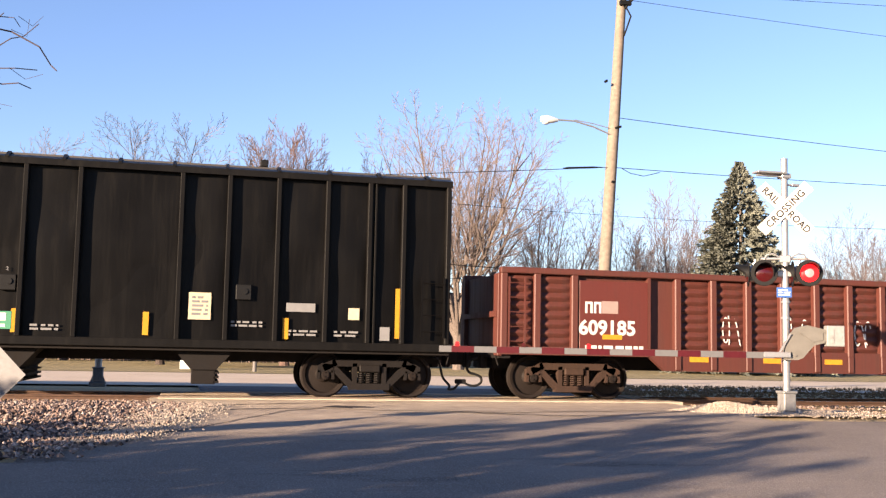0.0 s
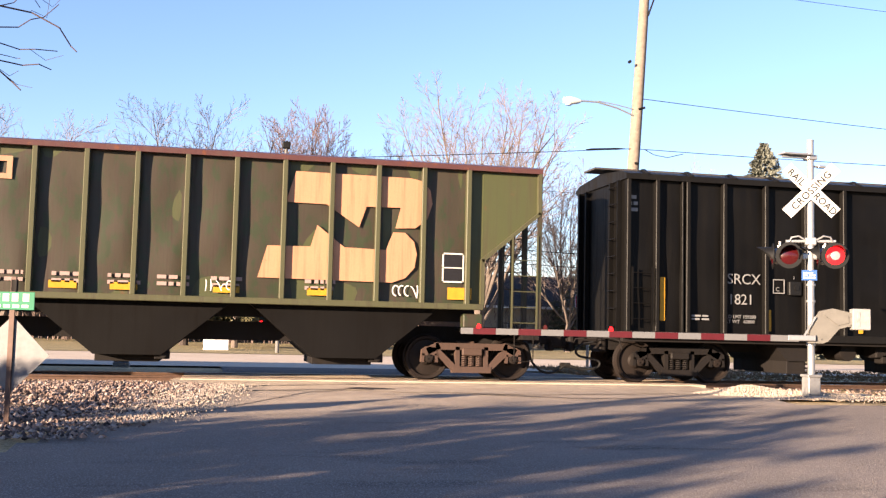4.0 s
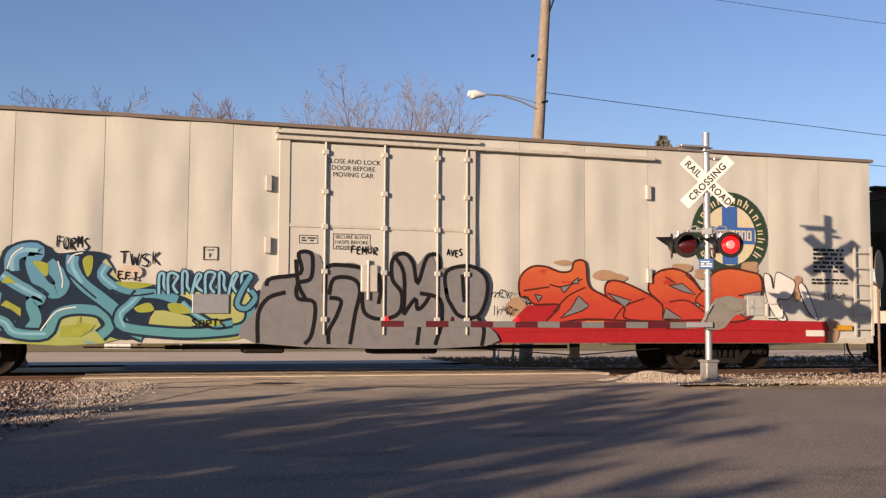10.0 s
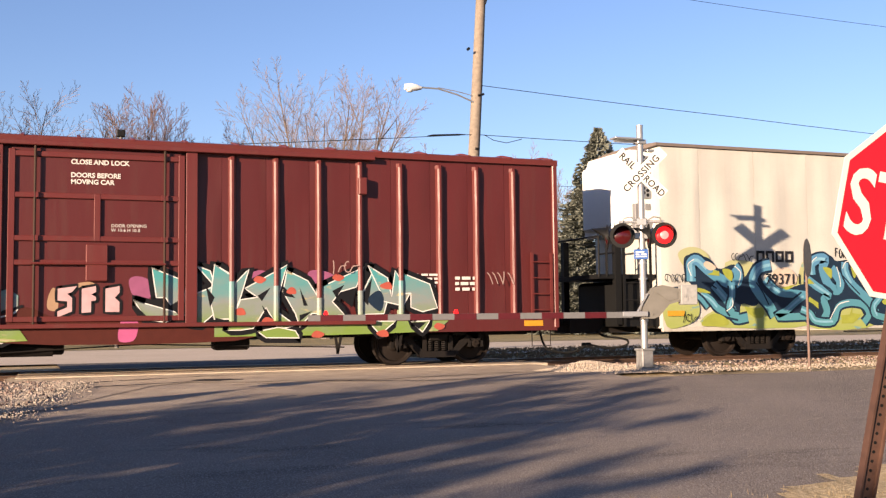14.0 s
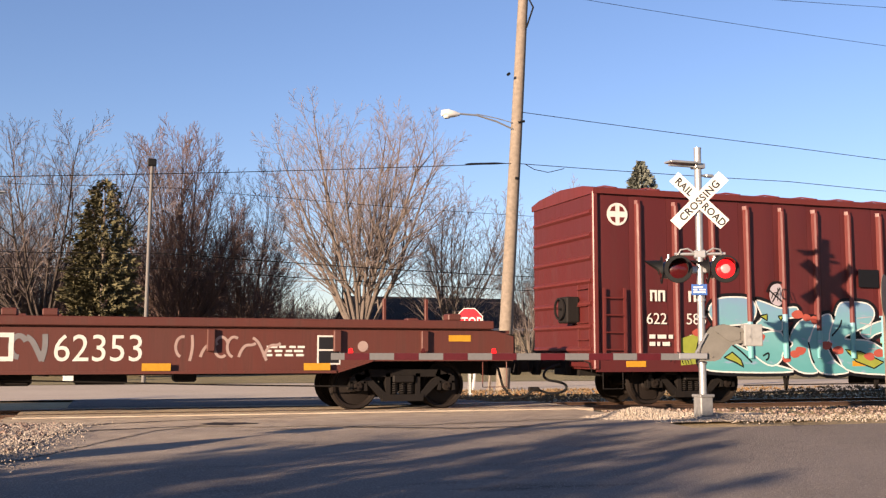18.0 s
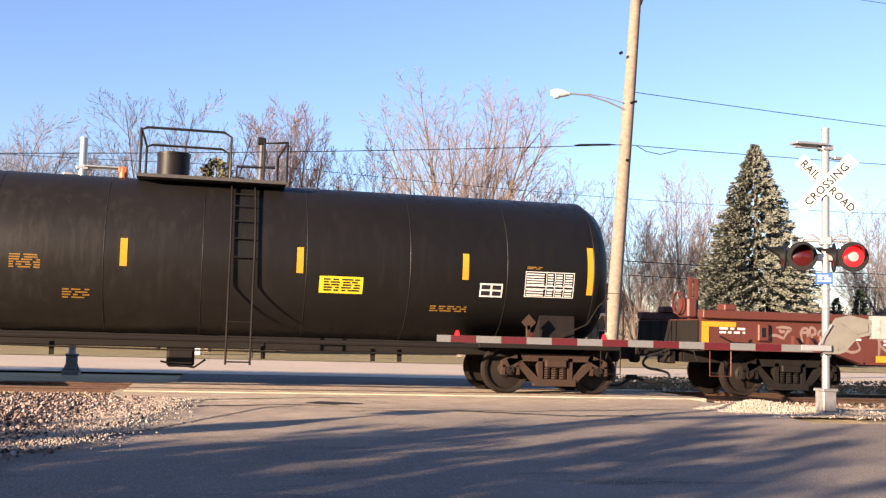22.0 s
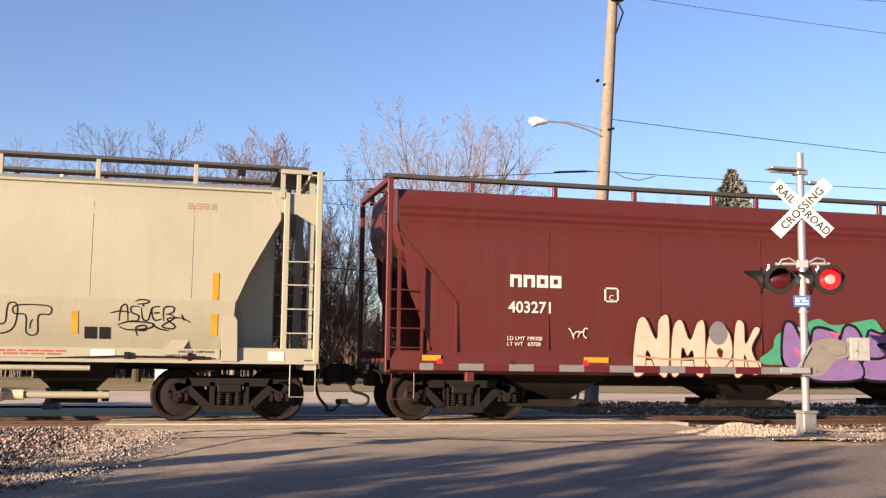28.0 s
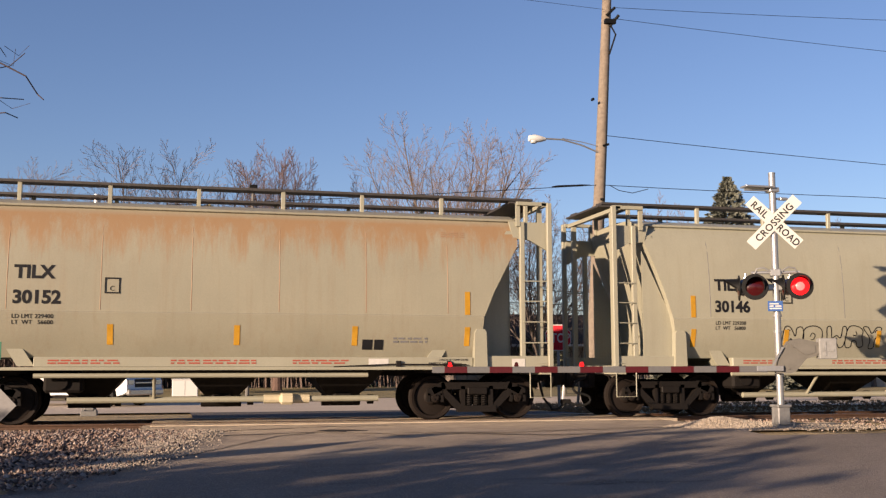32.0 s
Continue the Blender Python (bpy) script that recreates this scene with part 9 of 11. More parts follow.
    mural(w, X(-118.90), X(-116.87), 0.88, 2.01, -1.564, "coral graffiti piece with black outlines", (
        ("coral", 0, 1, (1, 3, 0, 55, 3, 100, 20, 95, 24, 74, 14, 52, 26, 50, 38, 2, 19, 0)),
        ("black", 0.035, 1, (1, 3, 0, 55, 3, 100, 20, 95, 24, 74, 14, 52, 26, 50, 38, 2, 19, 0, 1, 3)),
        ("coral", 0, 1, (26, 58, 27, 87, 35, 96, 39, 81, 33, 50, 39, 42, 50, 30, 62, 3, 39, 2)),
        ("black", 0.035, 1, (26, 58, 27, 87, 35, 96, 39, 81, 33, 50, 39, 42, 50, 30, 62, 3, 39, 2, 26, 58)),
        ("coral", 0, 1, (39, 69, 43, 97, 55, 95, 55, 70, 48, 42, 34, 52)),
        ("black", 0.035, 1, (39, 69, 43, 97, 55, 95, 55, 70, 48, 42, 34, 52, 39, 69)),
        ("coral", 0, 1, (54, 54, 58, 88, 70, 98, 82, 91, 81, 66, 67, 61, 69, 53, 91, 43, 94, 4, 63, 3, 49, 36)),
        ("black", 0.035, 1, (54, 54, 58, 88, 70, 98, 82, 91, 81, 66, 67, 61, 69, 53, 91, 43, 94, 4, 63, 3, 49, 36, 54, 54)),
        ("black", 0, 1, (44, 69, 48, 81, 50, 73, 47, 65)),
        ("black", 0, 1, (41, 39, 61, 42, 71, 38, 49, 33)),
        ("black", 0, 1, (96, 4, 94, 32, 99, 41, 100, 19)),
        ("black", 0.03, 1, (10, 35, 15, 22, 21, 1)),
        ("black", 0.03, 1, (24, 56, 28, 44, 37, 27, 38, 4)),
        ("black", 0.03, 1, (67, 59, 81, 63)),
    ))
    tag_mark(w, X(-116.9), X(-116.2), 1.38, 1.62, -1.545, SP["white"], 64, 0.02)
    tag_mark(w, X(-126.9), X(-126.5), 1.55, 1.8, -1.545, SP["white"], 65, 0.018)
    return w


def grey_hopper(shift, number, lines, rusty):
    w, c = wagon("covered_hopper_wagon", -144.55 + shift, -131.6 + shift, "rust-stained pale grey covered hopper wagon with curved sides" if rusty else "pale grey covered hopper wagon with curved sides and graffiti", trucks=(-143.05 + shift, -133.15 + shift), truck_mat="truck_dark")
    P = PAINT["rusty_grey_hopper" if rusty else "grey_hopper"]
    T = PAINT["grey_hopper"]
    X = lambda u: u + shift - c
    hull = [(1.26, 1.30, -143.1, -133.15), (1.5, 1.42, -143.1, -133.15), (1.8, 1.51, -143.1, -133.14), (2.1, 1.555, -143.15, -133.12), (2.12, 1.535, -143.15, -133.1), (2.6, 1.53, -143.3, -132.9), (3.2, 1.50, -143.52, -132.58), (3.6, 1.45, -143.68, -132.36), (3.9, 1.36, -143.8, -132.36), (4.1, 1.22, -143.85, -132.36), (4.12, 1.27, -143.85, -132.36), (4.16, 1.27, -143.85, -132.36), (4.28, 0.9, -143.85, -132.36), (4.34, 0.0, -143.85, -132.36)]
    part("body", loft([(z, h, X(a), X(b)) for z, h, a, b in hull]), P, w)

    def onside(z):
        for (z0, h0, *_), (z1, h1, *_) in zip(hull, hull[1:]):
            if z <= z1:
                return h0 + (h1 - h0) * (z - z0) / (z1 - z0)
        return 1.2

    for x in (-142.26, -140.61, -138.95, -137.28, -135.56, -133.88):
        s = Shape()
        zs = [2.15 + 0.2 * i for i in range(10)]
        for z in zs:
            h = onside(z)
            s.v += [(X(x) - 0.008, -h - 0.001, z), (X(x), -h - 0.006, z), (X(x) + 0.008, -h - 0.001, z)]
        for i in range(len(zs) - 1):
            s.f += [(3 * i, 3 * i + 1, 3 * i + 4, 3 * i + 3), (3 * i + 1, 3 * i + 2, 3 * i + 5, 3 * i + 4)]
        part("weld_seam", s, SP["tan"] if rusty else SP["silver"], w)
    for k in (-1, 1):
        s = lambda a, b: (min(k * a, k * b), max(k * a, k * b))
        part("side_sill", Shape().box(X(-141.75), X(-133.35), *s(1.30, 1.50), 1.08, 1.27, 0.012), T, w)
        part("sill_flange", Shape().box(X(-144.5), X(-131.65), *s(1.28, 1.54), 1.02, 1.08, 0.006), T, w)
        part("roof_rail", Shape().box(X(-144.5), X(-131.85), *s(0.62, 0.98), 4.62, 4.67), PAINT["walkway"], w, "dark perforated running board")
        for x in (-143.87, -142.2, -140.54, -138.85, -137.18, -135.56, -133.87, -132.0):
            part("roof_stanchion", Shape().box(X(x) - 0.04, X(x) + 0.04, *s(0.88, 0.96), 4.16, 4.63, 0.006), T, w)
        for a, d in ((-143.0, 1), (-133.2, -1)):
            part("end_web", Shape().prism([(X(a) - d * 0.78, 3.55), (X(a) - d * 0.10, 2.10), (X(a) - d * 0.06, 1.10), (X(a) - d * 0.78, 1.10)], "y", *(s(1.34, 1.38) if d > 0 else s(0.92, 0.96))), T, w, "pale grey web plate under the end slope")
            part("end_pocket", Shape().prism([(X(a) - 0.14, 1.06), (X(a) + 0.14, 1.06), (X(a) + 0.12, 1.78), (X(a) + 0.08, 1.84), (X(a) - 0.08, 1.84), (X(a) - 0.12, 1.78)], "y", *s(1.40, 1.57)), T, w, "pale grey bolster cover plate")
        for a, e, d in ((-144.47, -143.98, 1), (-131.68, -132.25, -1)):
            part("corner_post", Shape().box(X(a) - 0.05, X(a) + 0.05, *s(1.45, 1.55), 1.05, 4.5, 0.008), T, w)
            part("corner_post", Shape().box(X(e) - 0.05, X(e) + 0.05, *s(1.35, 1.45), 1.05, 4.1, 0.008), T, w)
            part("corner_gusset", Shape().prism([(X(a), 4.1), (X(a) + d * 0.85, 4.1), (X(a) + d * 0.75, 3.75), (X(a) + d * 0.4, 3.72), (X(a), 3.5)], "y", *s(1.34, 1.40)), T, w)
            part("corner_rail", Shape().box(min(X(a), X(a) + d * 0.7), max(X(a), X(a) + d * 0.7), *s(1.42, 1.5), 4.44, 4.52, 0.006).box(X(a) + d * 0.62, X(a) + d * 0.70, *s(1.38, 1.46), 4.0, 4.5), T, w)
            part("bolster_beam", Shape().box(X(a) + d * 0.0 if d > 0 else X(a) - 1.5, X(a) + 1.5 if d > 0 else X(a), *s(1.3, 1.5), 1.06, 1.30, 0.01), T, w)
            rung = Shape()
            for z in (1.15, 1.57, 2.0, 2.43, 2.85):
                rung.cyl((X(a), k * 1.52, z), (X(e), k * 1.46, z), 0.013, n=6)
            part("rung_set", rung, T, w)
            stirrup(w, X(a), X(a) + d * 0.45, 0.45, 1.02, k * 1.5, T)
    for a, d in ((-144.35, 1), (-131.78, -1)):
        part("slope_sheet", Shape().prism([(X(a) + d * 0.6, 3.9), (X(a) + d * 0.8, 3.9), (X(a) + d * 2.6, 1.1), (X(a) + d * 2.3, 1.1)], "y", -1.38, 1.38), T, w)
        part("end_frame", Shape().box(X(a) - 0.05, X(a) + 0.05, -1.5, 1.5, 4.42, 4.5).box(X(a) - 0.05, X(a) + 0.05, -1.2, -1.1, 1.0, 4.4).box(X(a) - 0.05, X(a) + 0.05, 1.1, 1.2, 1.0, 4.4).box(X(a) - 0.1, X(a) + 0.1, -1.5, 1.5, 0.92, 1.1), T, w)
        part("end_walkway", Shape().box(min(X(a) - d * 0.25, X(a) + d * 0.6), max(X(a) - d * 0.25, X(a) + d * 0.6), -1.0, 1.0, 4.56, 4.6), PAINT["walkway"], w)
    lettering("TILX", 0.34, X(-142.14), -1.535, 2.73, MAT["black_paint"], w, bold=0.012)
    lettering(number, 0.34, X(-142.16), -1.542, 2.26, MAT["black_paint"], w, bold=0.012)
    lettering(lines, 0.11, X(-142.16), -1.557, 1.98, MAT["black_paint"], w, wide=1.0)
    for x in (-142.67, -140.42, -138.08, -135.78, -133.47):
        if x in (-142.67, -133.47):
            patch(w, "reflector_strip", X(x) - 0.055, X(x) + 0.055, 2.13, 2.6, -1.541, MAT["amber"], "amber reflective strip")
        patch(w, "reflector_strip", X(x) - 0.055, X(x) + 0.055, 1.50, 1.88, -1.524, MAT["amber"], "amber reflective strip")
    fr = Shape()
    for a, b, e, f in ((-140.54, -140.26, 2.46, 2.485), (-140.54, -140.26, 2.735, 2.76), (-140.54, -140.515, 2.46, 2.76), (-140.285, -140.26, 2.46, 2.76)):
        fr.box(X(a), X(b), -1.545, -1.53, e, f)
    part("stencil_frame", fr, MAT["black_paint"], w)
    lettering("C", 0.13, X(-140.45), -1.541, 2.51, MAT["black_paint"], w)
    for a, b in ((-135.62, -135.42), (-135.38, -135.2)):
        patch(w, "notice_plate", X(a), X(b), 1.42, 1.62, -1.50, MAT["black_paint"], "black stencil panel")
    stencil(w, X(-134.0), X(-133.5), 3.72, 3.85, 3, -1.43, SP["tan"], 4)
    for a, b in ((-141.5, -140.2), (-139.3, -137.7), (-137.0, -135.9)):
        stencil(w, X(a), X(b), 1.13, 1.23, 2, -1.503, SP["coral"], int(-a))
    patch(w, "notice_plate", X(-135.5), X(-135.1), 1.12, 1.24, -1.503, MAT["white_paint"], "white sill label")
    patch(w, "notice_plate", X(-132.52), X(-132.24), 1.06, 1.24, -1.505, MAT["white_paint"], "white square plate on the bolster")
    lettering("EMPTY LOAD", 0.085, X(-134.28), -1.503, 1.11, MAT["black_paint"], w)
    lettering("2 INCH HF COMP SHOES", 0.055, X(-134.06), -1.503, 1.2, MAT["black_paint"], w)
    part("brake_rod", Shape().tube([(X(-136.2), -1.53, 1.08), (X(-135.0), -1.54, 1.13), (X(-133.5), -1.54, 1.12)], 0.014, 6).box(X(-134.95), X(-134.85), -1.56, -1.5, 1.08, 1.2, 0.01).box(X(-133.9), X(-133.84), -1.56, -1.5, 1.06, 1.2, 0.01).cyl((X(-133.98), -1.54, 1.12), (X(-133.6), -1.54, 1.12), 0.028, n=8), MAT["under"], w, "dark empty-load lever rod on the sill")
    if not rusty:
        for word, a, wide in (("NO", -140.52, 0.88), ("WAY", -139.42, 0.84), ("OUT", -137.78, 0.94)):
            bubble(word, 0.60, X(a), -1.553, 1.50, SP["black"], w, wide)
        hand_tag(w, X(-135.21), X(-133.87), 1.48, 2.10, -1.552, SP["black"], 0.026, ((0, 61, 12, 67, 24, 64), (11, 40, 13, 77, 20, 83, 22, 39), (36, 80, 26, 80, 26, 64, 35, 55, 33, 41, 25, 42), (38, 79, 40, 47, 47, 45, 50, 77), (61, 82, 51, 76, 54, 45, 64, 48), (53, 63, 61, 65), (66, 42, 66, 78, 78, 81, 77, 66, 68, 60), (69, 62, 80, 52, 64, 28, 77, 21, 80, 30, 70, 48, 88, 51, 100, 39), (88, 61, 92, 44), (30, 94, 37, 100, 47, 97, 44, 90, 33, 87), (39, 88, 41, 81), (9, 29, 24, 39, 52, 35, 49, 22, 24, 16, 11, 24), (34, 0, 32, 23, 43, 29, 44, 16, 35, 14), (52, 33, 60, 21, 73, 16)))
    else:
        stencil(w, X(-135.0), X(-134.3), 1.55, 1.68, 2, -1.51, SP["grey"], 7)
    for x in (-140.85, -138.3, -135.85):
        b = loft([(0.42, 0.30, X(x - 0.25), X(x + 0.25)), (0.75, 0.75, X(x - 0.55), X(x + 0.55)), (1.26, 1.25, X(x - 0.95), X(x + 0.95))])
        # bays borrow the dark underframe steel to paint in the shade below
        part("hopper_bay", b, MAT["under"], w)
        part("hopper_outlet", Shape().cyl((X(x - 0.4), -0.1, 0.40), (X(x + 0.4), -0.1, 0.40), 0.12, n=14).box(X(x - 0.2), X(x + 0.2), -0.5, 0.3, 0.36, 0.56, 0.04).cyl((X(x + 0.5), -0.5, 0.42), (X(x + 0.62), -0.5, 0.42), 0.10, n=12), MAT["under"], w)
    part("pipe", Shape().cyl((X(-141.75), -1.42, 0.92), (X(-135.5), -1.42, 0.92), 0.045, n=10), T, w, "pale grey air pipe along the side")
    part("pipe", Shape().cyl((X(-141.2), -0.9, 0.45), (X(-135.2), -0.9, 0.45), 0.06, n=10).cyl((X(-139.6), -1.4, 0.92), (X(-139.6), -0.9, 0.45), 0.03, n=8), T, w)
    part("valve", Shape().box(X(-137.2), X(-136.9), -1.1, -0.7, 0.34, 0.56, 0.05).cyl((X(-137.5), -0.9, 0.45), (X(-136.6), -0.9, 0.45), 0.09, n=10), PAINT["badge_cream"], w, "cream pipe valve")
    part("brake_rigging", Shape().box(X(-141.6), X(-140.9), -1.2, -0.7, 0.6, 1.0, 0.05).cyl((X(-141.3), -1.25, 0.8), (X(-141.3), -0.8, 0.8), 0.14, n=12), MAT["under"], w)
    part("underframe", Shape().box(X(-144.4), X(-132.0), -0.35, 0.35, 0.90, 1.05).box(X(-144.4), X(-142.0), -1.3, 1.3, 0.95, 1.05).box(X(-134.3), X(-132.0), -1.3, 1.3, 0.95, 1.05), MAT["under"], w)
    # all that is painted on the side follows its curve
    for ob in w.children:
        if ob.name.split(".")[0] in ("lettering", "reflector_strip", "notice_plate", "stencil_lines", "stencil_frame", "graffiti_tag"):
            me = ob.data
            if min(v.co.z for v in me.vertices) < 1.27:
                continue
            bm = bmesh.new()
            bm.from_mesh(me)
            for z in (1.5, 1.8, 2.1):
                bmesh.ops.bisect_plane(bm, geom=bm.verts[:] + bm.edges[:] + bm.faces[:], plane_co=(0, 0, z), plane_no=(0, 0, 1))
            mid = sum(v.co.y for v in bm.verts) / len(bm.verts)
            for v in bm.verts:
                v.co.y += -onside(v.co.z) - 0.005 - mid
            bm.to_mesh(me)
            bm.free()
    return w


gondola()
black_hopper()
green_hopper()
reefer()
boxcar()
flat_wagon()
tank_wagon()
red_hopper()
grey_hopper(0.0, "30146", "LD LMT 229200\nLT  WT   56800", False)
grey_hopper(-14.25, "30152", "LD LMT 229400\nLT  WT   56600", True)

# each wagon is coupled to the next in the middle of the gap
ENDS.sort(key=lambda q: q[0])
for i, (left, right, w) in enumerate(ENDS):
    half = (right - left) / 2
    coupling(w, -half, -1, (left - ENDS[i - 1][1]) / 2 if i else 0.7)
    coupling(w, half, 1, (ENDS[i + 1][0] - right) / 2 if i + 1 < len(ENDS) else 0.7)


# ---- crossing signals ----
def signal(x, y, k, turn, arm_turn, arm_len, lit, label, tall=0.0, stripes=("grey_stripe", "red_stripe")):
    """A crossing signal with its gate. k: -1 has its gate to the left, 1 to the right."""
    w = thing("crossing_signal", pose(x, y, -0.04), label, "railway signal", "crossing signals")
    G, B = MAT["galvanised"], MAT["black_metal"]
    base = Shape().box(-0.20, 0.20, -0.20, 0.20, -0.1, 0.03, 0.01).box(-0.125, 0.125, -0.125, 0.125, 0.03, 0.40, 0.02).box(-0.145, 0.145, -0.145, 0.145, 0.36, 0.41, 0.012)
    for bx in (-0.16, 0.16):
        base.prism([(bx - 0.03 if bx < 0 else 0.12, 0.03), (-0.12 if bx < 0 else bx + 0.03, 0.03), (-0.12 if bx < 0 else 0.12, 0.22)], "y", -0.02, 0.02)
        base.cyl((bx, -0.16, 0.03), (bx, -0.16, 0.07), 0.02, n=6)
    part("base", base, plain("dull_cast_base", (0.30, 0.30, 0.30), 0.6, 0.3, 0.3), w, "grey cast metal mast base")
    part("mast", Shape().cyl((0, 0, 0.3), (0, 0, 4.74 + tall), 0.064 + tall * 0.03, n=20).cyl((0, 0, 4.74 + tall), (0, 0, 4.76 + tall), 0.068 + tall * 0.03, n=20), G, w, "silver tubular mast")
    for z in (0.95, 1.75, 2.05):
        part("clamp", Shape().lathe([(z - 0.02, 0.06), (z - 0.02, 0.085), (z + 0.02, 0.085), (z + 0.02, 0.06), (z - 0.02, 0.06)], "z", 16), G, w)
    top = Shape().box(min(0, k * 0.58), max(0, k * 0.58), -0.03, 0.03, 4.40, 4.43).box(min(k * 0.02, k * 0.62), max(k * 0.02, k * 0.62), -0.14, 0.10, 4.45, 4.485, 0.005).box(-0.1, 0.1, -0.09, 0.09, 4.38, 4.47, 0.01)
    top.cyl((0, 0, 4.25), (-k * 0.15, -0.02, 4.27), 0.02, n=8).box(min(-k * 0.14, -k * 0.3), max(-k * 0.14, -k * 0.3), -0.05, 0.05, 4.24, 4.29, 0.01)
    top.v = [(p[0] * (1 + 0.5 * tall), p[1], p[2] + 0.55 * tall) for p in top.v]
    part("top_bracket", top, G, w, "flat metal bracket near the top")
    face = Matrix.Rotation(radians(turn), 4, "Z")

    def faced(name, shape, mat, parent, label="", lift=0.0):
        o = part(name, shape, mat, parent, label)
        if parent is w:
            o.matrix_local = face
        return o

    # crossed boards
    zc, cc = 3.80 + 0.33 * tall, math.sqrt(0.5)

    def board(s, half, tall, y0, y1, a):
        c, d = math.cos(a), math.sin(a)
        pts = [(-half, -tall), (half, -tall), (half, tall), (-half, tall)]
        return s.prism([(u * c - v * d, zc + u * d + v * c) for u, v in pts], "y", y0, y1)

    cb = faced("crossbuck", board(board(Shape(), 0.61, 0.114, -0.098, -0.094, -math.pi / 4), 0.61, 0.114, -0.104, -0.100, math.pi / 4).box(-0.09, 0.09, -0.094, -0.05, zc - 0.05, zc + 0.05), MAT["sign_white"], w, "white crossed boards with black letters")
    up, dn = Matrix.Rotation(radians(-45), 4, "Y"), Matrix.Rotation(radians(45), 4, "Y")
    size = 0.185
    for body, m, off, yy in (("CROSSING", up, 0.0, -0.105), ("RAIL", dn, -0.355, -0.0995), ("ROAD", dn, 0.355, -0.0995)):
        ux, uz = (cc, cc) if m is up else (cc, -cc)
        px, pz = ux * off, uz * off
        nx, nz = (-uz, ux)
        lettering(body, size, px - nx * size * 0.36, yy, zc + pz - nz * size * 0.36, MAT["black_paint"], cb, "board_lettering", 0.92 if body != "CROSSING" else 0.98, "", m, "CENTER", 1.08, 0.004)
    edge = Shape()
    # lamps
    arm = faced("lamp_arm", Shape().cyl((-0.44, 0, 2.86), (0.44, 0, 2.86), 0.028, n=10).box(-0.10, 0.10, -0.07, 0.07, 2.78, 2.93, 0.02).box(-0.16, 0.16, -0.05, 0.05, 2.52, 2.64, 0.02), G, w, "cross arm with cable fittings")
    for i in (-1, 1):
        cx = i * 0.40
        for back in (0, 1):
            ax = "x" if back else "y"
            at = (cx - 0.06, 0.04, 2.58) if back else (cx, 0, 2.58)

            def turned(shape):
                """Lamps that face up the road stand at right angles to the others."""
                if back:
                    shape.v = [(at[0] + p[1], at[1] - (p[0] - at[0]), p[2]) for p in shape.v]
                return shape
            h = Shape().lathe([(-0.20, 0.0), (-0.20, 0.135), (-0.13, 0.155), (-0.05, 0.12), (0.0, 0.06), (0.0, 0.0)], ax, 20, at)
            h.cyl((at[0] - (0.08 if back else 0), at[1], 2.72), (at[0] - (0.08 if back else 0), at[1], 2.86), 0.022, n=8)
            part("lamp_housing", h, G, arm, "rounded grey lamp housing")
            disk = Shape().lathe([(-0.215, 0.165), (-0.215, 0.238), (-0.205, 0.245), (-0.195, 0.238), (-0.195, 0.165)], ax, 32, at)
            hood = Shape()
            n = 18
            for j in range(n + 1):
                a = math.pi * (-0.12 + 1.24 * j / n)
                lo = 0.26 * math.sin(max(0, min(math.pi, a))) + 0.04
                hood.v += [(at[0] + 0.178 * math.cos(a), -0.21, 2.58 + 0.178 * math.sin(a)), (at[0] + 0.172 * math.cos(a), -0.21 - lo, 2.58 + 0.172 * math.sin(a))]
            hood.f += [(2 * j, 2 * j + 1, 2 * j + 3, 2 * j + 2) for j in range(n)]
            part("lamp_background", disk, B, arm, "round black background")
            part("lamp_hood", turned(hood), B, arm, "black hood over the lens")
            on = (not back) and i == lit
            lens = Shape().lathe([(-0.20, 0.172), (-0.215, 0.165), (-0.235, 0.11), (-0.245, 0.0)], ax, 24, at)
            part("lens", lens, MAT["lens_lit"] if on else MAT["lens_dark"], arm, "lit red lens" if on else "dark red lens")
            if on:
                part("lens_core", Shape().lathe([(-0.236, 0.085), (-0.25, 0.05), (-0.256, 0.0)], "y", 20, (cx, 0, 2.58)), MAT["lens_core"], arm)
            part("lamp_bolt", Shape().cyl((at[0] - (0.1 if back else 0), at[1] - (0 if back else 0.1), 2.72), (at[0] - (0.1 if back else 0), at[1] - (0 if back else 0.1), 2.78), 0.03, n=8), G, arm)
    for i in (-1, 1):
        part("cable", Shape().tube([(i * 0.1, -0.05, 2.88), (i * 0.22, -0.08, 2.95), (i * 0.34, -0.06, 2.93), (i * 0.40, -0.02, 2.80)], 0.016, 6), G, arm)
    sgn = faced("notice_plate", Shape().box(-0.17, 0.10, -0.10, -0.085, 2.13, 2.32, 0.004), PAINT["badge_blue"], w, "small blue notice plate")
    stencil(sgn, -0.14, 0.07, 2.16, 2.29, 3, -0.103, MAT["white_paint"], 2)
    # gate
    M = Matrix.Rotation(radians(arm_turn), 4, "Z")
    body = Shape()
    u = lambda a: -k * a
    body.prism([(u(-0.12), 0.98), (u(0.14), 0.98), (u(0.24), 1.02), (u(0.34), 1.14), (u(0.44), 1.25), (u(0.58), 1.29), (u(0.68), 1.30), (u(0.68), 1.54), (u(0.32), 1.62), (u(0.12), 1.57), (u(-0.06), 1.32)], "y", -0.24, -0.10)
    body.prism([(u(0.16), 1.50), (u(0.30), 1.55), (u(0.60), 1.49), (u(0.60), 1.36), (u(0.42), 1.31)], "y", -0.255, -0.24)
    for bx, bz in ((0.0, 1.12), (0.1, 1.06), (0.2, 1.47), (0.62, 1.33), (0.64, 1.50)):
        body.cyl((u(bx), -0.262, bz), (u(bx), -0.24, bz), 0.016, n=8)
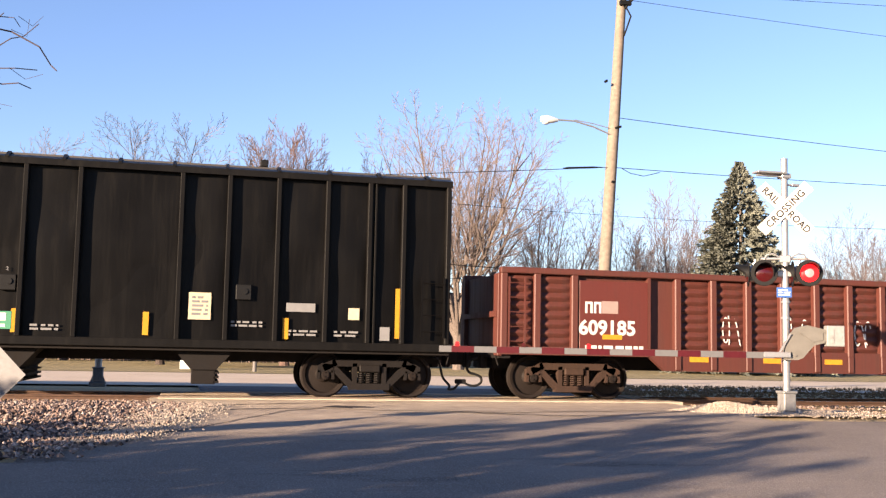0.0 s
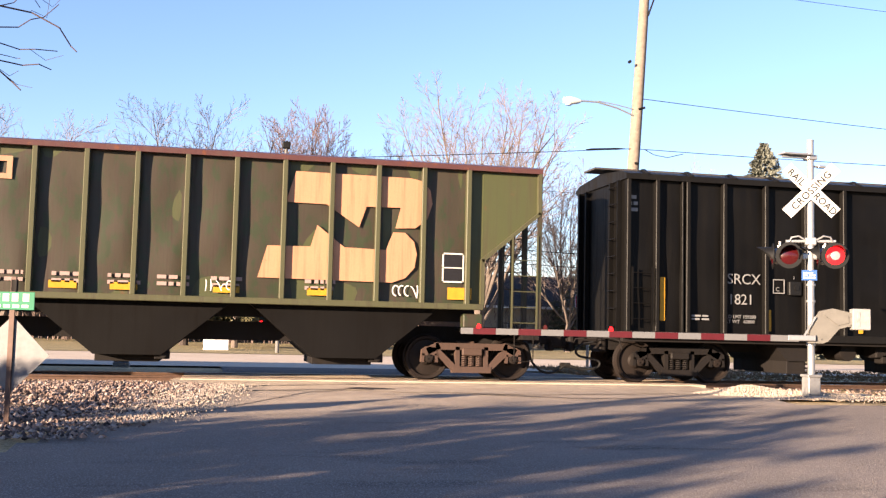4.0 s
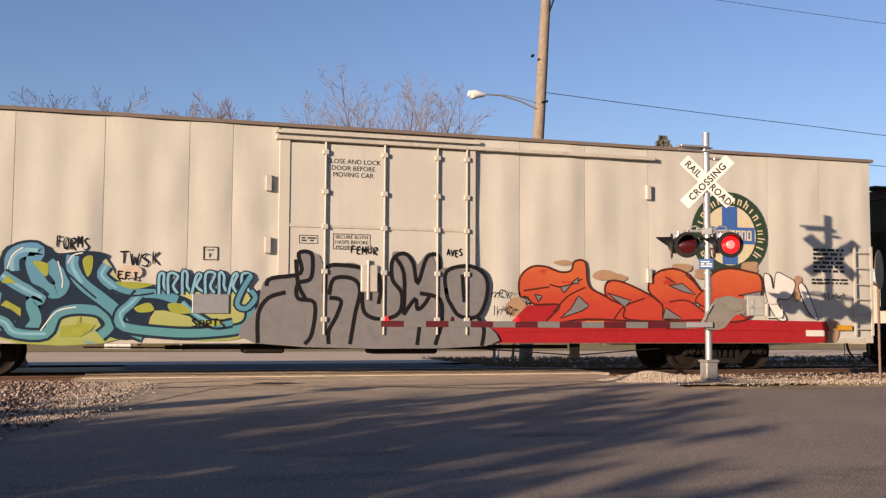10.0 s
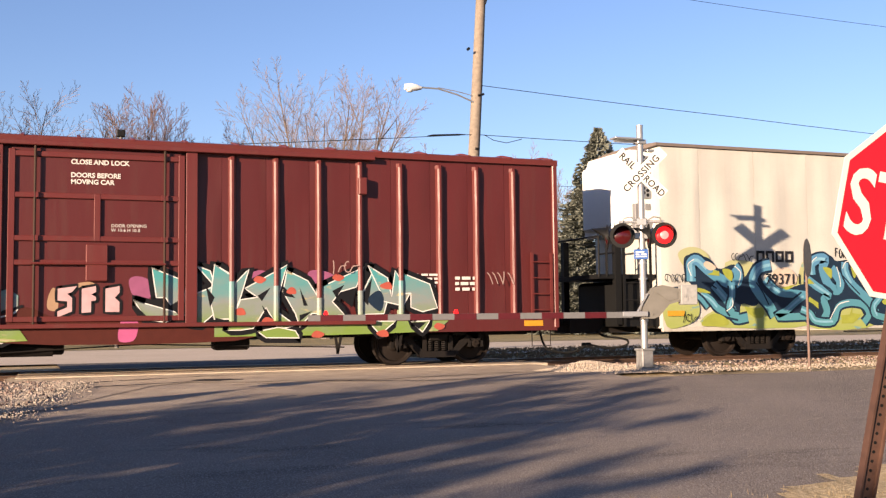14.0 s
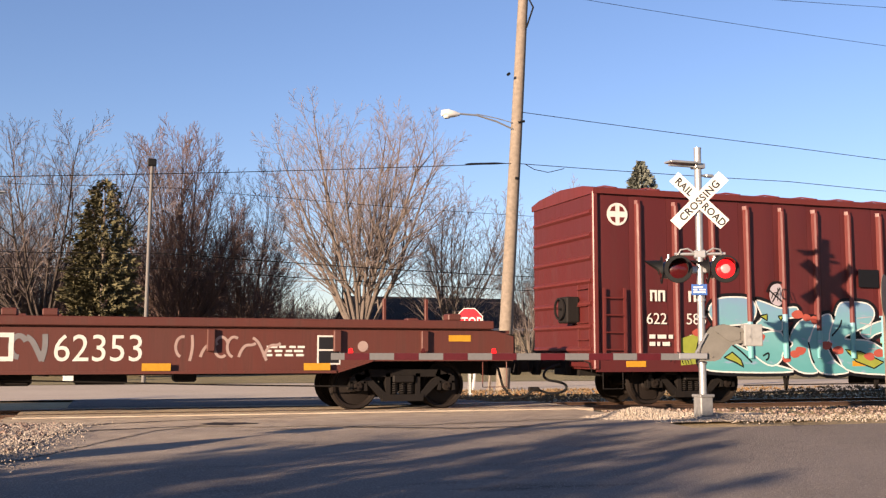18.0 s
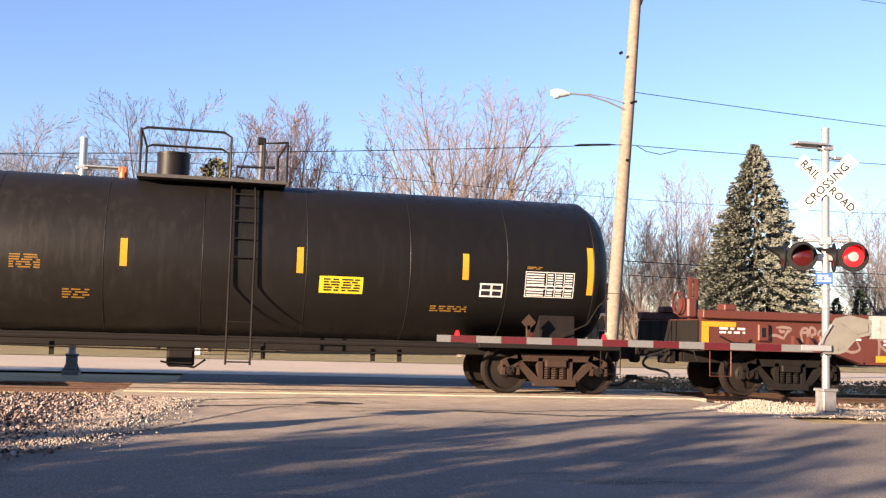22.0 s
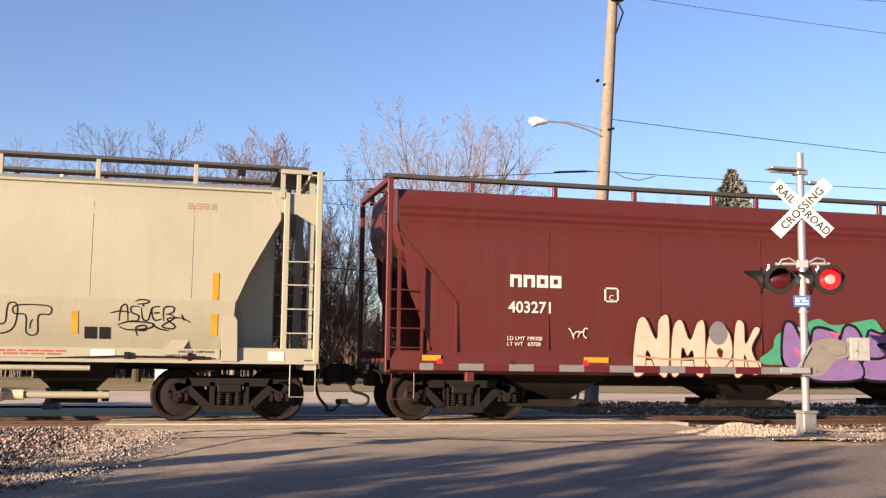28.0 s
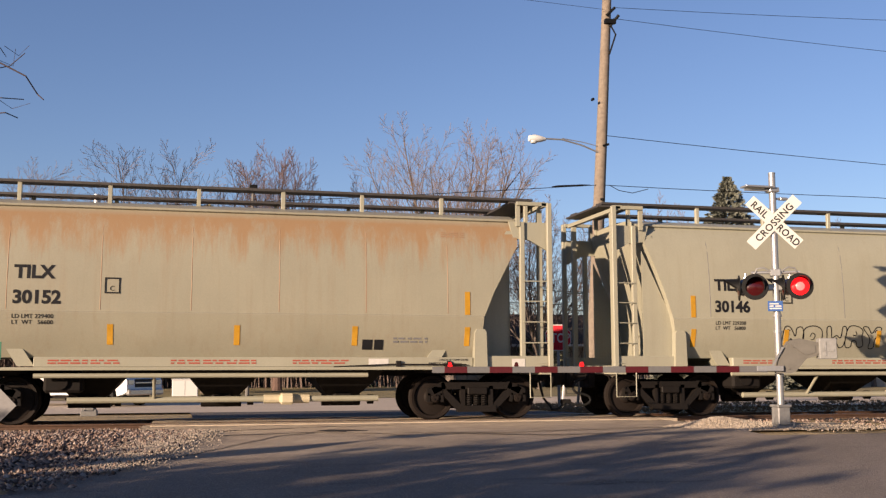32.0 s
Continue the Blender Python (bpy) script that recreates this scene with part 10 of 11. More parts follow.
    mech = part("gate_mechanism", body, plain("grey_gate_casting", (0.20, 0.19, 0.17), 0.65, 0.0, 0.22, 5), w, "grey gate drive casting")
    mech.matrix_local = M
    part("counterweight", Shape().box(min(u(0.66), u(0.98)), max(u(0.66), u(0.98)), -0.30, -0.10, 1.24, 1.62, 0.012).box(min(u(0.70), u(0.92)), max(u(0.70), u(0.92)), -0.312, -0.30, 1.38, 1.42).box(min(u(0.74), u(0.78)), max(u(0.74), u(0.78)), -0.312, -0.30, 1.30, 1.56), plain("dull_counterweight", (0.36, 0.36, 0.35), 0.6, 0.1, 0.2), mech, "pale square counterweight")
    part("pivot_arm", Shape().box(min(-0.05 * 0, k * 0.5), max(0, k * 0.5), -0.30, -0.26, 1.02, 1.12, 0.01).bar([(0.0, 1.45), (k * 0.22, 1.08)], 0.03, -0.28, -0.25), G, mech)
    a0, a1 = k * 0.30, k * arm_len
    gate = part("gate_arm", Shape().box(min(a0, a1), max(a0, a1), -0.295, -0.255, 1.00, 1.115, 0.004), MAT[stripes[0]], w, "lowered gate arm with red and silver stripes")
    gate.matrix_local = M
    p, i = a1, 0
    step = 0.415
    while abs(p) > 0.75:
        q = p - k * step * (0.55 if i == 0 else 1.0)
        if i % 2 == 1:
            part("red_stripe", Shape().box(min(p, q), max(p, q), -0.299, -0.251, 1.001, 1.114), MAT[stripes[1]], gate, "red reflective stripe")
        p, i = q, i + 1
    for d, on in ((0.33, 1), (1.55, 0), (2.75, 1)):
        xx = a1 - k * d
        part("gate_lamp", Shape().box(xx - 0.04, xx + 0.04, -0.31, -0.24, 1.115, 1.15, 0.005).cyl((xx, -0.315, 1.165), (xx, -0.235, 1.165), 0.032, n=12), MAT["lens_lit"] if on else MAT["lens_dark"], gate, "small red gate lamp")
    return w


signal(10.72, -4.63, -1, -25, -15, 6.44, 1, "silver crossing signal with crossed boards and lowered gate")
# far arm's white and red stripes have sunlight painted into their colour
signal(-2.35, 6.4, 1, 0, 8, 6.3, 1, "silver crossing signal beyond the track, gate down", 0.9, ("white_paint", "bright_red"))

# ---- utility pole with street lamp, wires ----
up_ = thing("utility_pole", pose(13.18, 10.8, -0.3), "weathered timber utility pole carrying a street lamp", "utility pole")
part("shaft", Shape().tube([(0, 0, -0.2), (0.28, 0, 4.2), (0.6, 0, 9.3), (0.95, 0, 15.2)], [0.23, 0.21, 0.19, 0.155], 18), MAT["wood_pole"], up_)
part("lamp_arm", Shape().tube([(0.45, -0.1, 8.72), (-0.2, -0.12, 8.95), (-0.9, -0.14, 9.10), (-1.55, -0.15, 9.10)], 0.03, 8).tube([(0.40, -0.1, 8.95), (-0.2, -0.12, 9.06), (-0.9, -0.14, 9.14)], 0.015, 6), MAT["galvanised"], up_, "curved grey lamp arm")
head = part("lamp_head", Shape().lathe([(-2.12, 0.0), (-2.1, 0.10), (-1.9, 0.145), (-1.65, 0.10), (-1.5, 0.05), (-1.5, 0.0)], "x", 14, (0, -0.15, 9.08)), MAT["white_metal"], up_, "pale cobra-head street lamp")
part("lamp_glass", Shape().lathe([(0.0, 0.0), (-0.06, 0.09), (-0.02, 0.12), (0.02, 0.12)], "z", 14, (-1.93, -0.15, 8.98)), plain("lamp_glass", (0.75, 0.75, 0.72), 0.2), head)
hw = Shape().box(0.42, 0.56, -0.25, -0.15, 7.05, 7.12).cyl((0.55, -0.18, 8.95), (0.78, -0.18, 9.02), 0.04, n=8).cyl((0.2, -0.16, 10.55), (0.2, -0.28, 10.55), 0.05, n=8)
hw.cyl((0.9, -0.18, 13.2), (1.2, -0.3, 13.6), 0.05, n=8).cyl((0.8, -0.18, 13.6), (1.1, -0.2, 13.9), 0.05, n=8).box(0.7, 1.1, -0.3, -0.15, 13.3, 13.45)
hw.tube([(0.85, -0.19, 13.4), (1.08, -0.28, 12.9), (0.86, -0.2, 12.2)], 0.03, 6)
part("hardware", hw, MAT["black_metal"], up_, "black insulators and brackets")


def wire(pts, r, name="overhead_wire", label="thin black overhead wire"):
    s = Shape()
    full = []
    for (a, b) in zip(pts, pts[1:]):
        d = math.dist(a[:2], b[:2])
        n = max(4, int(d / 3))
        for i in range(n):
            t = i / n
            full.append((a[0] + (b[0] - a[0]) * t, a[1] + (b[1] - a[1]) * t, a[2] + (b[2] - a[2]) * t - 4 * 0.0009 * d * d * 0.25 * t * (1 - t)))
    full.append(pts[-1])
    s.tube(full, r, 5)
    return solid(name, s, MAT["black_metal"], label, "wire", "overhead wires")


wire([(-24, 11.6, 5.0), (13.6, 10.7, 7.30), (24.4, 10.7, 7.28), (75, 10.7, 7.9)], 0.012)
splice = Shape().tube([(11.9, 10.72, 7.17), (12.1, 10.72, 7.19), (13.0, 10.71, 7.26), (13.3, 10.7, 7.28)], [0.012, 0.035, 0.035, 0.012], 8).tube([(14.0, 10.66, 7.28), (14.3, 10.62, 7.12), (14.8, 10.62, 7.05), (15.4, 10.66, 7.22)], 0.012, 6)
solid("cable_splice", splice, MAT["black_metal"], "black splice sleeve on the overhead cable", "cable")
wire([(13.9, 10.65, 9.02), (24.4, 10.7, 8.55), (50, 10.8, 7.9)], 0.012)
wire([(14.3, 10.6, 13.6), (40, 9, 14.4), (80, 6, 15.4)], 0.009)
wire([(14.2, 10.6, 13.2), (40, 12, 13.2), (80, 16, 13.8)], 0.009)
wire([(13.9, 10.6, 13.5), (-20, 12, 16.2), (-50, 14, 18)], 0.007)
wire([(13.9, 10.6, 13.9), (-20, 12, 17.4), (-50, 14, 19)], 0.007)
wire([(-40, 30, 6.4), (4.2, 30, 5.75), (60, 30, 5.7)], 0.021, label="thick black cable along the far road")
wire([(-40, 30, 5.6), (4.2, 30, 5.05), (60, 30, 4.9)], 0.018, label="thick black cable along the far road")
wire([(-40, 30, 9.4), (4.2, 30, 8.9), (60, 33, 9.6)], 0.012)
p2 = thing("metal_pole", pose(3.0, 30, -0.3), "slim grey metal pole beside the far road", "pole")
part("shaft", Shape().tube([(0, 0, 0), (0.05, 0, 6), (0.1, 0, 10.4)], [0.10, 0.085, 0.07], 12), plain("dull_grey_pole", (0.20, 0.19, 0.18), 0.7), p2)
part("lamp_head", Shape().box(-0.1, 0.3, -0.15, 0.15, 10.2, 10.55, 0.04), MAT["black_metal"], p2)

# ---- signs ----
def octagon(r, cz):
    return [(r * math.cos(radians(22.5 + 45 * i)), cz + r * math.sin(radians(22.5 + 45 * i))) for i in range(8)]


def stop_sign(m, size, post_h, label, post_mat):
    w = thing("stop_sign", m, label, "road sign", "stop signs")
    r = size / 2 / math.cos(radians(22.5))
    cz = post_h
    post = Shape().box(-0.03, 0.03, -0.012, 0.012, -0.5, post_h + size * 0.35).box(-0.04, -0.03, -0.025, 0.012, -0.5, post_h + size * 0.35).box(0.03, 0.04, -0.025, 0.012, -0.5, post_h + size * 0.35)
    part("post", post, post_mat, w, "perforated brown steel post")
    holes = Shape()
    for i in range(34):
        holes.cyl((0, -0.0145, 0.02 + i * 0.04), (0, -0.011, 0.02 + i * 0.04), 0.007, n=8)
    part("post_perforation", holes, MAT["black_metal"], w)
    f = part("face", Shape().prism(octagon(r, cz), "y", -0.034, -0.030), MAT["sign_white"], w, "white-edged octagonal plate")
    part("red_field", Shape().prism(octagon(r * 0.94, cz), "y", -0.038, -0.035), MAT["sign_red"], f, "red field")
    lettering("STOP", size * 0.50, 0, -0.040, cz - size * 0.18, MAT["sign_white"], f, "sign_lettering", 0.76, "", None, "CENTER", 1.0, 0.006 * size)
    for z in (cz + size * 0.33, cz - size * 0.36):
        part("bolt", Shape().cyl((0, -0.047, z), (0, -0.036, z), 0.013 * size / 0.76, n=10), MAT["truck_dark"], f)
    return w


POST = plain("rusty_brown_sign_post", (0.12, 0.06, 0.042), 0.6, 0.2, 0.35)
stop_sign(pose(3.11, -18.379, -0.50, 7.16, 8.4, -6.0), 0.775, 1.975, "red octagonal stop sign on a leaning brown post", POST)
stop_sign(pose(10.6, 6.8, -0.15, 0, 0, -26), 0.762, 2.10, "red octagonal stop sign beyond the track", MAT["galvanised"])

rs = thing("round_sign", pose(13.93, -5.47, -0.05, 0, 0, 38), "dull tan round sign on a thin post, seen nearly edge on", "road sign")
part("post", Shape().box(-0.03, 0.03, -0.02, 0.02, -0.3, 2.4), POST, rs)
part("plate", Shape().cyl((0, -0.03, 2.15), (0, -0.024, 2.15), 0.38, n=36), plain("weathered_tan_plate", (0.34, 0.27, 0.19), 0.55, 0.3, 0.3), rs)
part("brace", Shape().box(-0.05, 0.05, -0.024, 0.0, 1.9, 2.4), POST, rs)

ds = thing("diamond_sign", pose(-2.33, -8.8, -0.22, 0, 0, -14), "bare metal back of a diamond sign with a street plate", "road sign")
part("post", Shape().box(-0.03, 0.03, -0.035, -0.01, -0.3, 1.75), POST, ds, "rusty steel channel post")
part("plate", Shape().prism([(-0.46, 0.83), (0, 0.37), (0.46, 0.83), (0, 1.29)], "y", -0.008, -0.004), plain("bare_aluminium_plate", (0.22, 0.215, 0.22), 0.6, 0.2, 0.25), ds, "bare aluminium diamond plate")
sp = part("street_plate", Shape().box(-0.36, 0.27, -0.05, -0.042, 1.36, 1.57, 0.003), plain("green_sign_sheeting", (0.02, 0.22, 0.12), 0.45), ds, "green street plate")
pb = Shape()
for i, x in enumerate((-0.33, -0.22, -0.11, 0.0, 0.13)):
    pb.box(x, x + 0.075, -0.053, -0.049, 1.46, 1.55)
for i in range(5):
    pb.box(-0.32 + i * 0.11, -0.24 + i * 0.11, -0.053, -0.049, 1.385, 1.42)
part("plate_marks", pb, MAT["sign_white"], sp)
part("post_cap", Shape().box(-0.03, 0.05, -0.04, 0.0, 1.57, 1.72, 0.01), MAT["truck_dark"], ds)

# ---- small things about the crossing ----
for x, y, z, h, mat, lab in ((7.0, -14.7, -0.5, 0.52, "stake_cream", "short cream leaning marker stake in the grass"), (12.4, 10.0, -0.28, 0.75, "wood_pole", "thin dark stake beside the pole"), (13.0, 13.0, -0.3, 0.9, "white_metal", "white stake beside the pole")):
    st = Shape().box(-0.035, 0.035, -0.035, 0.035, -0.1, h, 0.008)
    solid("marker_stake", st, MAT[mat], lab, "stake", "marker stakes", m=pose(x, y, z, 6, 24 if h < 0.6 else 3, 12))
ub = thing("utility_cabinet", pose(0.05, 33.8, -0.32), "white metal utility cabinet on the far lawn", "cabinet")
part("box", Shape().box(-0.65, 0.65, -0.3, 0.3, 0.0, 0.86, 0.03), MAT["white_metal"], ub)
part("lid", Shape().box(-0.68, 0.68, -0.33, 0.33, 0.86, 0.92, 0.02), MAT["white_metal"], ub)
part("door_seam", Shape().box(-0.008, 0.008, -0.304, -0.298, 0.08, 0.8), MAT["black_metal"], ub)

# ---- ties ----
tie = Shape().box(-0.115, 0.115, -1.3, 1.3, -0.33, -0.165, 0.015).data("tie")
tie.materials.append(MAT["tie"])
for i in range(100):
    x = -14 + 0.53 * i
    if -0.6 < x < 10.2:
        continue
    tagged(part("tie", tie, None, None), "dark creosoted timber tie under the rails", "tie", "ties", "structure").location = (x, 0, 0)
part_c = Shape().box(-0.6, 10.2, -1.5, -0.80, -0.25, -0.012, 0.01).box(-0.6, 10.2, -0.66, 0.66, -0.25, -0.012, 0.01).box(-0.6, 10.2, 0.80, 1.5, -0.25, -0.012, 0.01)
solid("crossing_surface", part_c, MAT["road"], "worn asphalt strips between the rails of the crossing", "crossing", kind="structure")


# ---- stones ----
def stones(name, n, place, sizes, mat, label, seed):
    r = random.Random(seed)
    s = Shape()
    for _ in range(n):
        x, y, z = place(r)
        a = r.uniform(*sizes)
        k = len(s.v)
        for dx, dy, dz in ((1, 0, 0), (-1, 0, 0), (0, 1, 0), (0, -1, 0), (0, 0, 1), (0, 0, -0.6)):
            s.v.append((x + a * (dx + r.uniform(-0.35, 0.35)), y + a * (dy + r.uniform(-0.35, 0.35)), z + a * 0.8 * (dz + r.uniform(-0.3, 0.3))))
        s.f += [(k + i, k + j, k + t) for i, j, t in ((0, 2, 4), (2, 1, 4), (1, 3, 4), (3, 0, 4), (2, 0, 5), (1, 2, 5), (3, 1, 5), (0, 3, 5))]
    me = s.data(name, False)
    return tagged(part(name, me, mat, None), label, "stones", kind="stuff")


def bank(x, y):
    """The ballast shoulder beside the track."""
    return -0.10 - 0.10 * max(0, -1.6 - y) if y > -3.4 else max(-0.28 - 0.03 * (-3.4 - y), height(x, y) + 0.02)


BX, BY = steps(-40, 0.4, 0.4), steps(-9.5, -1.3, 0.3)
s = Shape()
ids = {}
for i, x in enumerate(BX):
    for j, y in enumerate(BY):
        ids[i, j] = len(s.v)
        s.v.append((x, y, bank(x, y) + 0.05 * noise.noise((x * 1.3, y * 1.3, 0)) - 0.25 * max(0, (-8.0 - y) / 1.5)))
for i in range(len(BX) - 1):
    for j in range(len(BY) - 1):
        if BX[i + 1] < road_left(BY[j]) + 0.75 and BX[i] < 0.2 + 0.3 * BY[j] + 0.6:
            s.f.append((ids[i, j], ids[i + 1, j], ids[i + 1, j + 1], ids[i, j + 1]))
solid("ballast_bank", s, MAT["ballast_bed"], "bank of grey and tan crushed stone beside the track", "ballast", kind="structure")


def at_bank(r):
    while True:
        y = -1.4 - 8.6 * r.random()
        x = r.uniform(-9, 0.4)
        if x < road_left(y) + 0.5 + r.uniform(-0.3, 0.3):
            return x, y, bank(x, y) + 0.02


stones("ballast_stones", 15000, at_bank, (0.014, 0.046), MAT["stone"], "loose grey, tan and pinkish crushed ballast stones", 3)
stones("ballast_stones", 3500, lambda r: (r.uniform(10.4, 30), -1.2 - 3.2 * r.random() ** 1.3, -0.09), (0.015, 0.045), MAT["stone"], "loose dark ballast stones beside the rails", 4)


def heap(x, y):
    return 0.17 * math.exp(-((x - 9.75) / 0.62) ** 2 - ((y + 4.05) / 0.38) ** 2) + 0.07 * math.exp(-((x - 10.9) / 0.8) ** 2 - ((y + 4.3) / 0.4) ** 2)


hs = Shape()
HX, HY = steps(8.2, 12.8, 0.1), steps(-5.2, -3.0, 0.1)
hs.v = [(x, y, -0.06 + heap(x, y) + 0.015 * noise.noise((x * 5, y * 5, 1))) for x in HX for y in HY]
hs.f = [(i * len(HY) + j, (i + 1) * len(HY) + j, (i + 1) * len(HY) + j + 1, i * len(HY) + j + 1) for i in range(len(HX) - 1) for j in range(len(HY) - 1)]
solid("gravel_heap", hs, MAT["pale_gravel"], "low heap of pale gravel beside the signal mast", "gravel", kind="structure")


def on_heap(r):
    x, y = 10.0 + r.gauss(-0.1, 0.85), -4.15 + r.gauss(0, 0.36)
    return x, y, -0.055 + heap(x, y)


stones("pale_gravel", 4200, on_heap, (0.010, 0.030), MAT["chips"], "spilled pale gravel at the mast's foot", 5)
stones("pale_gravel", 2500, lambda r: (r.uniform(10.5, 20), -5.2 + r.gauss(0, 0.4), -0.05 + 0.02 * r.random()), (0.008, 0.024), MAT["chips"], "pale gravel along the road's edge", 6)
stones("pale_gravel", 1500, lambda r: (r.uniform(-0.6, 9.5), -1.55 - 2.2 * r.random() ** 2, -0.04), (0.005, 0.012), MAT["chips"], "fine gravel strewn on the apron", 7)
stones("pale_gravel", 6000, lambda r: (lambda y: (road_left(y) + 0.35 + r.gauss(0, 0.28), y, max(bank(road_left(y), y), height(0, y)) + 0.025))(-3.2 - 5.6 * r.random()), (0.008, 0.02), MAT["chips"], "tan gravel fanned out between ballast and road", 17)
stones("fallen_leaves", 2600, lambda r: (9.8 + 26 * r.random() ** 1.5, 2.2 + 8.5 * r.random(), -0.08 - 0.02 * r.random()), (0.03, 0.07), plain("dead_leaf", (0.30, 0.18, 0.09), 0.9, 0, 0.4), "brown fallen leaves on dry grass", 8)


def tufts(name, n, place, tall, mat, label, seed):
    r = random.Random(seed)
    s = Shape()
    for _ in range(n):
        x, y, z = place(r)
        for _ in range(6):
            a, h, lean = r.uniform(0, 6.28), tall * r.uniform(0.4, 1.0), r.uniform(0.1, 0.6)
            bx, by = x + r.uniform(-0.05, 0.05), y + r.uniform(-0.05, 0.05)
            k = len(s.v)
            dx, dy = math.cos(a), math.sin(a)
            s.v += [(bx - dy * 0.006, by + dx * 0.006, z), (bx + dy * 0.006, by - dx * 0.006, z), (bx + dx * lean * h, by + dy * lean * h, z + h)]
            s.f.append((k, k + 1, k + 2))
    return tagged(part(name, s.data(name, False), mat, None), label, "grass", kind="stuff")


STRAW = plain("dry_straw", (0.34, 0.25, 0.135), 0.9, 0, 0.4, 3)
tufts("dry_grass", 800, lambda r: (r.uniform(3.2, 8.5), r.uniform(-19.5, -14.6), -0.53) if r.random() < 0.9 else (7.0, -14.9, -0.5), 0.09, STRAW, "dry straw grass round the stop sign", 12)
tufts("dry_grass", 3000, lambda r: (9.8 + 30 * r.random() ** 1.4, r.uniform(2.0, 11.8), -0.14), 0.14, STRAW, "dry straw grass beyond the track", 13)


# ---- trees ----
def shoot(s, twigs, r, p, d, length, rad, level, spec):
    """A shoot that tapers, bends upwards and carries shorter side shoots nearer its end."""
    n = 7 if level == 0 else 4 if level == 1 else 2
    wander, rise = spec["wander"], spec["rise"]
    pts, rads = [p], [rad]
    q, v = p.copy(), d.copy()
    for i in range(n):
        v = (v + Vector((r.uniform(-1, 1), r.uniform(-1, 1), r.uniform(-0.5, 0.5))) * wander + Vector((0, 0, rise))).normalized()
        q = q + v * (length / n)
        pts.append(q.copy())
        rads.append(max(rad * (1 - 0.82 * (i + 1) / n), spec["least"]))
    (s if rad > 0.03 else twigs).tube(pts, rads, 7 if rad > 0.06 else 4 if rad > 0.02 else 3)
    if level >= len(spec["kids"]):
        return
    kids = spec["kids"][level]
    turn = r.uniform(0, 6.283)
    for i in range(kids):
        t = spec["bare"][level] + (1 - spec["bare"][level]) * (i + r.uniform(0.1, 0.9)) / kids
        j = min(n - 1, int(t * n))
        b = pts[j].lerp(pts[j + 1], t * n - j)
        along = (pts[j + 1] - pts[j]).normalized()
        turn += 2.4 + r.uniform(-0.5, 0.5)
        out = Matrix.Rotation(turn, 3, along) @ along.orthogonal().normalized()
        a = radians(spec["angle"] * r.uniform(0.7, 1.25))
        e = (along * math.cos(a) + out * math.sin(a)).normalized()
        shoot(s, twigs, r, b, e, length * spec["ratio"][level] * (1.25 - 0.8 * t) * r.uniform(0.75, 1.2), max(rads[j] * r.uniform(0.42, 0.62), spec["least"]), level + 1, spec)


def tree_shapes(seed, tall, wide, fork, rad, stems, lean, **spec):
    """A leafless tree whose stems fan out from a low fork and fill an egg-shaped crown."""
    r = random.Random(seed)
    trunk, twigs = Shape(), Shape()
    tilt = r.uniform(-0.02, 0.02)
    trunk.tube([(0, 0, -0.3), (0, 0, 0.15), (tilt * fork, 0, fork * 0.5), (tilt * 2 * fork, 0, fork)], [rad * 1.5, rad * 1.15, rad, rad * 0.92], 10)
    top = Vector((tilt * 2 * fork, 0, fork))
    for i in range(stems):
        a = 6.283 * i / stems + r.uniform(-0.45, 0.45)
        k = radians(lean) * (r.uniform(0.65, 1.0) if i % 3 else r.uniform(0.1, 0.5))
        d = Vector((math.cos(a) * math.sin(k), math.sin(a) * math.sin(k), math.cos(k)))
        reach = 1 / ((math.sin(k) / wide) ** 3 + (math.cos(k) / (tall - fork)) ** 3) ** (1 / 3)
        shoot(trunk, twigs, r, top - Vector((0, 0, r.uniform(0, fork * 0.45))), d, reach * r.uniform(0.86, 1.0), rad * r.uniform(0.38, 0.55), 0, spec)
    return trunk.data("trunk"), twigs.data("crown", False)


BARK = ground_mat("grey_brown_bark", (0.22, 0.18, 0.158), (0.14, 0.115, 0.10), (0.29, 0.24, 0.21), 3, 0.95, 0.5, 0.02, 25)
BARK_RED = ground_mat("red_brown_bark", (0.20, 0.13, 0.112), (0.13, 0.085, 0.075), (0.26, 0.18, 0.155), 3, 0.95, 0.5, 0.02, 25)
BARK_DARK = ground_mat("dark_bark", (0.10, 0.08, 0.07), (0.06, 0.05, 0.045), (0.15, 0.12, 0.105), 3, 0.95, 0.5, 0.02, 25)
TWIG = plain("grey_twigs", (0.25, 0.20, 0.19), 0.95, 0, 0.3, 2)
TWIG_RED = plain("reddish_twigs", (0.16, 0.108, 0.10), 0.95, 0, 0.3, 2)
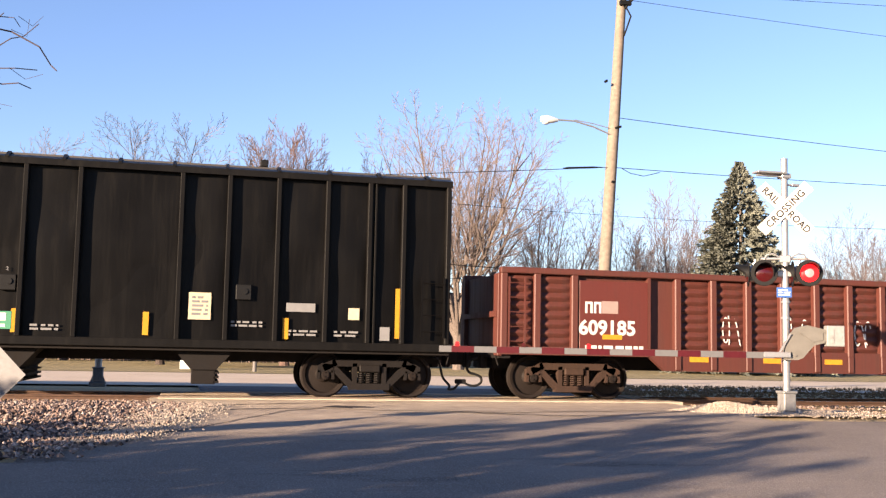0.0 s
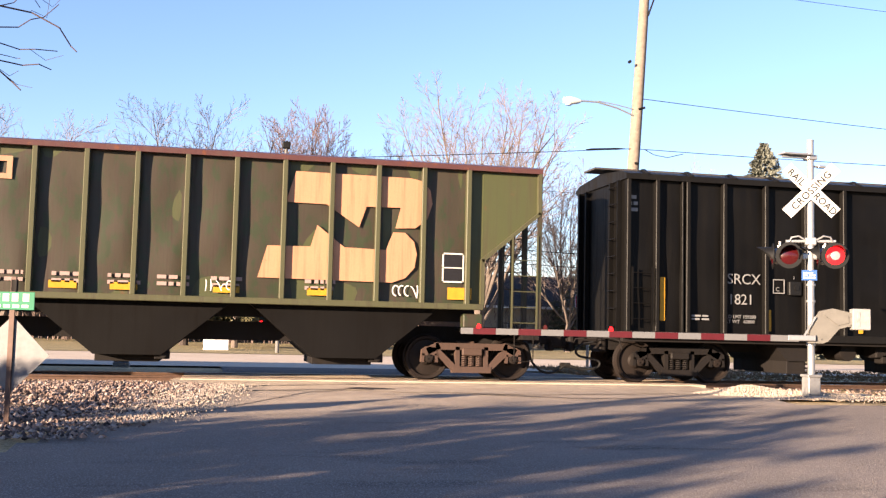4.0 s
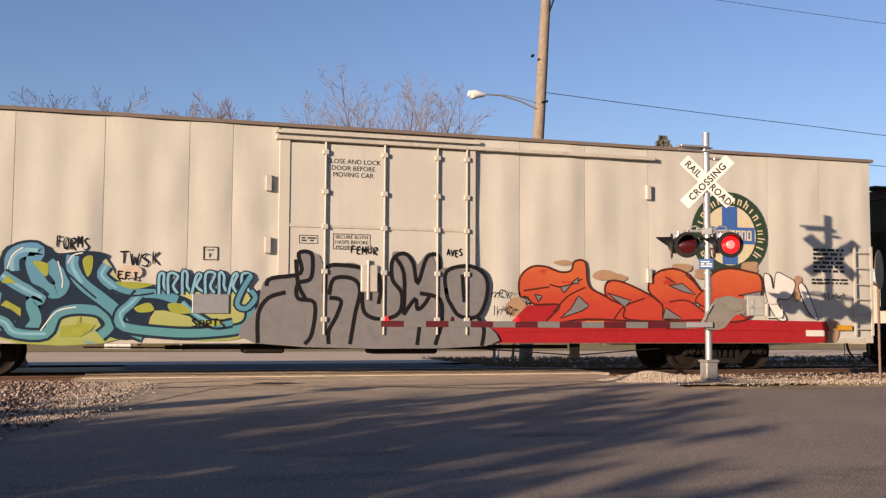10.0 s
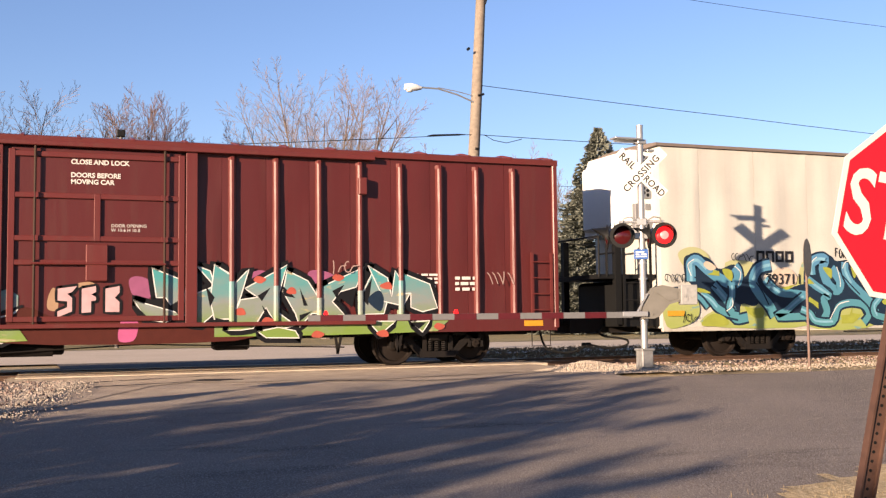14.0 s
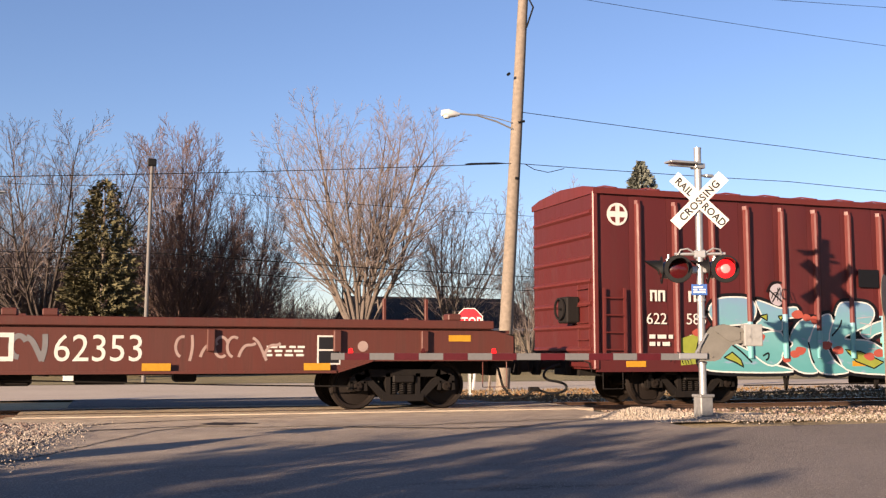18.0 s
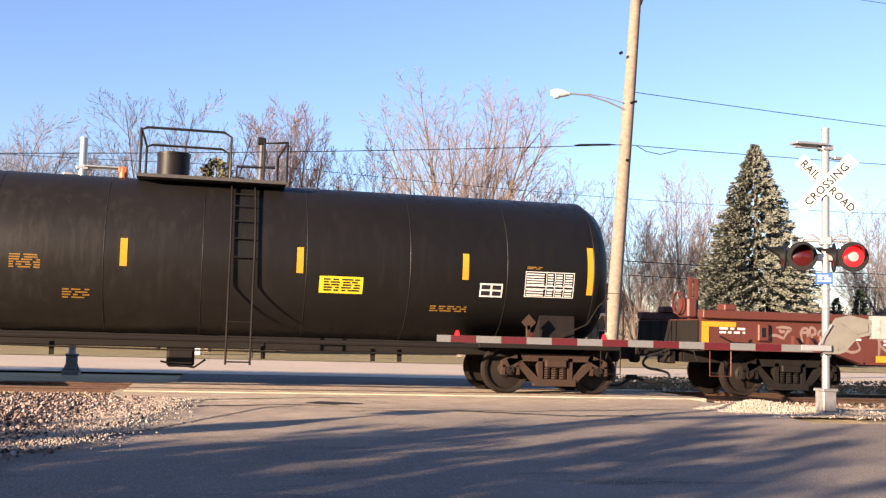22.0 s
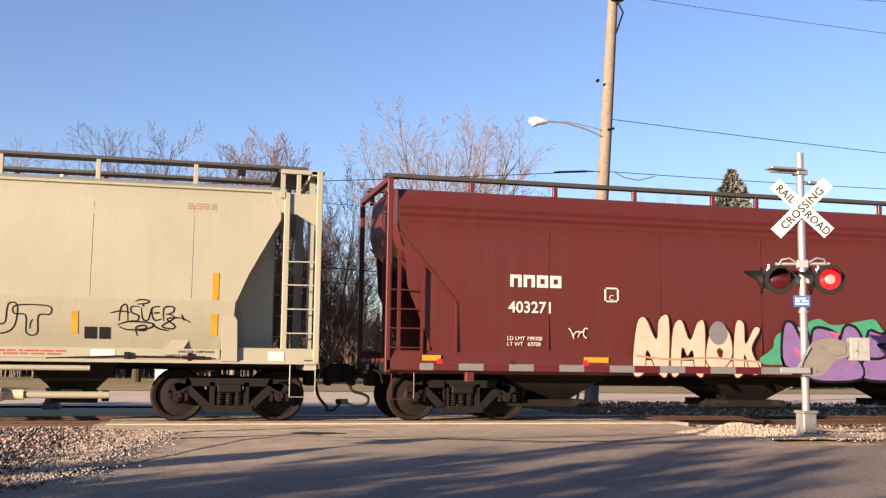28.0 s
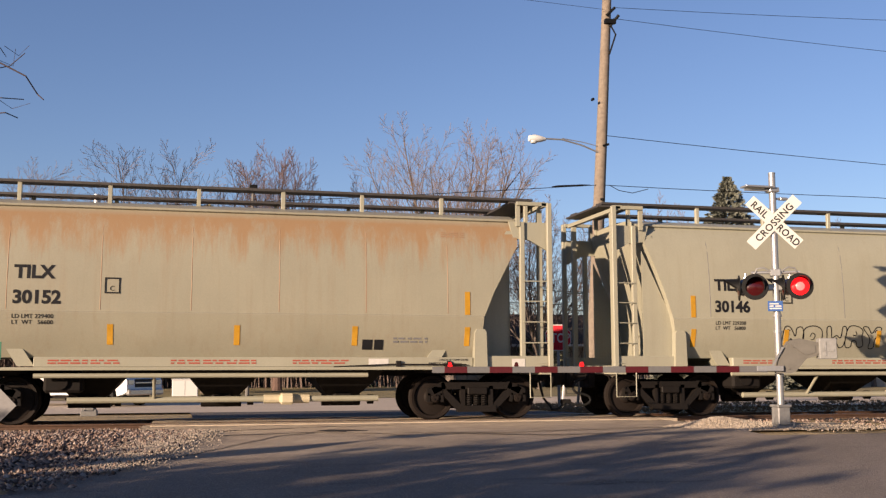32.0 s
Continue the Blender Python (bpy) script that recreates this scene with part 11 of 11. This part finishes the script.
KINDS = {
    "vase": tree_shapes(4, 18.4, 10.5, 2.6, 0.34, 12, 38, wander=0.05, rise=0.035, angle=34, kids=(16, 9, 5), bare=(0.18, 0.12, 0.12), ratio=(0.40, 0.40, 0.42), least=0.0088),
    "crooked": tree_shapes(6, 15.6, 10.5, 2.4, 0.26, 10, 48, wander=0.11, rise=0.045, angle=36, kids=(16, 10, 5), bare=(0.25, 0.12, 0.12), ratio=(0.42, 0.42, 0.42), least=0.0092),
    "dome": tree_shapes(9, 15.6, 7.0, 1.6, 0.30, 16, 48, wander=0.06, rise=0.06, angle=28, kids=(20, 11, 5), bare=(0.15, 0.1, 0.1), ratio=(0.36, 0.40, 0.45), least=0.0105),
    "round": tree_shapes(13, 12.8, 7.0, 2.2, 0.20, 10, 50, wander=0.08, rise=0.05, angle=36, kids=(14, 8, 5), bare=(0.2, 0.12, 0.12), ratio=(0.40, 0.42, 0.42), least=0.0088),
    "wispy": tree_shapes(19, 13.6, 5.6, 1.5, 0.16, 12, 40, wander=0.07, rise=0.06, angle=30, kids=(14, 8, 5), bare=(0.2, 0.12, 0.1), ratio=(0.36, 0.42, 0.45), least=0.0085),
    "shade": tree_shapes(23, 12.0, 7.5, 2.0, 0.24, 8, 52, wander=0.12, rise=0.02, angle=45, kids=(10, 6, 4), bare=(0.15, 0.1, 0.1), ratio=(0.36, 0.46, 0.45), least=0.085),
}


def bare_tree(kind, x, y, z, scale, turn, label, hue="", group="bare trees"):
    w = thing("tree", pose(x, y, z, 0, 0, turn), label, "tree", group)
    w.scale = (scale, scale, scale)
    tr, tw = KINDS[kind]
    part("trunk", tinted(tr, {"red": BARK_RED, "dark": BARK_DARK}.get(hue, BARK)), None, w)
    part("crown", tinted(tw, TWIG_RED if hue == "red" else TWIG), None, w, "leafless crown of fine twigs")
    return w


for k, x, y, sc, tn, lab, hue in (
    ("vase", 16.4, 42, 0.93, 20, "tall leafless tree with a vase-shaped crown", ""),
    ("crooked", -1.9, 44, 0.93, 75, "leafless spreading tree with crooked dark limbs", "dark"),
    ("dome", 5.9, 47, 0.96, 10, "dense reddish leafless tree with a domed crown", "red"),
    ("wispy", 10.4, 50, 1.02, 200, "slim leafless tree beside a dense reddish one", "red"),
    ("round", 23.6, 46, 1.0, 140, "leafless round-headed tree behind the far road", ""),
    ("wispy", 29.6, 46, 0.76, 30, "small leafless tree near the spruce", ""),
    ("wispy", 34.2, 49, 0.98, 250, "leafless tree beside the spruce", ""),
    ("round", 50, 46, 0.84, 60, "leafless tree beside a house", ""),
    ("crooked", -8.6, 54, 0.86, 300, "leafless tree in the far row", "dark"),
    ("crooked", -13.5, 50, 0.94, 120, "leafless tree in the far row", ""),
    ("wispy", -18.5, 48, 1.0, 100, "leafless tree in the far row", ""),
    ("round", 12.6, 58, 0.86, 330, "leafless tree in the far row", "red"),
    ("round", 1.0, 56, 0.9, 260, "leafless tree in the far row", "red"),
    ("round", -5.0, 60, 0.92, 40, "leafless tree in the far row", ""),
    ("wispy", 40.5, 60, 0.9, 15, "leafless tree behind the spruce", ""),
    ("wispy", 58, 60, 1.0, 45, "leafless tree in the far row", ""),
    ("round", -26, 56, 1.0, 210, "leafless tree in the far row", ""),
):
    bare_tree(k, x, y, -0.3, sc, tn, lab, hue)

# trees behind the camera, whose shadows fall across the road: along the sun's line and across it
for i, (a, p, sc) in enumerate(((-17.5, -5.6, 0.27), (-21, -7.4, 0.34), (-16, -8.4, 0.28), (-25, -9.4, 0.46), (-18.5, -10.6, 0.40), (-27, -12.0, 0.5), (-22, -13.2, 0.30), (-24, -15.8, 0.30), (-27, -19.5, 0.45))):
    bare_tree("shade", a * 0.857 - p * 0.515, a * 0.515 + p * 0.857, -0.6, sc, 50 * i, "leafless roadside tree casting long shadows over the road", "", "roadside trees")

# a leafless tree at the roadside that hangs into the view
near_tree = thing("tree", pose(-6.6, -13.4, -0.5), "leafless roadside tree with drooping twigs", "tree", "roadside trees")
r_ = random.Random(77)
ts, tw = Shape(), Shape()
ts.tube([(0, 0, -0.3), (0.1, 0, 1.6), (0.2, -0.1, 3.2), (0.3, 0, 4.1)], [0.20, 0.16, 0.11, 0.05], 10)
# each bough ends in bent twigs: steps along and up from its fork
BOUGHS = (
    ((0, 50, 140, 52, 290, 135, 340, 205, 380, 248), 0.011), ((0, 155, 80, 130, 150, 105, 200, 70, 280, 20), 0.008), ((0, 230, 90, 240, 180, 250, 275, 235), 0.008),
    ((150, 250, 220, 285, 315, 270), 0.004), ((0, 315, 110, 318, 200, 322, 250, 330), 0.009), ((0, 285, 80, 285, 110, 300), 0.005), ((0, 355, 60, 400, 120, 455), 0.011),
    ((0, 350, 50, 375, 105, 362), 0.004), ((30, 380, 90, 415, 175, 440), 0.004), ((0, 570, 45, 600), 0.005), ((60, 0, 120, -20, 160, 0, 180, 25), 0.007),
    ((0, 50, 50, 10, 110, -20), 0.007), ((150, 60, 215, 70, 235, 0), 0.004), ((180, -10, 240, 15, 300, -20), 0.004))
for line, rad in BOUGHS:
    pts = [Vector((5.0 + line[i] * 0.00143, -0.6 + 0.05 * (i % 4), 3.86 - line[i + 1] * 0.0015)) for i in range(0, len(line), 2)]
    if line[0] == 0:
        a = Vector((0.2, -0.1, 3.2))
        pts = [a, a.lerp(pts[0], 0.5) + Vector((0, 0, 0.35))] + pts
        tw.tube(pts, [0.04, 0.02] + [0.6 * rad * (1 - 0.6 * i / len(pts)) for i in range(len(pts) - 2)], 6)
    else:
        tw.tube(pts, [0.6 * rad * (1 - 0.5 * i / len(pts)) for i in range(len(pts))], 5)
part("trunk", ts, BARK, near_tree)
part("crown", tw.data("crown", False), plain("dark_twigs", (0.07, 0.05, 0.048), 0.9), near_tree, "drooping leafless twigs")


# ---- evergreens ----
def evergreen(name, x, y, z, tall, wide, seed, mat, label, tiers, per, droop=0.25, round_top=1.0, leafs=26):
    w = thing(name, pose(x, y, z), label, "tree", "evergreens")
    r = random.Random(seed)
    part("trunk", Shape().tube([(0, 0, -0.2), (0.05, 0, tall * 0.5), (0, 0, tall * 0.98)], [tall * 0.018, tall * 0.011, 0.02], 8), BARK, w)
    s = Shape()
    for i in range(tiers):
        t = i / (tiers - 1)
        h = tall * (0.05 + 0.94 * t)
        reach = wide * (1 - t) ** round_top * r.uniform(0.9, 1.08) + 0.12
        n = max(4, int(per * (1 - 0.7 * t)))
        for j in range(n):
            a = 6.283 * j / n + r.uniform(-0.3, 0.3)
            ln = reach * r.uniform(0.72, 1.1)
            for m in range(int(leafs * (0.35 + 0.65 * (1 - t)))):
                u = r.uniform(0.15, 1.0) ** 0.7
                cx, cy = math.cos(a) * ln * u, math.sin(a) * ln * u
                cz = h - droop * ln * u + r.uniform(-0.12, 0.12)
                b = a + r.uniform(-0.9, 0.9)
                l2 = r.uniform(0.22, 0.5) * (0.6 + 0.4 * (1 - t))
                ex, ey, ez = cx + math.cos(b) * l2, cy + math.sin(b) * l2, cz + r.uniform(-0.16, 0.10)
                wx, wy = -math.sin(b) * 0.075, math.cos(b) * 0.075
                k = len(s.v)
                s.v += [(cx - wx, cy - wy, cz), (cx + wx, cy + wy, cz + 0.03), (ex, ey, ez), (cx + (ex - cx) * 0.5, cy + (ey - cy) * 0.5, cz - 0.09)]
                s.f += [(k, k + 1, k + 2), (k, k + 2, k + 3)]
    part("crown", s.data("crown", False), mat, w, "dense needle sprays on drooping branches")
    return w


def foliage(name, a, b, scale=1.2):
    m, _, links, bsdf = nodes_of(name)
    nt = m.node_tree
    geo = nt.nodes.new("ShaderNodeNewGeometry")
    col = mixed(nt, geo.outputs["Random Per Island"], a, b)
    links.new(col, bsdf.inputs["Base Color"])
    bsdf.inputs["Roughness"].default_value = 0.75
    return m


evergreen("spruce", 36.2, 42, -0.3, 14.6, 5.4, 4, foliage("blue_grey_needles", (0.15, 0.158, 0.13), (0.095, 0.103, 0.082)), "tall blue-green spruce with a pointed top", 50, 32, 0.12, 0.8, 80)
evergreen("cedar", 1.1, 40, -0.3, 11.0, 2.5, 8, foliage("olive_needles", (0.105, 0.09, 0.04), (0.05, 0.047, 0.02)), "slim olive-green cedar among leafless trees", 40, 17, -0.3, 0.5, 50)
evergreen("pine", 12, 60, -0.3, 7.0, 3.0, 15, foliage("dark_pine_needles", (0.07, 0.08, 0.05), (0.035, 0.045, 0.03)), "dark low pine in the far row", 16, 12, 0.1, 0.7, 30)
evergreen("pine", 27.5, 56, -0.3, 6.2, 2.6, 16, foliage("dull_pine_needles", (0.11, 0.11, 0.07), (0.06, 0.065, 0.04)), "dull green pine in the far row", 16, 12, 0.1, 0.7, 30)
evergreen("cypress", 45.5, 44, -0.3, 5.2, 0.7, 17, foliage("deep_cypress", (0.05, 0.08, 0.03), (0.03, 0.05, 0.02)), "small dark columnar cypress beside a house", 20, 9, -0.2, 0.5, 26)
evergreen("cypress", 44.3, 45, -0.3, 4.6, 0.6, 18, foliage("deep_cypress_b", (0.05, 0.08, 0.03), (0.03, 0.05, 0.02)), "small dark columnar cypress beside a house", 20, 9, -0.2, 0.5, 26)

# the far wood: scrub and slim stems that close the view under the crowns
r_ = random.Random(21)
th = Shape()
for i in range(5200):
    x, y = r_.uniform(-34, 70) if i % 3 else r_.uniform(-30, 22), r_.uniform(56, 90)
    p = Vector((x, y, -0.3))
    left = max(0.0, min(1.0, (22 - x) / 18))
    h = r_.uniform(1.8, 5.0) + left * r_.uniform(0.5, 8.5) * (y / 90)
    a = Vector((r_.uniform(-0.08, 0.08) * h, r_.uniform(-0.08, 0.08) * h, h))
    th.tube([p, p + a * 0.5 + Vector((r_.uniform(-0.2, 0.2), 0, 0)), p + a], [0.018 + 0.006 * h, 0.012 + 0.004 * h, 0.009], 3)
    for j in range(int(5 + h)):
        b = p + a * r_.uniform(0.2, 0.95)
        c = Vector((r_.uniform(-0.9, 0.9), r_.uniform(-0.5, 0.5), r_.uniform(0.4, 1.3)))
        th.tube([b, b + c], [0.022, 0.014], 3)
        th.tube([b + c * 0.5, b + c * 0.6 + Vector((r_.uniform(-0.5, 0.5), 0, r_.uniform(0.3, 0.7)))], [0.010, 0.006], 3)
tagged(part("far_wood", th.data("far_wood", False), plain("brown_scrub", (0.20, 0.15, 0.132), 0.95, 0, 0.3, 2), None), "brown leafless far wood and scrub under the trees", "woods", kind="stuff")


# ---- houses ----
def house(x, y, wide, deep, eave, ridge, roof_mat, wall_mat, label, turn=0):
    w = thing("house", pose(x, y, -0.35, 0, 0, turn), label, "house", "houses")
    part("wall", Shape().box(-wide / 2, wide / 2, -deep / 2, deep / 2, 0, eave), wall_mat, w)
    rf = Shape().prism([(-deep / 2 - 0.5, eave - 0.15), (0, ridge), (deep / 2 + 0.5, eave - 0.15), (deep / 2 + 0.5, eave), (0, ridge + 0.18), (-deep / 2 - 0.5, eave)], "x", -wide / 2 - 0.4, wide / 2 + 0.4)
    roof = part("roof", rf, roof_mat, w)
    part("gable", Shape().prism([(-deep / 2, eave), (0, ridge - 0.05), (deep / 2, eave)], "x", -wide / 2, -wide / 2 + 0.1).prism([(-deep / 2, eave), (0, ridge - 0.05), (deep / 2, eave)], "x", wide / 2 - 0.1, wide / 2), wall_mat, w)
    part("fascia", Shape().box(-wide / 2 - 0.42, wide / 2 + 0.42, -deep / 2 - 0.55, -deep / 2 - 0.5, eave - 0.18, eave + 0.02), MAT["white_metal"], w)
    for i in range(3):
        cx = -wide / 2 + wide * (i + 0.6) / 3.2
        win = part("window", Shape().box(cx - 0.55, cx + 0.55, -deep / 2 - 0.05, -deep / 2 + 0.02, 1.0, 2.1), MAT["white_metal"], w, "white-framed window")
        part("pane", Shape().box(cx - 0.47, cx + 0.47, -deep / 2 - 0.06, -deep / 2 - 0.045, 1.08, 2.02), plain("dark_glass", (0.04, 0.05, 0.06), 0.08), win)
    return w


SHINGLE = ground_mat("dark_shingles", (0.085, 0.075, 0.07), (0.06, 0.053, 0.05), (0.12, 0.105, 0.095), 0.8, 0.9, 0.3, 0.02, 12)
house(27.5, 62, 14, 9, 3.4, 5.9, SHINGLE, plain("tan_siding", (0.42, 0.36, 0.28), 0.8), "low tan house with a dark shingled roof")
house(56, 50, 12, 9, 3.2, 5.6, plain("brown_shingles", (0.20, 0.15, 0.12), 0.9, 0, 0.3), plain("cream_siding", (0.55, 0.50, 0.42), 0.8), "cream house with white eaves among trees", 64)


# ---- a pickup that drives up the far road ----
def pickup():
    white = plain("white_car_paint", (0.80, 0.80, 0.79), 0.25, 0, 0.03)
    glass = plain("dark_car_glass", (0.02, 0.024, 0.028), 0.06, 0, 0.1)
    chrome = plain("worn_chrome", (0.62, 0.62, 0.62), 0.22, 0.9, 0.1)
    w = thing("pickup_truck", pose(-45, 25, -0.31), "white pickup truck driving along the far road", "truck")

    def arch(cx):
        return [(cx + 0.50 * math.cos(radians(a)), 0.40 + 0.50 * math.sin(radians(a))) for a in range(180, -1, -20)]
    low = [(-2.75, 0.50)] + [(-2.05, 0.46)] + arch(-1.55) + [(-0.6, 0.42), (1.0, 0.42)] + arch(1.75) + [(2.55, 0.46), (2.72, 0.55), (2.72, 0.95), (2.62, 1.10), (1.2, 1.20), (-0.85, 1.24), (-0.90, 1.20), (-2.78, 1.20)]
    part("body", Shape().prism(low, "y", -0.97, 0.97), white, w)
    part("cab", Shape().prism([(1.15, 1.20), (0.45, 1.80), (-0.75, 1.83), (-0.88, 1.22)], "y", -0.80, 0.80), white, w, "white cab roof and pillars")
    for s_ in (-1, 1):
        part("side_window", Shape().prism([(0.98, 1.24), (0.42, 1.72), (-0.06, 1.74), (-0.06, 1.24)], "y", 0.79 * s_, 0.815 * s_), glass, w)
        part("side_window", Shape().prism([(-0.12, 1.24), (-0.12, 1.74), (-0.70, 1.75), (-0.78, 1.24)], "y", 0.79 * s_, 0.815 * s_), glass, w)
        part("mirror", Shape().box(0.85, 0.97, min(0.98 * s_, 1.2 * s_), max(0.98 * s_, 1.2 * s_), 1.18, 1.38, 0.03), MAT["black_metal"], w)
        part("headlight", Shape().box(2.60, 2.735, min(0.60 * s_, 0.92 * s_), max(0.60 * s_, 0.92 * s_), 0.80, 1.00, 0.02), chrome, w, "clear headlight")
        part("door_handle", Shape().box(-0.02, 0.14, 0.97 * s_ - 0.02, 0.97 * s_ + 0.02, 1.02, 1.06, 0.008), MAT["black_metal"], w)
        part("door_seam", Shape().box(-0.095, -0.085, 0.972 * s_ - 0.004, 0.972 * s_ + 0.004, 0.46, 1.22), MAT["black_metal"], w)
    part("windscreen", Shape().prism([(1.17, 1.215), (0.47, 1.81), (0.45, 1.80), (1.14, 1.20)], "y", -0.72, 0.72), glass, w)
    g = part("grille", Shape().box(2.70, 2.745, -0.55, 0.55, 0.72, 1.02, 0.02), MAT["black_metal"], w, "black grille")
    part("grille_bar", Shape().box(2.74, 2.765, -0.55, 0.55, 0.85, 0.91, 0.01), chrome, g)
    part("front_bumper", Shape().box(2.62, 2.86, -0.95, 0.95, 0.42, 0.66, 0.05), chrome, w, "chrome front bumper")
    part("rear_bumper", Shape().box(-2.95, -2.75, -0.92, 0.92, 0.45, 0.62, 0.04), chrome, w)
    part("bed_cover", Shape().box(-2.70, -0.95, -0.86, 0.86, 1.19, 1.23, 0.01), MAT["black_metal"], w, "black bed cover")
    part("underbody", Shape().box(-2.5, 2.4, -0.7, 0.7, 0.28, 0.5, 0.03), MAT["under"], w)
    wheels = []
    for x in (1.75, -1.55):
        for y in (-0.86, 0.86):
            o = -1 if y < 0 else 1
            wh = part("wheel", Shape().cyl((0, -0.12, 0), (0, 0.12, 0), 0.25, n=28), MAT["black_metal"], w)
            wh.location = (x, y, 0.39)
            part("tyre", Shape().lathe([(-0.12, 0.25), (-0.13, 0.36), (-0.08, 0.39), (0.08, 0.39), (0.13, 0.36), (0.12, 0.25)], "y", 32), MAT["hose"], wh, "black rubber tyre")
            rim = part("rim", Shape().cyl((0, 0.118 * o, 0), (0, 0.132 * o, 0), 0.09, n=20), chrome, wh, "bright alloy rim")
            for k in range(6):
                c, s2 = math.cos(k * 1.0472), math.sin(k * 1.0472)
                part("spoke", Shape().bar([(0.05 * c, 0.05 * s2), (0.25 * c, 0.25 * s2)], 0.06, 0.118 * o, 0.134 * o), chrome, rim)
            wheels.append((wh, x, y))
    return w, wheels


TRUCK, TRUCK_WHEELS = pickup()
TRUCK_ROWS = [(0, -45, 25.5, 0), (18, -45, 25.5, 0), (19, -43.5, 25.5, 0), (28, -14.6, 25.0, -3), (29.5, -9.2, 24.0, -22), (30.4, -6.9, 22.9, -36)]
TRUCK_ROWS += [(t, -3.6 + 1.85 * (t - 31) - 1.82, 20.0 - 1.45 * (t - 31) + 0.45 + 1.3, -38) for t in (30.8, 31.2, 31.6, 32.0)]


import collections

# ---- brackets, rungs and marks become parts of their own ----
SINGLE = {"badge_rim": "badge_bar", "door_stiffener": "", "door_post": "", "door_frame": "", "rod_bracket": "", "rung_set": "rung", "hardware": "pole_fitting", "stencil_lines": "stencil_line", "handrail": "", "badge_quarters": "badge_quarter", "underframe": "underframe_member", "plate_marks": "plate_mark", "post_perforation": "", "end_post": "", "end_ladder": "", "door_track": ""}


def split_pieces(ob, name):
    me = ob.data
    root = list(range(len(me.vertices)))

    def top(i):
        while root[i] != i:
            root[i] = root[root[i]]
            i = root[i]
        return i
    for p in me.polygons:
        vs = list(p.vertices)
        for v in vs[1:]:
            root[top(v)] = top(vs[0])
    groups = collections.defaultdict(list)
    for p in me.polygons:
        groups[top(p.vertices[0])].append(p)
    if len(groups) < 2 or len(groups) > 60:
        return
    made = []
    for polys in groups.values():
        ids = sorted({v for p in polys for v in p.vertices})
        at = {v: k for k, v in enumerate(ids)}
        m2 = bpy.data.meshes.new(name)
        m2.from_pydata([me.vertices[v].co[:] for v in ids], [], [[at[v] for v in p.vertices] for p in polys])
        m2.polygons.foreach_set("use_smooth", [p.use_smooth for p in polys])
        m2.set_sharp_from_angle(angle=0.6)
        for k in me.materials:
            m2.materials.append(k)
        made.append(m2)
    ob.data = made[0]
    ob.name = name
    for m2 in made[1:]:
        o = part(name, m2, None, ob.parent)
        o.location, o.rotation_euler = ob.location.copy(), ob.rotation_euler.copy()


for ob in [o for o in bpy.data.objects if o.type == "MESH" and o.name.split(".")[0] in SINGLE and o.parent and o.data.users == 1]:
    split_pieces(ob, SINGLE[ob.name.split(".")[0]] or ob.name.split(".")[0])


# ---- what moves ----
def motions():
    ts = [i * 0.5 for i in range(65)]
    for w, c in WAGONS:
        walk(w, [(t, pose(c + travelled(t), 0, 0)) for t in ts])
    spins = [i * 4 / 30 for i in range(241)]
    turns = [(t, travelled(t) / 0.457) for t in spins]
    for w, x in WHEELS:
        walk(w, [(t, pose(x, 0, 0.457, 0, math.degrees(a), 0)) for t, a in turns])

    walk(TRUCK, [(t, pose(x, y, -0.31, 0, 0, rz)) for t, x, y, rz in TRUCK_ROWS])

    def rolled(t):
        d = 0.0
        for (t0, x0, y0, _), (t1, x1, y1, _) in zip(TRUCK_ROWS, TRUCK_ROWS[1:]):
            if t > t0:
                d += math.hypot(x1 - x0, y1 - y0) * (min(t, t1) - t0) / (t1 - t0)
        return d
    for wh, x, y in TRUCK_WHEELS:
        walk(wh, [(t, pose(x, y, 0.39, 0, math.degrees(rolled(t) / 0.39), 0)) for t in spins])


motions()
